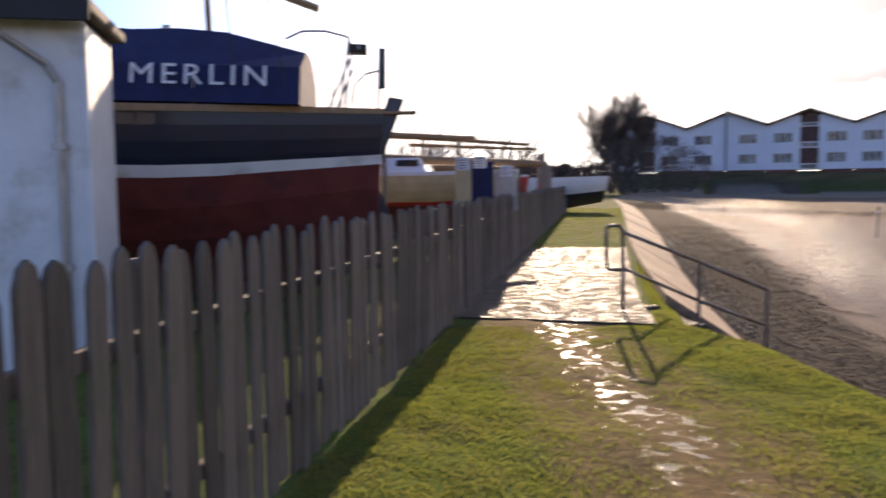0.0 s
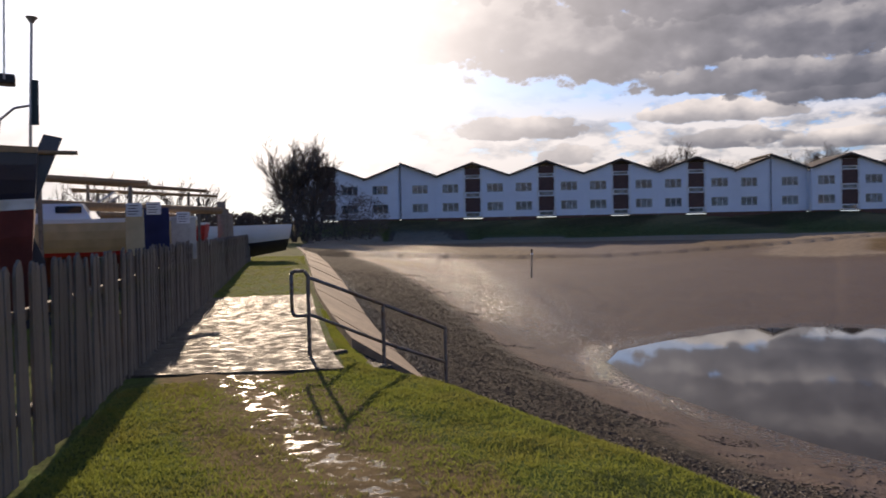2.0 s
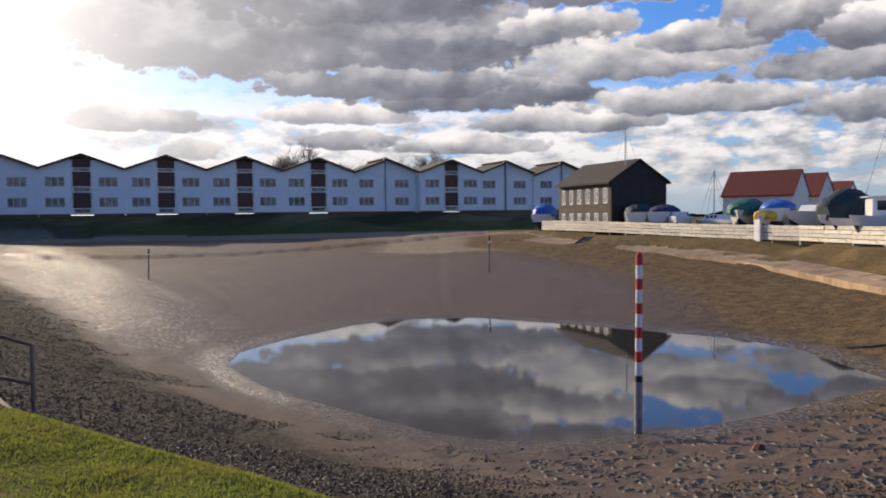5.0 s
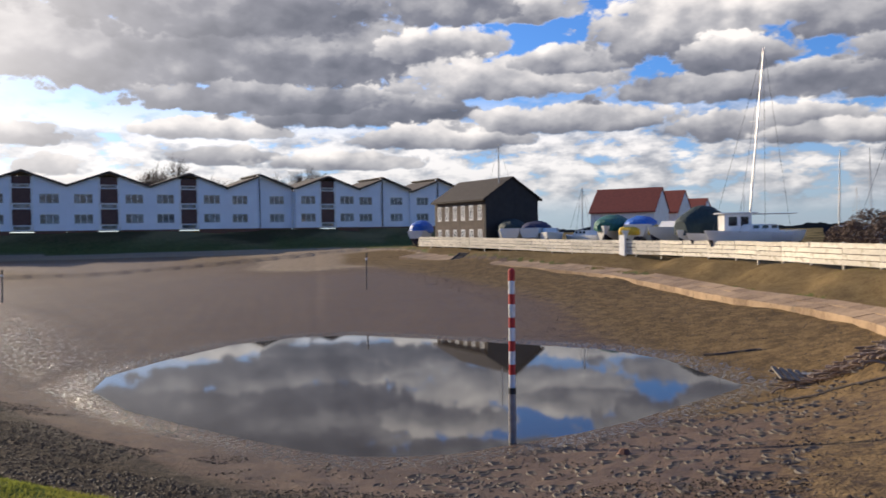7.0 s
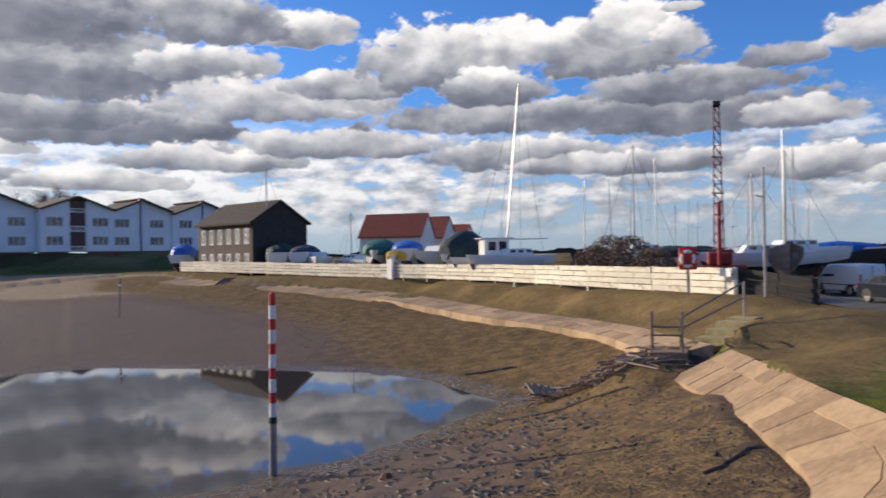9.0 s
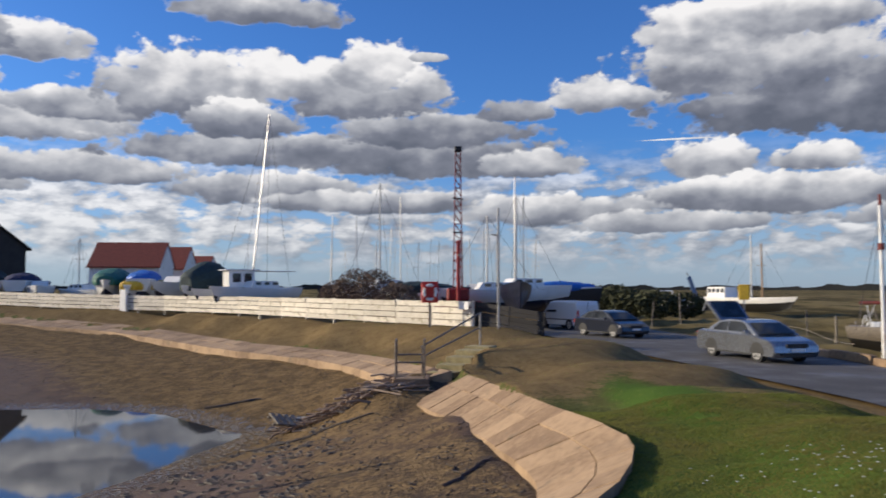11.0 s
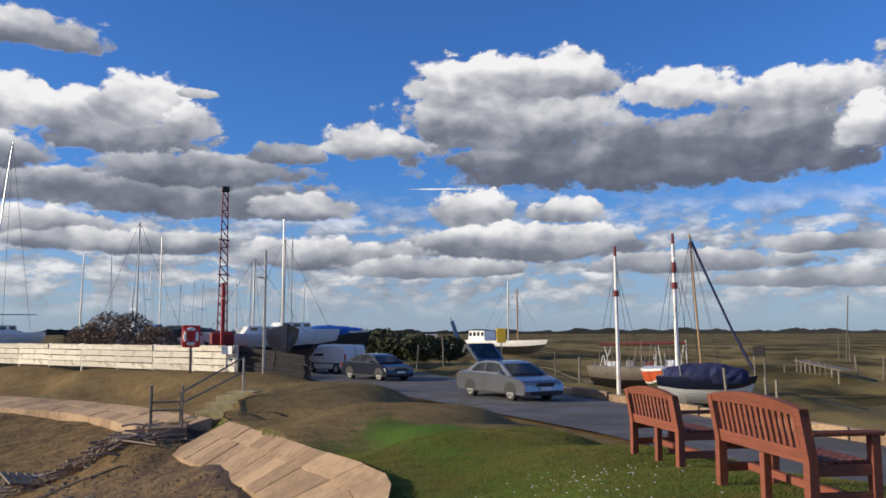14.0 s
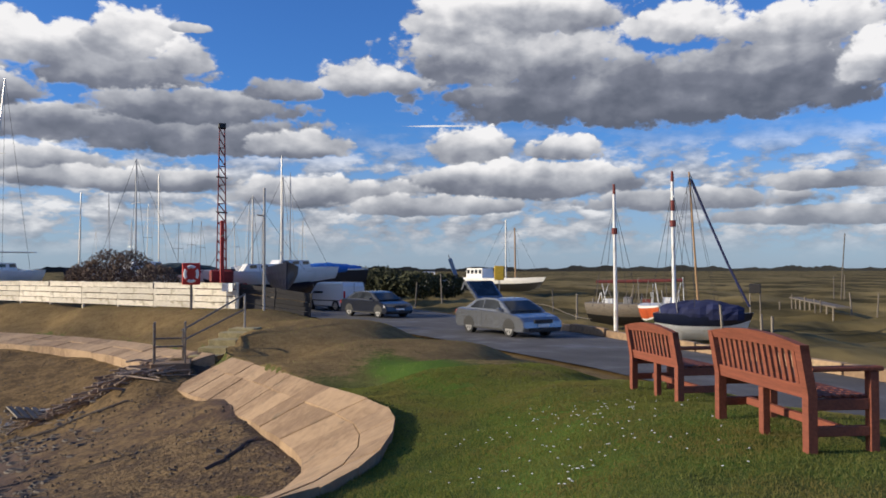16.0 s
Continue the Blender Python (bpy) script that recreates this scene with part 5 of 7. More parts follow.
    for k in range(6):
        part("baulk", boxed(-3.5 + 0.2 * (k % 2), 1.4, (k % 2) * 0.5, (k % 2) * 0.5 + 0.45, (k // 2) * 0.62, (k // 2) * 0.62 + 0.6, 0.02), M_blackboard, bx)


west_yard()


# ---- trees and bushes ----
def branch(bm, twigs, p, d, length, r, depth, rnd):
    n = 3
    r = max(r, 0.018)
    for k in range(n):
        q = p + d * (length / n)
        rod(bm if depth > 1 else twigs, p, q, r * (1 - 0.25 * k / n), r * (1 - 0.25 * (k + 1) / n), 6 if depth > 2 else 3)
        p = q
        d = (d + Vector((rnd.uniform(-1, 1), rnd.uniform(-1, 1), rnd.uniform(-0.4, 0.8))) * 0.16).normalized()
        if depth > 0:
            for _ in range(2 if depth > 1 else 3):
                e = (d + Vector((rnd.uniform(-1, 1), rnd.uniform(-1, 1), rnd.uniform(-0.35, 0.6))) * 0.75).normalized()
                branch(bm, twigs, p, e, length * rnd.uniform(0.5, 0.72), r * 0.5, depth - 1, rnd)


def bare_tree(x, y, z, h, seed, label="leafless winter tree with fine twigs", spread=1.0):
    rnd = random.Random(seed)
    t = thing("tree", pose(x, y, z) @ Matrix.Diagonal((spread, spread, 1, 1)), label, "tree", "bare winter trees")
    bm, tw = bmesh.new(), bmesh.new()
    for k in range(2):
        branch(bm, tw, Vector((0.4 * k, 0.3 * k, -0.3)), Vector((0.25 * (2 * k - 1), 0.1, 1)).normalized(), h * 0.46, h * 0.02, 3 if h < 12.6 else 4, rnd)
    part("trunk", bm, M_bark, t)
    part("crown", tw, M_twig, t, "mesh of fine bare twigs")


def leaf_cloud(lumps, count, size, seed):
    rng = np.random.RandomState(seed)
    vs, fs = [], []
    for cx, cy, cz, rx, ry, rz in lumps:
        n = int(count / len(lumps))
        d = rng.normal(size=(n, 3))
        d /= np.linalg.norm(d, axis=1)[:, None]
        r = rng.uniform(0.55, 1.05, n) ** 0.6
        c = np.array([cx, cy, cz]) + d * r[:, None] * np.array([rx, ry, rz])
        a, b = rng.normal(size=(n, 3)), rng.normal(size=(n, 3))
        a *= (size / np.linalg.norm(a, axis=1))[:, None]
        b *= (size * 0.5 / np.linalg.norm(b, axis=1))[:, None]
        k = len(vs)
        for i in range(n):
            vs += [tuple(c[i] - a[i]), tuple(c[i] + b[i]), tuple(c[i] + a[i]), tuple(c[i] - b[i])]
            fs.append((k + 4 * i, k + 4 * i + 1, k + 4 * i + 2, k + 4 * i + 3))
    return vs, fs


def bush(name, x, y, z, lumps, count, size, material, label, seed):
    b = thing(name, pose(x, y, z), label, "bush")
    vs, fs = leaf_cloud(lumps, count, size, seed)
    me = bpy.data.meshes.new("foliage")
    me.from_pydata(vs, [], fs)
    me.materials.append(material)
    ob = new("foliage", me)
    ob.parent = b
    st = bmesh.new()
    rnd = random.Random(seed)
    for cx, cy, cz, rx, ry, rz in lumps:
        for _ in range(5):
            rod(st, (cx + rnd.uniform(-0.3, 0.3) * rx, cy, 0), (cx + rnd.uniform(-0.8, 0.8) * rx, cy + rnd.uniform(-0.5, 0.5) * ry, cz + rz * rnd.uniform(0.3, 1.15)), 0.02 * rz + 0.01, 0.01, 4)
    part("stem", st, M_bark, b)["kind"] = "stuff"


for az, dist, h, seed, wide in ((-11.6, 134, 17.5, 5, 0.8), (-13.2, 137, 15.0, 8, 0.9), (-12.4, 140, 17.0, 15, 0.8)):
    tx, ty = spot(az, dist)
    bare_tree(tx, ty, 0.0, h, seed, spread=wide)
for az, dist, h, seed in ((-38.5, 207, 19, 21), (-37.0, 214, 17, 22), (-41, 218, 15, 23), (-46.5, 207, 16, 24), (-48, 210, 17, 25), (-35.2, 221, 15, 26), (0.5, 70, 6.5, 31), (-4.6, 75, 7, 32), (3, 80, 6, 33)):
    tx, ty = spot(az, dist)
    bare_tree(tx, ty, 2.0 if dist > 100 else 0.3, h, seed)
tx, ty = spot(-14.0, 127)
bush("thicket", tx, ty, 0.0, [(-7.0, 0, 3.2, 3.6, 3, 3.3), (-2.8, 1, 4.0, 4.7, 3, 4.4), (2.5, 0, 4.3, 4.4, 3, 4.6), (6.4, 1, 3.4, 3.9, 3, 3.5), (0, -2, 2.0, 9.0, 3, 2.2)], 9500, 0.17, M_twig, "dense dark leafless thicket at the head of the lake", 41)
for k, (az, dist, wd, hh) in enumerate(((-9.6, 130, 5, 4.5), (-7.5, 120, 5, 4.2), (-4, 110, 7, 4.4), (1, 100, 8, 4.4), (7, 100, 9, 4.2))):
    tx, ty = spot(az, dist)
    bush("hedge", tx, ty, 0.0, [(q * wd * 0.5, 0, hh * 0.5, wd * 0.4, 1.5, hh * (0.45 + 0.08 * ((k + q) % 2))) for q in (-1, 0, 1)], 3500, 0.28, M_bramble, "dark bare hedge in the distance", 50 + k)
bx, by = spot(-86.5, 48)
bush("bramble", bx, by, -0.4, [(-1.6, -0.8, 1.05, 1.4, 1.3, 1.1), (0.3, 0.6, 1.45, 1.5, 1.4, 1.5), (2.1, 1.9, 1.5, 1.5, 1.4, 1.5), (3.7, 3.1, 1.15, 1.4, 1.4, 1.2)], 13000, 0.085, M_bramble, "tangled brown bramble bush behind the fence", 61)
for az, dist, wd, hh, seed in ((-98.5, 95, 5.0, 2.6, 71), (-101, 84, 5.0, 2.6, 72), (-103.4, 80, 4.5, 2.3, 73), (-105.4, 80, 3.5, 2.0, 74)):
    tx, ty = spot(az, dist)
    bush("scrub", tx, ty, -1.2, [(q * wd * 0.45, q * 2, hh * 0.55, wd * 0.4, 2.0, hh * 0.6) for q in (-1, 0, 1)], 3500, 0.22, M_shrub, "olive scrub at the edge of the marsh", seed)

# woods along the skyline beyond the marsh
rng = np.random.RandomState(3)
vs, fs = [], []
for k in range(700):
    az = -62 - 105 * k / 699
    dist = 1650
    hh = 4.5 + 2.2 * math.sin(az * 0.9) + 2.0 * math.sin(az * 2.7 + 1) + rng.uniform(-1.3, 1.3) + 3.0 * math.exp(-((az + 120) / 3.0) ** 2)
    x, y = spot(az, dist)
    vs += [(x, y, -3), (x, y, max(2.2, hh) + 1.6), (x * 1.02, y * 1.02, max(2.2, hh) + 0.5), (x * 1.02, y * 1.02, -3)]
    if k:
        a, b = 4 * (k - 1), 4 * k
        fs += [(a, b, b + 1, a + 1), (a + 1, b + 1, b + 2, a + 2), (a + 2, b + 2, b + 3, a + 3)]
me = bpy.data.meshes.new("distant_woods")
me.from_pydata(vs, [], fs)
me.materials.append(M_treeline)
tagged(new("distant_woods", me), "low line of dark woods on the skyline", "woods", kind="stuff")


# ---- boatyard buildings ----
def black_store():
    (ax, ay), (bx, by), (cx, cy) = spot(-59.65, 88), spot(-56.25, 97), spot(-63.1, 92.5)
    length = math.hypot(bx - ax, by - ay)
    width = math.hypot(cx - ax, cy - ay)
    turn = math.degrees(math.atan2(by - ay, bx - ax))
    # x runs along the long side, away from the gable that is seen
    b = thing("black_boarded_store", pose(ax, ay, -0.1, 0, 0, turn), "dark weatherboarded two-storey sail loft with steep brown roof", "building")
    eave, ridge = 5.55, 7.75
    side = -1
    holes = []
    for k in range(6):
        x = length * (k + 0.5) / 6
        holes += [(x - 0.42, x + 0.42, 3.2, 4.9), (x - 0.42, x + 0.42, 0.5, 2.2)]
    part("wall", wall_with_openings(0, length, 0, lambda x: eave, holes, 0.25, -0.25), M_storebrick, b, "smoky brown brick side wall")
    for a, c, z0, z1 in holes:
        window_part(b, a, c, z0, z1, -0.13, 1, t=0.14)
    part("gable", loft(bmesh.new(), [[(x, -y, z) for y, z in ((0.02, 0), (width, 0), (width, eave), (width / 2, ridge), (0.02, eave))] for x in (-0.25, -0.003)]), M_blackclad, b, "black boarded gable wall")
    part("gable", loft(bmesh.new(), [[(x, -y, z) for y, z in ((0.02, 0), (width, 0), (width, eave), (width / 2, ridge), (0.02, eave))] for x in (length + 0.003, length + 0.25)]), M_blackclad, b)
    part("wall", boxed(0, length, -width, -width + 0.25, 0, eave), M_blackclad, b)
    for y0, y1 in ((0.45, -width / 2), (-width - 0.45, -width / 2)):
        z0 = eave - 0.3
        part("roof", loft(bmesh.new(), [[(x, y0, z0), (x, y1, ridge + 0.02), (x, y1, ridge + 0.2), (x, y0, z0 + 0.2)] for x in (-0.5, length + 0.4)]), M_storeroof, b)


black_store()


def red_house(az0, az1, dist, eave, ridge, label):
    (ax, ay), (bx, by) = spot(az0, dist), spot(az1, dist - 3)
    length = math.hypot(bx - ax, by - ay)
    turn = math.degrees(math.atan2(by - ay, bx - ax))
    h = thing("red_roofed_house", pose(ax, ay, -0.2, 0, 0, turn), label, "house", "red-roofed houses")
    part("wall", boxed(0.2, length - 0.2, 0.3, 6.7, 0, eave), M_white, h)
    for x in (0.1, length - 0.3):
        part("gable", loft(bmesh.new(), [[(xx, y, z) for y, z in ((0.3, eave), (6.7, eave), (3.5, ridge - 0.1))] for xx in (x, x + 0.2)]), M_white, h)
    for y0 in (0.0, 7.0):
        part("roof", loft(bmesh.new(), [[(x, y0, eave - 0.15), (x, 3.5, ridge), (x, 3.5, ridge + 0.18), (x, y0, eave + 0.03)] for x in (0, length)]), M_redtile, h, "red clay tile roof")


red_house(-66.9, -71.4, 112, 4.3, 7.4, "pale house with steep red clay tile roof")
red_house(-69.0, -72.9, 123, 4.3, 7.4, "pale house end with red clay tile roof")
red_house(-70.5, -74.4, 133, 4.0, 6.5, "small pale house with low red tile roof")


def yard_boat(name, az, dist, heading, length, beam, sheer, label, top=None, bottom=None, base=-0.3, height=0.9, tarp=None, cabin=True, mast=0, seed=1, mast_lean=(0, 0), mat_mast=None, tarp_h=1.0):
    # keep every hull a few metres behind the fence line
    line = np.interp(-az, [55.0, 59.6, 65.7, 71.7, 76.5, 85.0, 92.6], [101, 87, 74, 65.3, 57, 43, 36.4])
    k = max(1.0, (line + 5.5) / dist)
    dist, length, beam, sheer, tarp_h = dist * k, length * k, beam * k, sheer * k, tarp_h * k
    height += 0.55 if k > 1.02 else 0.0
    x, y = spot(az, dist)
    z = base + height
    b = boat(name, pose(x, y, z, 0, 0, heading) @ Matrix.Translation((-length / 2, 0, 0)), label, length, beam, sheer, height - 0.05, top or M_gelcoat, bottom or M_navy, "boats ashore in the yard", transom=0.75)
    part("deck", hull_band(length * 1.003, beam * 1.02, sheer + 0.04, height, 0.0, 0.05, transom=0.75), M_white, b)
    if tarp:
        ob = part("cover", draped(length * 0.95, beam * 1.12, tarp_h, seed=seed), tarp, b, "tarpaulin cover pulled over the boat")
        ob.matrix_basis = pose(0.05 * length, 0, sheer * 0.95)
    elif cabin:
        cabin_part(b, length * 0.28, length * 0.62, beam * 0.33, sheer, sheer + 0.55, M_gelcoat, 0.4, 3)
    if mast:
        mast_part(b, length * 0.55, sheer, mast - z, 0.07, mat_mast or M_alloy, mast_lean, [(length * 0.98, 0, sheer + 0.15), (0.1, 0, sheer + 0.1), (length * 0.52, beam * 0.48, sheer), (length * 0.52, -beam * 0.48, sheer)])
    cradle(b, length, -height, -0.15)
    return b


E1 = yard_boat("covered_boat", -61.6, 80, 25, 7.0, 2.4, 0.6, "boat ashore under a patched blue and green cover", tarp=M_darktarp, seed=2, height=1.1)
yard_boat("covered_boat", -63.3, 76, 15, 6.0, 2.2, 0.5, "boat ashore under a navy blue cover", tarp=M_navycloth, seed=3, height=1.2, tarp_h=0.7)
yard_boat("small_yacht", -64.3, 74, 200, 5.5, 2.0, 0.5, "small white yacht ashore", seed=4, height=0.7)
yard_boat("small_yacht", -60.9, 78, 100, 5.0, 2.0, 0.6, "small white yacht ashore with tall mast", seed=5, height=0.9, mast=11.3)
yard_boat("covered_boat", -68.6, 66, 190, 6.2, 2.4, 0.6, "boat ashore under a green tarpaulin", tarp=M_greentarp, seed=6, height=1.0, tarp_h=1.0)
yard_boat("covered_boat", -70.4, 68, 10, 5.0, 2.2, 0.6, "boat ashore under a bright blue tarpaulin", tarp=M_bluetarp, seed=7, height=1.2, tarp_h=0.75)
yard_boat("covered_boat", -70.6, 60, 170, 5.0, 2.0, 0.45, "dinghy ashore under a yellow cover", tarp=M_yellow, seed=8, height=0.75, tarp_h=0.65)
yard_boat("covered_boat", -74.6, 61, 155, 5.0, 2.3, 0.5, "boat ashore under a dark green canvas tent", tarp=M_darktarp, seed=9, height=0.7, tarp_h=1.75)
yard_boat("small_yacht", -72.6, 62, 160, 5.0, 2.1, 0.5, "white motor cruiser ashore", seed=10, height=1.0)


def wheelhouse_boat():
    x, y = spot(-77.2, 63)
    b = boat("fishing_boat", pose(x + 0.5, y - 2.6, 0.75, 0, 0, 118), "white fishing boat with square wheelhouse ashore", 6.5, 2.4, 0.55, 0.8, M_gelcoat, M_navy, "boats ashore in the yard", transom=0.85)
    house = part("wheelhouse", wall_with_openings(2.6, 4.4, 0.5, lambda v: 1.95, [(2.8, 3.35, 1.1, 1.75), (3.6, 4.2, 1.1, 1.75)], 0.08, -0.9), M_gelcoat, b)
    part("wheelhouse_side", wall_with_openings(2.6, 4.4, 0.5, lambda v: 1.95, [(2.8, 3.35, 1.1, 1.75), (3.6, 4.2, 1.1, 1.75)], 0.08, 0.82), M_gelcoat, b)
    part("wheelhouse_front", boxed(4.4, 4.48, -0.9, 0.9, 0.5, 1.95), M_gelcoat, b)
    part("roof", boxed(2.2, 4.8, -1.05, 1.05, 1.955, 2.05, 0.04), M_gelcoat, b)
    for k in range(2):
        for yy in (-0.87, 0.85):
            part("pane", boxed(2.8 + 0.8 * k, 3.38 + 0.8 * k, yy, yy + 0.02, 1.1, 1.75), M_carglass, house)
    part("awning", boxed(-0.5, 2.2, -0.9, 0.9, 1.9, 1.95, 0.02), M_gelcoat, b)
    cradle(b, 6.5, -0.8, -0.1)


wheelhouse_boat()
# tall alloy mast that leans, with a boom
yard_boat("yacht", -77.6, 62, 150, 8.0, 2.6, 0.7, "white yacht ashore with tall leaning alloy mast", seed=11, height=1.0, mast=14.6, mast_lean=(-1.6, 0.1))
yard_boat("small_yacht", -86.4, 62, 120, 6.5, 2.4, 0.6, "white yacht with dark cockpit tent ashore", seed=13, height=1.2, mast=9.4)
yard_boat("small_yacht", -94.0, 58, 100, 7.0, 2.5, 0.6, "white yacht ashore beside the crane", seed=14, height=1.0, mast=6.6)
yard_boat("small_yacht", -96.0, 60, 110, 7.0, 2.5, 0.6, "white yacht ashore with alloy mast", seed=15, height=1.3, mast=8.2)
yard_boat("covered_boat", -98.9, 75, 95, 6.5, 2.3, 0.6, "boat ashore under a bright blue tarpaulin", tarp=M_bluetarp, seed=16, base=-1.1, height=2.0, tarp_h=0.6, top=M_blackboard, bottom=M_blackboard)
yard_boat("blue_trailer_boat", -55.2, 92, 20, 5.0, 2.2, 0.5, "boat on a trailer under a taut blue cover", tarp=M_bluetarp, seed=17, height=1.2, tarp_h=1.2)
yard_boat("covered_boat", -89.0, 58, 95, 5.0, 2.2, 0.5, "white boat ashore under a grey cover", seed=18, height=1.2, tarp=M_darktarp, tarp_h=0.5)
yard_boat("small_yacht", -66.6, 82, 60, 5.5, 2.1, 0.5, "grey yacht ashore in the yard", seed=19, height=1.0, mast=6.0)

# the forest of thin masts further back
for k, (az, dist, top, r) in enumerate(((-82.7, 70, 7.6, 0.06), (-84.6, 85, 9.0, 0.05), (-85.8, 95, 7.0, 0.05), (-87.6, 75, 9.8, 0.06), (-88.8, 90, 6.5, 0.05), (-90.2, 95, 7.0, 0.04), (-92.6, 80, 6.4, 0.05),
                                        (-93.4, 100, 9.4, 0.06), (-94.3, 85, 7.2, 0.05), (-95.6, 52, 8.6, 0.06), (-96.2, 64, 9.0, 0.05), (-97.0, 90, 6.8, 0.05), (-83.8, 100, 6.0, 0.04), (-89.6, 110, 8.2, 0.05), (-77.0, 95, 5.4, 0.04), (-86.8, 88, 8.2, 0.04), (-91.9, 105, 8.8, 0.05))):
    x, y = spot(az, dist)
    s = thing("yacht_mast", pose(x, y, -0.3, random.Random(k).uniform(-1.5, 1.5), random.Random(k + 9).uniform(-2, 2), 20 * k), "bare alloy mast with spreaders in the boatyard", "mast", "masts in the yard")
    part("pole", rod(bmesh.new(), (0, 0, 0), (0, 0, top + 0.3), r, r * 0.7, 6), M_alloy, s)
    part("spreader", rods([(-0.5, 0, top * 0.62), (0.5, 0, top * 0.62)], 0.025, 5), M_alloy, s)
    for sx in (-0.9, 0.9):
        part("stay", rods([(0, 0, top + 0.25), (sx * 0.55, 0, top * 0.62), (sx, 0, 0.8)], 0.012, 4), M_metal, s)
    part("hull", hull_band(5.5, 2.0, 1.5, 0.1, 0.0, 1.0), M_gelcoat if k % 3 else M_navy, s).matrix_basis = pose(-2.5, 0, 0.35)
    part("chock", boxed(-1.5, 1.5, -0.5, 0.5, 0.0, 0.4), M_greywood, s)


def crane():
    x, y = spot(-91.6, 55)
    c = thing("mobile_crane", pose(x, y, -0.3, 0, 0, 90), "red lattice-jib crane standing in the boatyard", "crane")
    part("cab", boxed(-0.75, 0.75, -0.8, 0.8, 0.9, 1.75, 0.12), M_redrust, c)
    part("chassis", boxed(-1.6, 1.6, -1.1, 1.1, 0.45, 0.88, 0.05), M_redrust, c)
    for sx in (-1.1, 1.1):
        part("track", boxed(sx - 0.55, sx + 0.55, -1.15, 1.15, 0.0, 0.5, 0.2), M_black, c)
    top, n = 11.0, 16
    corner = lambda f, a, b: Vector((a * (0.32 - 0.16 * f), b * (0.32 - 0.16 * f) - 0.5 * f * 0, 1.2 + (top - 1.2) * f))
    for a in (-1, 1):
        for b in (-1, 1):
            part("chord", rods([corner(0, a, b), corner(1, a, b)], 0.035, 5), M_redrust, c)
    for k in range(n):
        f0, f1 = k / n, (k + 1) / n
        bm = bmesh.new()
        for b in (-1, 1):
            rod(bm, corner(f0, -1, b), corner(f1, 1, b), 0.025, 0.025, 4)
            rod(bm, corner(f0, b, -1), corner(f1, b, 1), 0.025, 0.025, 4)
        if k % 2 == 0:
            rod(bm, corner(f0, -1, -1), corner(f0, 1, -1), 0.04, 0.04, 4)
        part("lacing", bm, M_redrust, c)
    part("jib_head", boxed(-0.25, 0.25, -0.25, 0.25, top, top + 0.35, 0.05), M_black, c)
    part("ram_mast", boxed(-0.13, 0.13, 1.1, 1.36, 0.9, 4.9, 0.04), M_red, c, "upright red lifting mast")
    part("crossbar", rods([(0.0, 3.0, 3.9), (0.0, -2.6, 3.9)], 0.06, 6), M_greywood, c)
    for z in (5.5, 7.8):
        part("tie", rods([(-0.35, -0.35, z), (0.35, 0.35, z)], 0.05, 5), M_black, c)


crane()


def life_ring():
    x, y = spot(-89.6, 36.9)
    r = thing("lifebuoy", pose(x, y, 0.78, 0, 0, 88), "red housing with a red and white lifebuoy on the fence", "lifebuoy")
    part("housing", boxed(-0.38, 0.38, -0.03, 0.10, 0.0, 0.95, 0.03), M_red, r)
    part("post", boxed(-0.05, 0.05, -0.12, -0.035, -1.1, 0.7), M_greywood, r)
    bm = bmesh.new()
    n = 24
    rings = []
    for k in range(n):
        a = math.tau * k / n
        rings.append([(math.cos(a) * (0.26 + 0.07 * math.cos(b)), 0.11 + 0.05 + 0.05 * math.sin(b), 0.47 + math.sin(a) * (0.32 + 0.07 * math.cos(b))) for b in [math.tau * j / 8 for j in range(8)]])
    loft(bm, rings + [rings[0]], caps=False)
    ring = part("ring", bm, M_white, r, "white ring buoy")
    for k in range(4):
        a = math.tau * (k + 0.5) / 4
        part("strap", boxed(-0.05, 0.05, 0.10, 0.225, -0.09, 0.09, 0.01, pose(math.cos(a) * 0.26, 0, 0.47 + math.sin(a) * 0.32, 0, -math.degrees(a) + 90, 0)), M_red, ring)
    r.matrix_world = pose(x, y, 0.78, 0, 0, 88 + 180 - 178)


life_ring()


def fence_signs():
    x, y = spot(-91.9, 36.6)
    s = thing("warning_sign", pose(x - 0.1, y, 0.62, 0, 0, 222), "small white and red notice on the plank fence", "sign")
    part("plate", boxed(-0.32, 0.32, 0.03, 0.05, -0.14, 0.22, 0.005), M_white, s)
    for z in (-0.08, 0.02, 0.12):
        part("text_bar", boxed(-0.25, 0.22, 0.051, 0.056, z - 0.02, z + 0.02), M_red, s)
    x, y = spot(-94.4, 35.2)
    p = thing("lamp_post", pose(x, y, -0.5, 0, 0, 0), "slender grey metal post beside the lane", "post")
    part("shaft", rod(bmesh.new(), (0, 0, 0), (0, 0, 5.4), 0.06, 0.05, 8), M_metal, p)
    part("bracket", rods([(0, 0, 4.2), (0.0, 0.3, 4.25)], 0.03, 6), M_metal, p)


fence_signs()


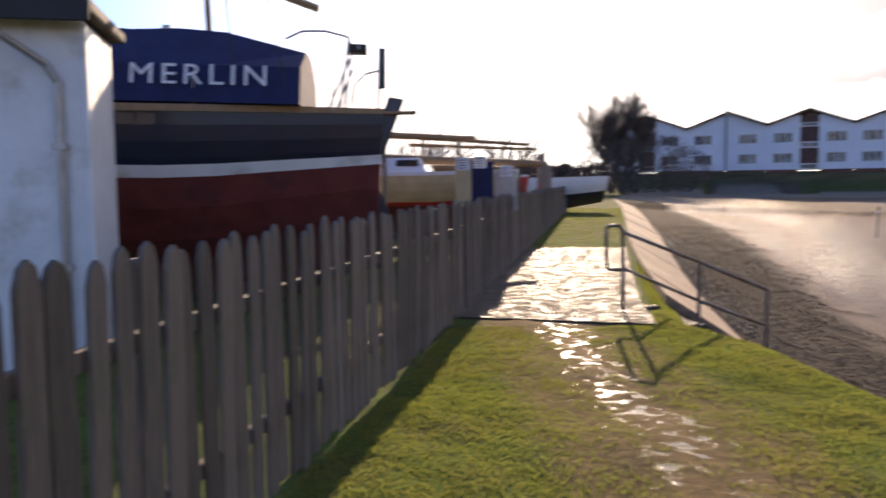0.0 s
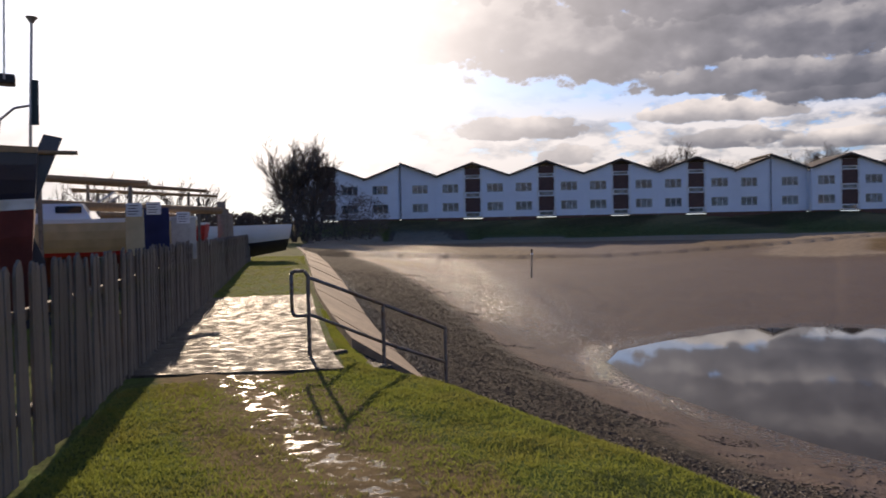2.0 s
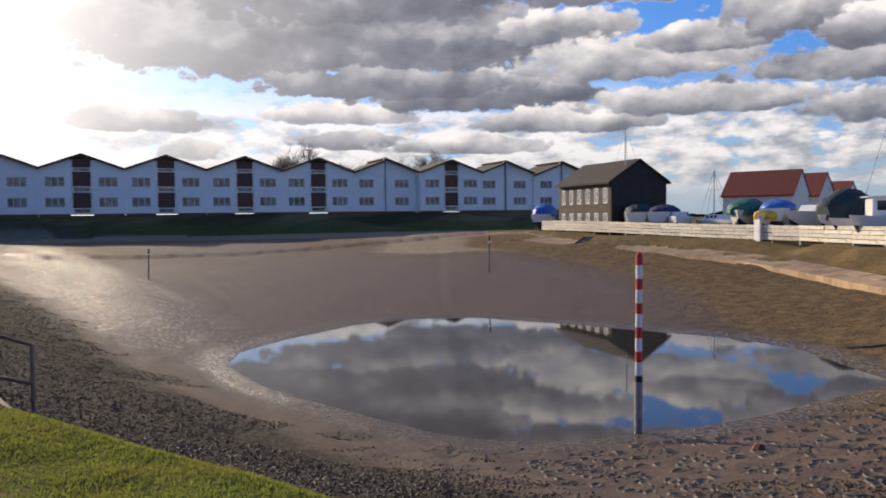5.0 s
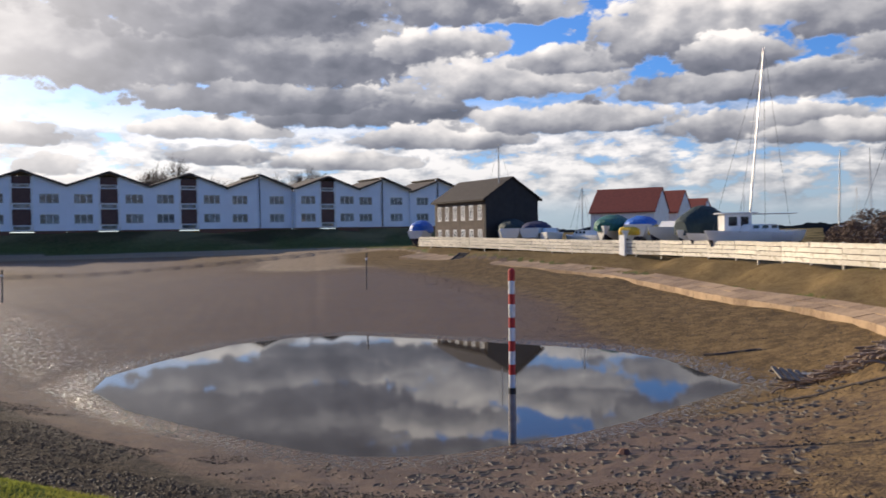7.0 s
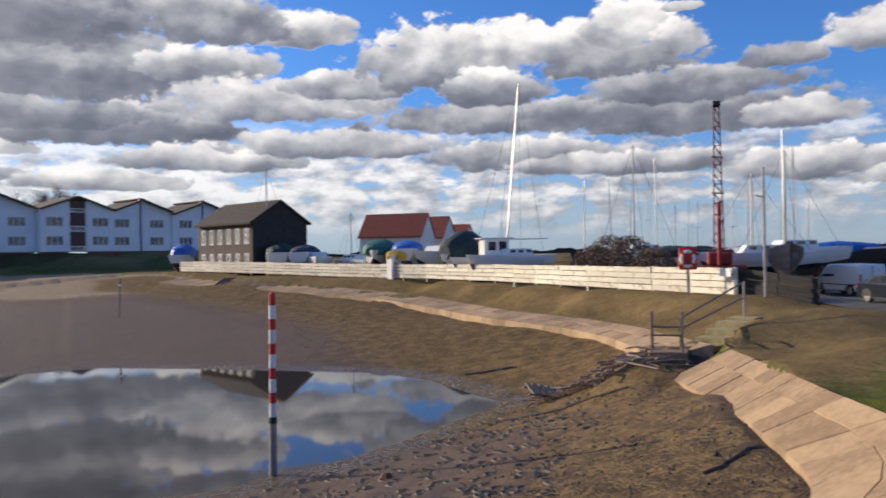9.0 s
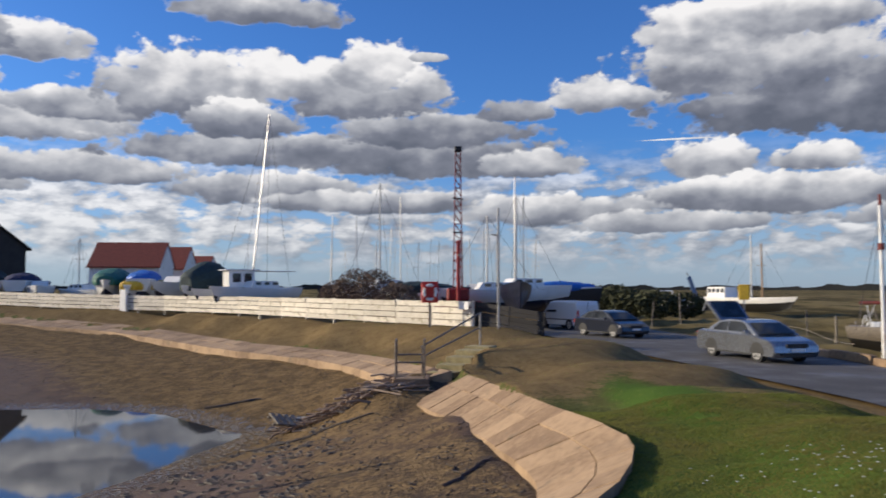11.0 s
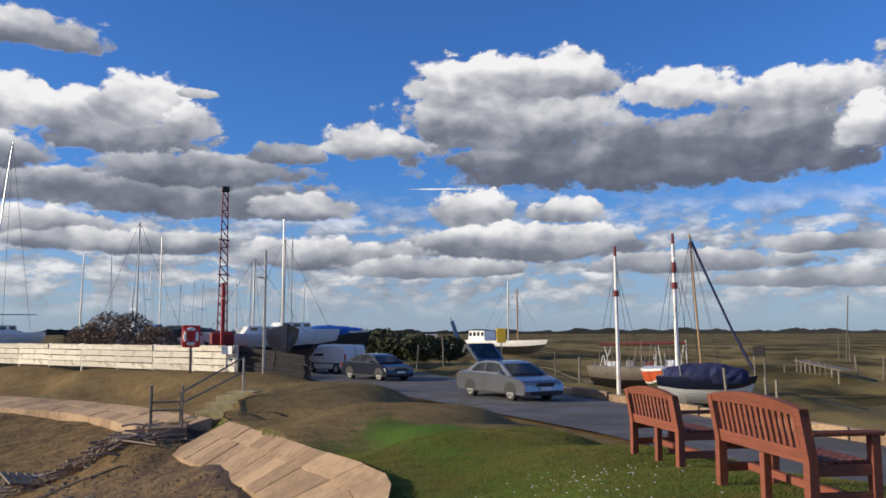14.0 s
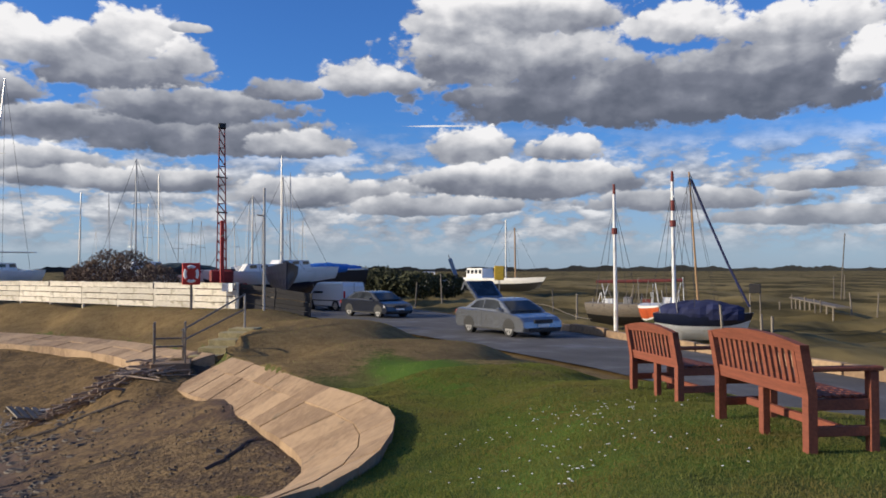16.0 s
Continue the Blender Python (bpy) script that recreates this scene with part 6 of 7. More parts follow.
# ---- cars on the lane ----
def wheel_part(car, x, y, r, s):
    tyre = part("wheel", rod(bmesh.new(), (x, y - 0.1, r), (x, y + 0.1, r), r, r, 24), M_rubber, car)
    o = y + s * 0.101
    part("rim", rod(bmesh.new(), (x, o - 0.005, r), (x, o + 0.012, r), r * 0.68, r * 0.62, 24), M_alloy, tyre)
    # the rim is solid: black bars draw the shade between its spokes
    for k in range(5):
        a = math.tau * k / 5
        part("spoke_gap", boxed(-0.03, 0.03, -0.004, 0.004, r * 0.25, r * 0.55, 0, pose(x, o + s * 0.014, r, 0, math.degrees(a), 0)), M_black, tyre)


def shell(outline, half, rings=((-1, 0.90, -0.0), (-0.93, 1.0, 0), (0.93, 1.0, 0), (1, 0.90, 0)), zc=0.55, xc=0.0):
    out = []
    for f, s, _ in rings:
        out.append([(xc + (x - xc) * (0.985 if s < 1 else 1), f * half, zc + (z - zc) * s) for x, z in outline])
    return loft(bmesh.new(), out)


def saloon(m, paint, label, length=4.8, width=1.82, height=1.46, boot_open=False, plate=True):
    c = thing("car", m, label, "car", "parked cars")
    L, W = length / 2, width / 2
    k = height / 1.46
    body = [(-L, 0.42), (-L + 0.02, 0.92), (-L + 0.25, 1.02), (-1.2, 1.0), (0.95, 0.96), (1.55, 0.90), (L - 0.28, 0.78), (L - 0.04, 0.62), (L, 0.40), (L - 0.12, 0.22), (-L + 0.1, 0.24)]
    part("body", shell([(x, z * k) for x, z in body], W), paint, c, smooth=False)
    roof = [(-1.75, 1.0), (-1.1, 1.36), (-0.5, 1.455), (0.25, 1.44), (0.6, 1.36), (1.42, 0.93)]
    g = bmesh.new()
    loft(g, [[(x, f * W * (0.97 - 0.20 * max(0, (z - 0.95)) / 0.5), z * k) for x, z in roof] for f in (-1, 1)])
    cab = part("cabin", g, paint, c)

    def side(pts, s):
        return [(x, s * (W * (0.97 - 0.20 * max(0, z - 0.95) / 0.5) + off), z * k) for x, z in pts for off in (0.0,)]

    for s in (-1, 1):
        for pts in (((-1.35, 1.04), (-0.45, 1.04), (-0.45, 1.38), (-0.95, 1.33)), ((-0.38, 1.04), (0.95, 1.02), (0.50, 1.34), (0.2, 1.385), (-0.38, 1.39))):
            a = side(pts, s)
            part("side_window", loft(bmesh.new(), [a, [(x, y + s * 0.012, z) for x, y, z in a]]), M_carglass, cab)
    ws = [(0.66, -0.60, 1.335 * k), (0.66, 0.60, 1.335 * k), (1.36, 0.74, 0.985 * k), (1.36, -0.74, 0.985 * k)]
    part("windscreen", loft(bmesh.new(), [ws, [(x + 0.012, y, z + 0.02) for x, y, z in ws]]), M_carglass, cab)
    rw = [(-1.15, -0.58, 1.33 * k), (-1.15, 0.58, 1.33 * k), (-1.68, 0.68, 1.05 * k), (-1.68, -0.68, 1.05 * k)]
    if not boot_open:
        part("rear_window", loft(bmesh.new(), [rw, [(x - 0.012, y, z + 0.02) for x, y, z in rw]]), M_carglass, cab)
    else:
        lid = [(-1.1, 1.40), (-1.95, 2.10), (-2.15, 2.08), (-2.35, 1.75), (-2.25, 1.72), (-2.05, 1.98), (-1.2, 1.33)]
        t = part("tailgate", prism(lid, -0.66, 0.66), paint, c, "raised silver tailgate")
        for a in ([(-1.25, y, 1.56) for y in (-0.55, 0.55)],):
            w4 = [(-1.22, -0.52, 1.52), (-1.22, 0.52, 1.52), (-1.9, 0.56, 2.09), (-1.9, -0.56, 2.09)]
            part("tailgate_window", loft(bmesh.new(), [w4, [(x - 0.012, y, z + 0.016) for x, y, z in w4]]), M_carglass, t)
        # shade inside the open boot, put in as a flat black sheet
        part("boot_opening", boxed(-2.2, -1.5, -0.6, 0.6, 1.0, 1.035), M_black, c)
    for s in (-1, 1):
        part("headlight", loft(bmesh.new(), [[(L - 0.30, s * y0, 0.74 * k), (L - 0.10, s * y0 * 0.95, 0.64 * k), (L - 0.09, s * y0 * 0.95, 0.52 * k), (L - 0.28, s * y0, 0.58 * k)] for y0 in (0.52, 0.90)]), M_lamp, c)
        part("tail_light", boxed(-L - 0.012, -L + 0.08, min(s * 0.6, s * 0.88), max(s * 0.6, s * 0.88), 0.72 * k, 0.92 * k, 0.01), M_red, c)
        part("mirror", boxed(0.82, 0.98, min(s * 0.9, s * 1.06), max(s * 0.9, s * 1.06), 0.98 * k, 1.10 * k, 0.03), paint, c)
        for x in (-1.36, 1.42):
            wheel_part(c, x, s * (W - 0.1), 0.325, s)
            # no wheel well is cut: a filled black half-disc gives its shade
            part("arch", loft(bmesh.new(), [[(x + math.cos(a) * 0.40, yy, 0.33 + math.sin(a) * 0.39) for a in [math.pi * j / 8 for j in range(9)]] for yy in (s * (W - 0.01), s * (W + 0.008))]), M_black, c)
        part("door_line", boxed(-0.42, -0.405, min(s * (W - 0.01), s * (W + 0.004)), max(s * (W - 0.01), s * (W + 0.004)), 0.32, 0.98 * k), M_black, c)
        part("sill_trim", boxed(-1.0, 1.05, min(s * (W - 0.02), s * (W + 0.012)), max(s * (W - 0.02), s * (W + 0.012)), 0.25, 0.31), M_black, c)
    part("grille", boxed(L - 0.06, L + 0.012, -0.42, 0.42, 0.56 * k, 0.70 * k, 0.01), M_black, c, "black grille")
    part("lower_grille", boxed(L - 0.10, L - 0.01 + 0.02, -0.62, 0.62, 0.27, 0.38, 0.01), M_black, c)
    part("plate_bar", boxed(L, L + 0.022, -0.26, 0.26, 0.43, 0.53), M_white, c, "plain white plate")
    return c


def van(m):
    c = thing("van", m, "small white panel van parked on the lane", "van", "parked cars")
    body = [(-2.05, 0.35), (-2.08, 1.55), (-1.98, 1.80), (0.35, 1.82), (0.75, 1.72), (1.35, 1.12), (1.95, 0.95), (2.08, 0.65), (2.05, 0.30), (-1.9, 0.28)]
    part("body", shell(body, 0.86, zc=0.9), M_carwhite, c)
    for s in (-1, 1):
        pts = [(0.05, s * 0.855, 1.10), (1.15, s * 0.855, 1.08), (0.72, s * 0.80, 1.58), (0.05, s * 0.80, 1.62)]
        part("side_window", loft(bmesh.new(), [pts, [(x, y + s * 0.02, z) for x, y, z in pts]]), M_carglass, c)
        for x in (-1.3, 1.35):
            wheel_part(c, x, s * 0.78, 0.31, s)
            # shade of the wheel well, drawn as a black half-disc on the side
            part("arch", loft(bmesh.new(), [[(x + math.cos(a) * 0.38, yy, 0.31 + math.sin(a) * 0.38) for a in [math.pi * j / 8 for j in range(9)]] for yy in (s * 0.85, s * 0.868)]), M_black, c)
        part("tail_light", boxed(-2.10, -2.0, min(s * 0.70, s * 0.83), max(s * 0.70, s * 0.83), 0.85, 1.25, 0.01), M_red, c)
        part("rub_strip", boxed(-1.95, 1.9, min(s * 0.85, s * 0.875), max(s * 0.85, s * 0.875), 0.62, 0.68), M_black, c)
    part("bumper", boxed(-2.16, -1.95, -0.84, 0.84, 0.30, 0.58, 0.04), M_black, c, "dark rear bumper")
    part("door_seam", boxed(-2.095, -2.06, -0.008, 0.008, 0.6, 1.72), M_black, c)
    part("plate_bar", boxed(-2.11, -2.06, -0.26, 0.26, 0.72, 0.84), M_yellow, c, "plain plate")
    part("handle_bar", boxed(-2.12, -2.06, -0.5, 0.5, 0.90, 0.95), M_black, c)


saloon(pose(30.3, -11.8, -1.16, 0, 0, 194), M_silver, "silver hatchback car with raised tailgate parked on the lane", boot_open=True)
saloon(pose(44.2, -9.5, -1.16, 0, 0, 203), M_carnavy, "dark blue saloon car parked on the lane", 4.5, 1.76, 1.42)
van(pose(52.4, -8.5, -1.16, 0, 0, 28))


def kerb_timbers():
    k = thing("timber_edging", pose(10, -15.0, -1.2), "low pale timber edging along the lane beside the marsh", "edging")
    rnd = random.Random(2)
    for s in range(12):
        p = part("baulk", boxed(0.02, 2.95, -0.12, 0.12, 0, 0.32, 0.02), M_concrete, k)
        p.matrix_basis = pose(s * 3.0, rnd.uniform(-0.06, 0.06), rnd.uniform(-0.05, 0.04), 0, rnd.uniform(-0.8, 0.8), rnd.uniform(-1, 1))


kerb_timbers()


M_paleblue = plain("pale blue sailcloth", (0.16, 0.24, 0.36), 0.7, var=0.15, scale=2.0)


# ---- boats on the marsh ----
def marsh_boats():
    x, y = spot(-124.4, 36)
    b = boat("yacht", pose(x + 0.9, y + 1.5, -0.85, 0, 0, 232), "small yacht under a dark blue cover on the marsh", 3.6, 1.6, 0.40, 0.7, M_navy, M_white, "boats on the marsh", transom=0.8, cut=0.45)
    ob = part("cover", draped(3.4, 1.7, 0.52, seed=23), M_navycloth, b, "dark blue canvas cover")
    ob.matrix_basis = pose(0.1, 0, 0.42)
    mast_part(b, 1.7, 0.4, 6.4, 0.05, M_wood, (-0.35, 0.1), [(3.6, 0, 0.6), (1.6, 0.8, 0.4), (1.6, -0.8, 0.4)], 0.0, "pale wooden mast")
    part("furled_sail", rods([(1.4, 0.08, 6.1), (2.9, 0.0, 2.4), (3.7, 0, 0.7)], 0.05, 8), M_navycloth, b, "blue rolled foresail")
    for yy in (-0.8, 0.8):
        for xx in (0.2, 0.9):
            part("stanchion", rods([(xx, yy, 0.45), (xx - 0.1, yy, 1.35)], 0.02, 6), M_metal, b)
    for sx, sy in ((0.3, 0.75), (0.9, -0.8), (2.4, 0.7), (2.6, -0.7), (0.1, 0.0)):
        part("shroud", rods([(1.36, 0.1, 6.2), (sx, sy, 0.45)], 0.009, 4), M_black, b)
    x, y = spot(-119.2, 42)
    r = boat("fishing_smack", pose(x - 1.0, y - 1.4, -0.85, 0, 0, 150), "small orange and white hulled smack on the marsh", 4.2, 1.7, 0.5, 0.7, M_orange, M_shrub, "boats on the marsh", transom=0.7, stripe=M_white, cut=0.5)
    part("rail", hull_band(4.25, 1.75, 0.55, 0.7, 0.0, 0.09, transom=0.7), M_white, r, "white rail")
    x, y = spot(-118.9, 42)
    for az, dist, top, label, h0, red in ((-118.85, 42, 5.75, "white mast with a dark red top", -0.5, 1), (-122.75, 40, 6.1, "white mast with dark red bands", -0.5, 2)):
        px, py = spot(az, dist)
        t = thing("ship_mast", pose(px, py, h0, 0, 0.8, 0), "tall " + label + " on the marsh", "mast", "masts on the marsh")
        part("foot", rod(bmesh.new(), (0, 0, -1.2), (0, 0, 0.4), 0.12, 0.1, 8), M_white, t)
        part("pole", rod(bmesh.new(), (0, 0, 0.4), (0, 0, top), 0.095, 0.08, 10), M_white, t)
        part("collar", rod(bmesh.new(), (0, 0, (top - 0.3) * 0.68), (0, 0, (top - 0.3) * 0.68 + 0.3), 0.15, 0.15, 8), M_oxide, t)
        part("top", rod(bmesh.new(), (0, 0, top), (0, 0, top + 0.5), 0.085, 0.06, 8), M_oxide, t, "dark red top")
        if red == 2:
            part("band", rod(bmesh.new(), (0, 0, top - 1.4), (0, 0, top - 0.9), 0.10, 0.10, 8), M_oxide, t)
            part("yard", rods([(-0.45, 0.2, top - 0.75), (0.45, -0.2, top - 0.72)], 0.03, 6), M_white, t)
        for sx in (-1.0, -0.55, 0.5, 1.0):
            part("stay", rods([(0, 0, top - 0.4 * abs(sx)), (sx * 0.6, sx * 1.0, 0.0)], 0.011, 4), M_black, t)
    # old wooden hull with a low dark boom and clutter between the two masts
    x, y = spot(-120.9, 44)
    o = boat("old_smack", pose(x + 2.0, y + 2.2, -1.0, 0, 0, 232), "weathered grey wooden smack on the marsh", 5.5, 2.2, 0.6, 0.6, M_greywood, M_blackboard, "boats on the marsh", transom=0.8)
    part("boom", rods([(0.3, 0, 1.75), (4.8, 0, 1.85)], 0.09, 8), M_oxide, o, "dark red furled sail on its boom")
    rnd = random.Random(12)
    for k in range(30):
        xx, yy = rnd.uniform(0.4, 5.0), rnd.uniform(-0.9, 0.9)
        part("spar", rods([(xx, yy, 0.5), (xx + rnd.uniform(-0.35, 0.35), yy + rnd.uniform(-0.3, 0.3), rnd.uniform(0.9, 2.1))], 0.022, 6), M_greywood if k % 3 else M_white, o)
    for k in range(4):
        part("crate", boxed(0.8 + k, 1.25 + k, -0.4, 0.1, 0.55, 0.85 + 0.1 * (k % 2), 0.03), (M_white, M_metal, M_oxide, M_white)[k], o)
    # white motor yacht and the black and white ketch
    x, y = spot(-107.6, 92)
    m = boat("motor_cruiser", pose(x - 3.5, y - 2.5, -0.3, 0, 0, 170), "white motor cruiser with dark windows on the marsh", 7.0, 2.6, 0.55, 0.9, M_gelcoat, M_navy, "boats on the marsh", transom=0.85, cut=0.4)
    m.matrix_world = pose(x + 2.5, y + 3.0, -0.4, 0, 0, 196)
    cabin_part(m, 1.5, 3.9, 0.95, 0.5, 1.15, M_gelcoat, 0.7, 3)
    part("arch", rods([(1.1, -1.0, 0.5), (1.3, -0.95, 1.6), (1.3, 0.95, 1.6), (1.1, 1.0, 0.5)], 0.06, 6), M_gelcoat, m)
    f = thing("sail_banner", pose(*spot(-108.2, 93), -1.0, 0, 22, 100), "leaning pale blue furled sail on a pole", "sail")
    part("cloth", boxed(-0.25, 0.25, -0.04, 0.04, 1.2, 4.0, 0.03), M_paleblue, f)
    part("pole", rods([(0, 0, 0), (0, 0, 4.5)], 0.05, 6), M_metal, f)
    x, y = spot(-112.0, 104)
    k = boat("ketch", pose(x + 4.9, y + 4.9, -0.55, 0, 0, 206), "white ketch with black bow on the marsh", 12.5, 3.2, 0.95, 0.7, M_gelcoat, M_black, "boats on the marsh", transom=0.75, cut=0.42)
    cabin_part(k, 1.0, 3.8, 1.1, 0.95, 2.2, M_gelcoat, 0.1, 4)
    for q in range(3):
        part("porthole", rod(bmesh.new(), (6.0 + q * 1.3, 1.52 - 0.12 * q, 0.62), (6.0 + q * 1.3, 1.62 - 0.12 * q, 0.62), 0.2, 0.2, 12), M_black, k)
    mast_part(k, 8.6, 0.9, 7.2, 0.11, M_wood, (-0.1, 0), [(12.5, 0, 1.2), (8.2, 1.3, 0.9), (4.6, 0, 2.0)], 0.9)
    mast_part(k, 7.0, 0.9, 8.3, 0.10, M_alloy, (0, 0), [(3.0, 0, 2.2), (6.6, 1.4, 0.9)], 0.9)
    fl = thing("fuel_sign", pose(*spot(-110.85, 85), -1.0, 0, 0, 70), "yellow box sign on a post by the marsh", "sign")
    part("box", boxed(-0.5, 0.5, -0.25, 0.25, 1.35, 2.85, 0.06), M_yellow, fl)
    part("leg", boxed(-0.06, 0.06, -0.06, 0.06, -1.0, 1.35), M_metal, fl)
    # posts, jetty and pole in the marsh
    rnd = random.Random(31)
    posts = [(-126.6, 38, 1.0), (-128.3, 33, 1.5), (-128.9, 33, 1.4), (-125.9, 34, 2.0), (-133.6, 58, 1.6), (-135.0, 60, 1.7), (-116.2, 48, 1.6), (-117.4, 48, 1.3), (-114.6, 62, 1.9), (-104.9, 70, 2.3), (-106.8, 66, 2.4), (-131.5, 62, 0.8), (-129.4, 66, 1.0), (-132.6, 90, 2.2), (-133.2, 92, 2.6)]
    for az, dist, h in posts:
        px, py = spot(az, dist)
        g = ground_at(px, py)
        p = thing("mooring_post", pose(px, py, g, rnd.uniform(-5, 5), rnd.uniform(-5, 5), 0), "weathered wooden mooring post in the marsh", "post", "mooring posts")
        part("shaft", rod(bmesh.new(), (0, 0, -0.4), (0, 0, h), 0.06, 0.05, 7), M_greywood, p)
    px, py = spot(-133.0, 90)
    p = thing("marker_pole", pose(px, py, -1.5, 0, -4, 30), "tall thin leaning pole far out on the marsh", "pole")
    part("shaft", rod(bmesh.new(), (0, 0, -0.3), (0, 0, 6.5), 0.07, 0.05, 7), M_greywood, p)
    j = thing("jetty", pose(*spot(-131.5, 62), -0.9, 0, 0, 148), "low wooden jetty across the marsh", "jetty")
    part("deck", boxed(-9, 9, -0.4, 0.4, 0.0, 0.10), M_greywood, j)
    for q in range(9):
        part("pile", rods([(-8 + q * 2, -0.35, -1.0), (-8 + q * 2, -0.35, 0.02 + 0.3 * (q % 3 == 0))], 0.06, 6), M_greywood, j)
    hut = thing("marker_box", pose(*spot(-127.9, 55), -1.4, 0, 0, 50), "small dark box on stilts in the marsh", "box")
    part("box", boxed(-0.35, 0.35, -0.3, 0.3, 1.3, 1.9, 0.03), M_blackboard, hut)
    for sx in (-0.3, 0.3):
        part("leg", rods([(sx, 0, -0.3), (sx, 0, 1.3)], 0.05, 6), M_greywood, hut)
    rp = thing("mooring_rope", pose(*spot(-117.2, 44), -0.9, 0, 0, 0), "sagging pale mooring rope between low posts", "rope")
    part("line", rods([Vector(spot(-117.2 + 2.2 - 0.55 * q, 44 - 2 * q) + (-0.75 - 0.12 * math.sin(q * 0.8),)) - Vector(spot(-117.2, 44) + (-0.9,)) for q in range(-3, 5)], 0.013, 5), M_greywood, rp)


marsh_boats()


# ---- benches ----
def garden_bench(m, label, length):
    b = thing("garden_bench", m, label, "bench", "benches facing the marsh")
    h = length / 2
    for s in (-1, 1):
        x = s * (h - 0.045)
        part("back_leg", loft(bmesh.new(), [[(x + d, y, z) for d, y in ((-0.045, y0 - 0.04), (0.045, y0 - 0.04), (0.045, y0 + 0.04), (-0.045, y0 + 0.04))] for z, y0 in ((-0.08, 0.0), (0.45, 0.0), (0.86, -0.07))]), M_bench, b)
        part("front_leg", boxed(x - 0.04, x + 0.04, 0.50, 0.58, -0.08, 0.64, 0.006), M_bench, b)
        part("arm", boxed(x - 0.05, x + 0.05, -0.01, 0.62, 0.642, 0.682, 0.01), M_bench, b)
        part("side_rail", boxed(x - 0.03, x + 0.03, 0.042, 0.498, 0.12, 0.20, 0.005), M_bench, b)
        part("seat_rail", boxed(x - 0.03, x + 0.03, 0.042, 0.498, 0.33, 0.42, 0.005), M_bench, b)
    part("stretcher", boxed(-h + 0.08, h - 0.08, 0.25, 0.31, 0.13, 0.20, 0.005), M_bench, b)
    part("middle_leg", boxed(-0.04, 0.04, 0.0, 0.07, -0.06, 0.41, 0.005), M_bench, b)
    part("front_apron", boxed(-h + 0.085, h - 0.085, 0.52, 0.56, 0.32, 0.41, 0.005), M_bench, b)
    for k in range(6):
        part("seat_slat", boxed(-h + 0.05, h - 0.05, 0.05 + k * 0.083, 0.115 + k * 0.083, 0.424, 0.446, 0.005), M_bench, b)
    n = 12

    def back_y(z):
        return -0.07 * (z - 0.45) / 0.41

    rings = []
    for k in range(n + 1):
        u = 2 * k / n - 1
        x = u * (h + 0.0)
        top = 0.93 - 0.075 * u * u
        low = 0.815 - 0.02 * u * u
        rings.append([(x, back_y(low) - 0.025, low), (x, back_y(low) + 0.025, low), (x, back_y(top) + 0.035, top), (x, back_y(top) - 0.04, top)])
    part("top_rail", loft(bmesh.new(), rings), M_bench, b)
    rings = []
    for k in range(n + 1):
        u = 2 * k / n - 1
        lo, hi = 0.42 - 0.0 * u, 0.53
        rings.append([(u * (h - 0.09), back_y(z) + d, z) for z, d in ((lo, -0.022), (lo, 0.022), (hi, 0.022), (hi, -0.022))])
    part("lower_rail", loft(bmesh.new(), rings), M_bench, b)
    count = 14 if length > 1.5 else 11
    for k in range(count):
        u = -1 + 2 * (k + 0.75) / (count + 0.5)
        x = u * (h - 0.10)
        part("back_slat", loft(bmesh.new(), [[(x - 0.026, back_y(z) - 0.011, z), (x + 0.026, back_y(z) - 0.011, z), (x + 0.026, back_y(z) + 0.011, z), (x - 0.026, back_y(z) + 0.011, z)] for z in (0.53, 0.822)]), M_bench, b)
    return b


def place_bench(left, right, z, label):
    (ax, ay), (bx, by) = left, right
    # the back is towards the camera, the seat towards the marsh
    turn = math.degrees(math.atan2(by - ay, bx - ax))
    length = math.hypot(bx - ax, by - ay)
    return garden_bench(pose((ax + bx) / 2, (ay + by) / 2, z, 0, 0, turn), label, length)


place_bench((6.99, -4.94), (5.36, -4.65), -0.08, "red-brown slatted wooden garden bench on the grass")
two = place_bench((9.95, -5.68), (8.55, -5.53), -0.23, "red-brown slatted garden bench with a small green plaque")
part("plaque", boxed(0.62, 0.66, 0.2, 0.36, 0.33, 0.42), M_greentarp, two, "small green plaque")


# ---- grass, stones and debris ----
def scatter_land(n, region, keep, seed):
    rng = np.random.RandomState(seed)
    x0, x1, y0, y1 = region
    px, py = rng.uniform(x0, x1, n), rng.uniform(y0, y1, n)
    z, rim, pool, marsh, bank, top = land(px, py)
    ok = keep(px, py, rim, pool)
    return px[ok], py[ok], z[ok]


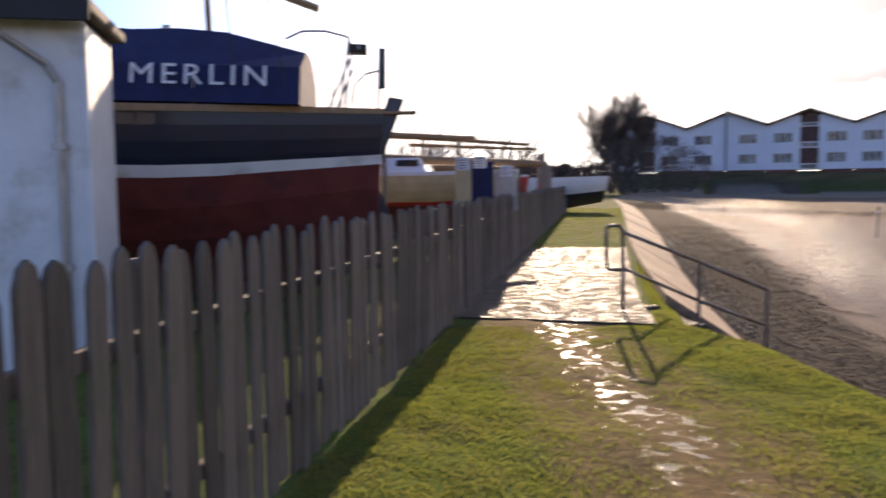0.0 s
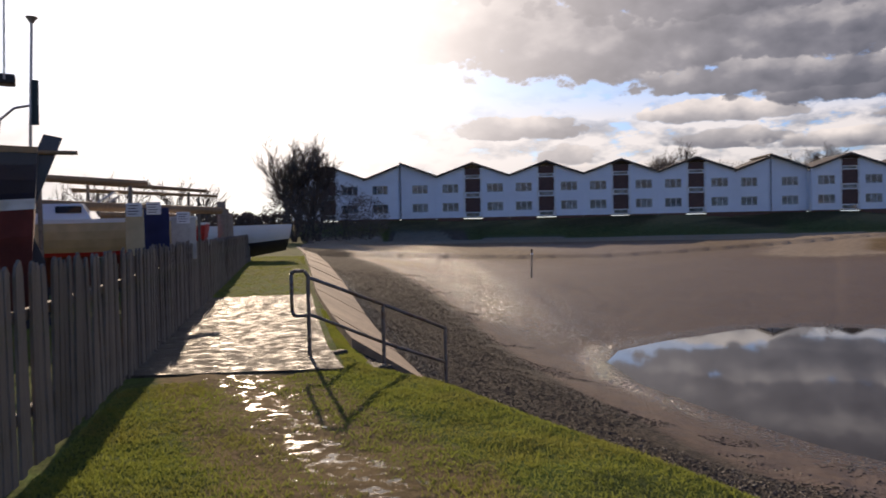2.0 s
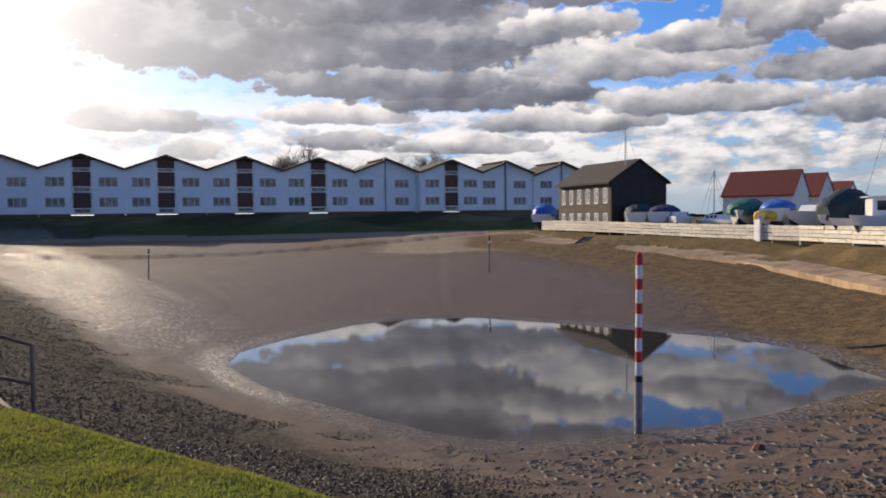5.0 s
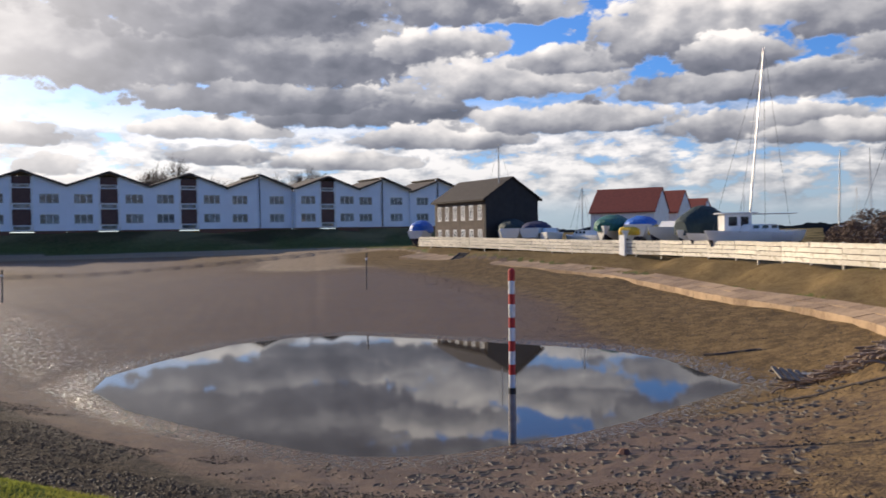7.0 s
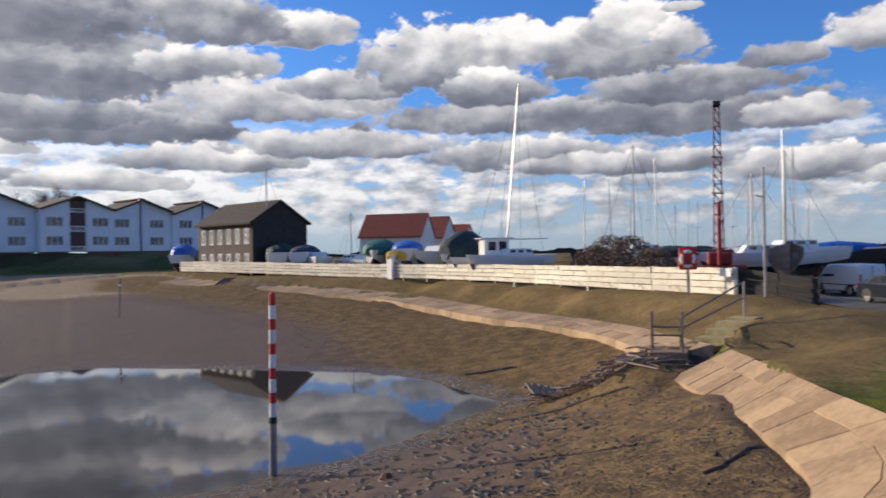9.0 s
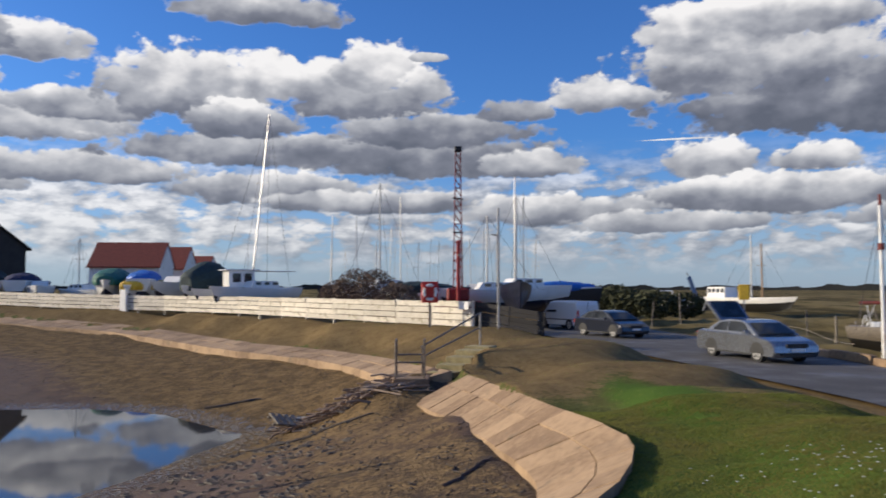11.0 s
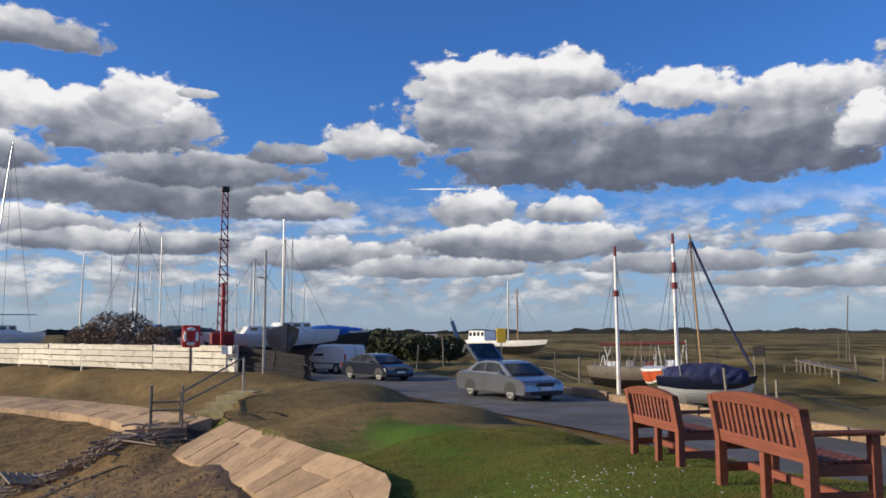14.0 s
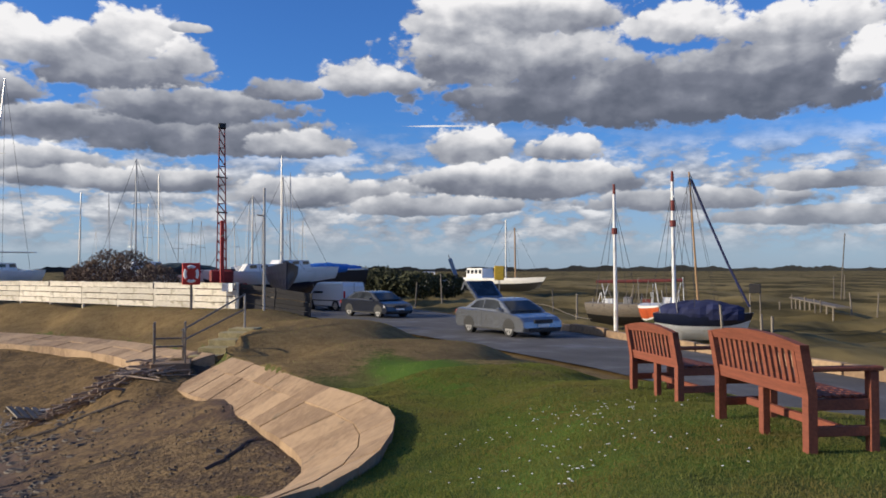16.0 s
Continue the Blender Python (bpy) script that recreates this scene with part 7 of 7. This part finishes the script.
def grass_field(name, n, region, keep, size, seed):
    px, py, z = scatter_land(n, region, keep, seed)
    rng = np.random.RandomState(seed + 1)
    m = len(px)
    a = rng.uniform(0, math.tau, m)
    h = size * rng.uniform(0.5, 1.3, m) * (0.75 + 0.5 * (waves(px, py, 1.6, 77) + 0.5))
    wd = 0.003 + 0.002 * rng.uniform(0, 1, m) + np.hypot(px, py) * 0.00025
    lean = rng.uniform(0.1, 0.9, m) * h
    b = rng.uniform(0, math.tau, m)
    v = np.empty((m, 3, 3))
    v[:, 0] = np.stack([px - np.cos(a) * wd, py - np.sin(a) * wd, z - 0.005], 1)
    v[:, 1] = np.stack([px + np.cos(a) * wd, py + np.sin(a) * wd, z - 0.005], 1)
    v[:, 2] = np.stack([px + np.cos(b) * lean, py + np.sin(b) * lean, z + h], 1)
    me = bpy.data.meshes.new(name)
    me.vertices.add(m * 3)
    me.vertices.foreach_set("co", v.reshape(-1))
    me.loops.add(m * 3)
    me.loops.foreach_set("vertex_index", np.arange(m * 3, dtype=np.int32))
    me.polygons.add(m)
    me.polygons.foreach_set("loop_start", np.arange(0, m * 3, 3, dtype=np.int32))
    me.update(calc_edges=True)
    me.materials.append(M_leaf)
    tagged(new(name, me), "short green turf with longer tufts on the banks", "grass", kind="stuff")


def off_trail(px, py):
    d = np.full(px.shape, 1e9)
    for (ax, ay), (bx, by) in zip(TRAIL, TRAIL[1:]):
        ex, ey = bx - ax, by - ay
        q = np.clip(((px - ax) * ex + (py - ay) * ey) / (ex * ex + ey * ey), 0, 1)
        d = np.minimum(d, np.hypot(px - ax - q * ex, py - ay - q * ey))
    return d


def on_turf(px, py, rim, pool):
    rng = np.random.RandomState(9)
    slab = (py > 9.0) & (py < 19.9) & (px > -0.2 + 0.19 * (py - 9.5)) & (px < 2.3 + 0.2 * (py - 9.2))
    bare = off_trail(px, py) + waves(px, py, 0.6, 21) * 0.5
    chance = np.clip((bare - 0.2) / 1.0, 0.0, 1.0)
    return (rim < 0.25) & ~slab & (px > fence_x(py) + 0.03) & (rng.uniform(0, 1, px.shape) < 0.15 + 0.85 * chance) & ((bare > 0.12) | (rng.uniform(0, 1, px.shape) < 0.05))


grass_field("grass", 330000, (-1.6, 4.2, 2.2, 16.0), on_turf, 0.026, 100)
grass_field("grass", 380000, (2.0, 14.0, -9.0, 2.0), lambda px, py, rim, pool: (rim < 0.03) & (np.hypot(px, py) > 3.0), 0.022, 110)
grass_field("grass", 60000, (0.0, 12.0, 16.0, 50.0), lambda px, py, rim, pool: (rim < 0.0) & (px > fence_x(py)) & ((py > 20.2)), 0.03, 120)
grass_field("grass", 9000, (12.0, 45.0, -9.0, 6.0), lambda px, py, rim, pool: (rim < 0.0) & (py > -9.2 + 0.05 * px), 0.025, 130)


def pebble_field(name, n, region, keep, size, seed, material, label):
    px, py, z = scatter_land(n, region, keep, seed)
    rng = np.random.RandomState(seed + 1)
    m = len(px)
    base = np.array([(1, 0, 0), (0, 1, 0), (-1, 0, 0), (0, -1, 0), (0, 0, 0.6), (0, 0, -0.6)], float)
    tri = np.array([(0, 1, 4), (1, 2, 4), (2, 3, 4), (3, 0, 4), (1, 0, 5), (2, 1, 5), (3, 2, 5), (0, 3, 5)])
    s = size * rng.uniform(0.4, 1.0, m) ** 2 * 1.6
    jit = 1 + rng.uniform(-0.35, 0.35, (m, 6, 3))
    a = rng.uniform(0, math.tau, m)
    v = base[None] * jit * s[:, None, None]
    x = v[..., 0] * np.cos(a)[:, None] - v[..., 1] * np.sin(a)[:, None]
    y = v[..., 0] * np.sin(a)[:, None] + v[..., 1] * np.cos(a)[:, None]
    v = np.stack([x + px[:, None], y + py[:, None], v[..., 2] + z[:, None] + s[:, None] * 0.2], -1)
    f = (tri[None] + (np.arange(m) * 6)[:, None, None]).reshape(-1, 3)
    me = bpy.data.meshes.new(name)
    me.from_pydata(v.reshape(-1, 3).tolist(), [], f.tolist())
    me.materials.append(material)
    tagged(new(name, me), label, "stones", kind="stuff")


def build_stone(n, s):
    r = n.add("NewGeometry").outputs["Random Per Island"]
    n.link(n.mix(r, (0.016, 0.011, 0.007), (0.105, 0.074, 0.046)), s.inputs["Base Color"])
    s.inputs["Roughness"].default_value = 0.7
    s.inputs["Specular IOR Level"].default_value = 0.25


def build_clod(n, s):
    r = n.add("NewGeometry").outputs["Random Per Island"]
    n.link(n.mix(r, (0.05, 0.038, 0.026), (0.13, 0.10, 0.068)), s.inputs["Base Color"])
    s.inputs["Roughness"].default_value = 0.7


M_stone, M_clod = matter("shore pebbles", build_stone), matter("mud clods", build_clod)
pebble_field("shingle", 190000, (3.0, 19.0, 2.0, 50.0), lambda px, py, rim, pool: (rim > 0.25) & (rim < 6.6 + 2.6 * waves(px, py, 5.0, 91)) & (np.random.RandomState(5).uniform(0, 50, px.shape) > py * 0.9) & (pool < -0.15) & (px < 12.5 + 0.12 * py), 0.021, 200, M_stone, "dark wet shingle and shells on the lake shore")
pebble_field("mud_clods", 15000, (6.0, 25.0, -1.5, 12.0), lambda px, py, rim, pool: (rim > 1.0) & (pool < -0.1) & (waves(px, py, 1.5, 31) > 0.05), 0.026, 210, M_clod, "crumbled mud and weed clods on the lake bed")
pebble_field("weed_tufts", 16000, (20.0, 66.0, 0.0, 46.0), lambda px, py, rim, pool: (rim > 1.5) & (rim < 12.5) & (pool < -0.3), 0.030, 220, M_clod, "clumps of dried weed on the lake bed")


def daisies():
    rng = random.Random(44)
    ob = thing("daisies", pose(8.0, -3.0, 0), "white daisies scattered in the turf", "flowers")
    ob["kind"] = "stuff"
    bm = bmesh.new()
    for k in range(130):
        az, dist = rng.gauss(-116, 5), rng.uniform(6.2, 10.5)
        x, y = spot(az, dist)
        z = ground_at(x, y) + 0.045
        c = [bm.verts.new((x - 8.0 + 0.013 * math.cos(a), y + 3.0 + 0.013 * math.sin(a), z)) for a in [math.tau * j / 7 for j in range(7)]]
        top = bm.verts.new((x - 8.0, y + 3.0, z + 0.006))
        for j in range(7):
            bm.faces.new((c[j], c[(j + 1) % 7], top))
    part("petals", bm, M_white, ob)


daisies()


def driftwood():
    rnd = random.Random(71)
    d = thing("driftwood", pose(24.4, 2.4, 0), "tangle of grey driftwood and dead reed heaped by the landing", "driftwood")
    stick_shapes = [mesh_from("stick", rods([(-1, 0, 0), (-0.3, 0.05 * (k - 1), 0.02), (0.35, -0.04, 0.03 * k), (1, 0.03, 0)], 0.024 + 0.008 * k, 5), M_drift) for k in range(4)]
    for k in range(260):
        f = rnd.random()
        x, y = 22.7 + 2.2 * f + rnd.gauss(0, 0.35), 0.9 + 3.4 * f + rnd.gauss(0, 0.30)
        heap = 0.16 * math.exp(-((f - 0.35) / 0.3) ** 2)
        ob = new("stick", stick_shapes[k % 4])
        ob.parent = d
        l = rnd.uniform(0.2, 0.65)
        ob.matrix_basis = pose(x - 24.4, y - 2.4, ground_at(x, y) + rnd.uniform(0.0, 0.06 + heap), 0, rnd.gauss(0, 5), math.degrees(rnd.gauss(2.05, 0.35))) @ Matrix.Diagonal((l, 0.45 + 0.4 * rnd.random(), 0.45 + 0.4 * rnd.random(), 1))
    part("plank", boxed(-0.75, 0.75, -0.05, 0.05, 0, 0.05, 0.01, pose(0.4, 1.15, ground_at(24.8, 3.55) + 0.12, 0, 3, 100)), M_whiteboard, d, "pale bare plank")
    mat = thing("slatted_mat", pose(24.75, 3.7, ground_at(24.75, 3.7) + 0.02, -14, -10, 122), "old dark slatted timber mat half sunk in mud", "mat")
    for k in range(12):
        part("slat", boxed(-1.3 + k * 0.22, -1.16 + k * 0.22, -0.4, 0.45, 0.0, 0.05, 0.005), M_greywood, mat)
    for q in (-0.25, 0.28):
        part("bearer", boxed(-1.4, 1.35, q, q + 0.06, -0.06, -0.002), M_greywood, mat)
    for (ax, ay), (cx, cy), r in (((22.0, 5.0), (21.2, 1.7), 0.03), ((12.4, -0.1), (13.7, -0.95), 0.028), ((13.0, -0.35), (13.9, -0.2), 0.022), ((30.2, 8.5), (30.4, 6.4), 0.05)):
        b = thing("branch", pose(ax, ay, ground_at(ax, ay)), "dark waterlogged branch lying on the mud", "branch", "branches on the mud")
        line = []
        for q in range(9):
            x, y = ax + (cx - ax) * q / 8 + rnd.gauss(0, 0.04), ay + (cy - ay) * q / 8 + rnd.gauss(0, 0.04)
            line.append((x - ax, y - ay, ground_at(x, y) - ground_at(ax, ay) + 0.02))
        rings = [[(x + r * math.cos(g), y + r * math.sin(g) * 0.7, z + r * math.sin(g)) for g in [math.tau * j / 6 for j in range(6)]] for x, y, z in line]
        part("stem", loft(bmesh.new(), rings), M_bark, b)
    x, y = 15.4, 5.9
    s = thing("mud_lump", pose(x, y, ground_at(x, y)), "pinkish lump of old brick on the mud", "stone")
    part("lump", rod(bmesh.new(), (0, 0, -0.05), (0.02, 0, 0.10), 0.17, 0.08, 7), M_brick, s)
    # footprints with raised rims pressed into the mud
    f = thing("mud_prints", pose(16, 5, 0), "trampled dark prints and hollows in the soft mud", "mud")
    f["kind"] = "stuff"
    bm = bmesh.new()
    for k in range(420):
        x, y = rnd.uniform(11.0, 23.0), rnd.uniform(2.0, 9.0)
        if polygon_distance(np.array([x]), np.array([y]), POOL)[0] > -0.25 or polygon_distance(np.array([x]), np.array([y]), RIM)[0] < 1.3:
            continue
        z = ground_at(x, y)
        a = rnd.uniform(0, 3.1)
        ring = []
        for q, (rr, zz) in enumerate(((1.0, -0.01), (0.82, 0.018), (0.62, 0.014), (0.40, 0.002))):
            ring.append([(x - 16 + (math.cos(t) * 0.17 * math.cos(a) - math.sin(t) * 0.10 * math.sin(a)) * rr, y - 5 + (math.cos(t) * 0.17 * math.sin(a) + math.sin(t) * 0.10 * math.cos(a)) * rr, z + zz) for t in [math.tau * j / 9 for j in range(9)]])
        loft(bm, ring, caps=False)
        bm.faces.new([bm.verts.new(p) for p in ring[-1]])
    part("prints", bm, M_clod, f)


driftwood()
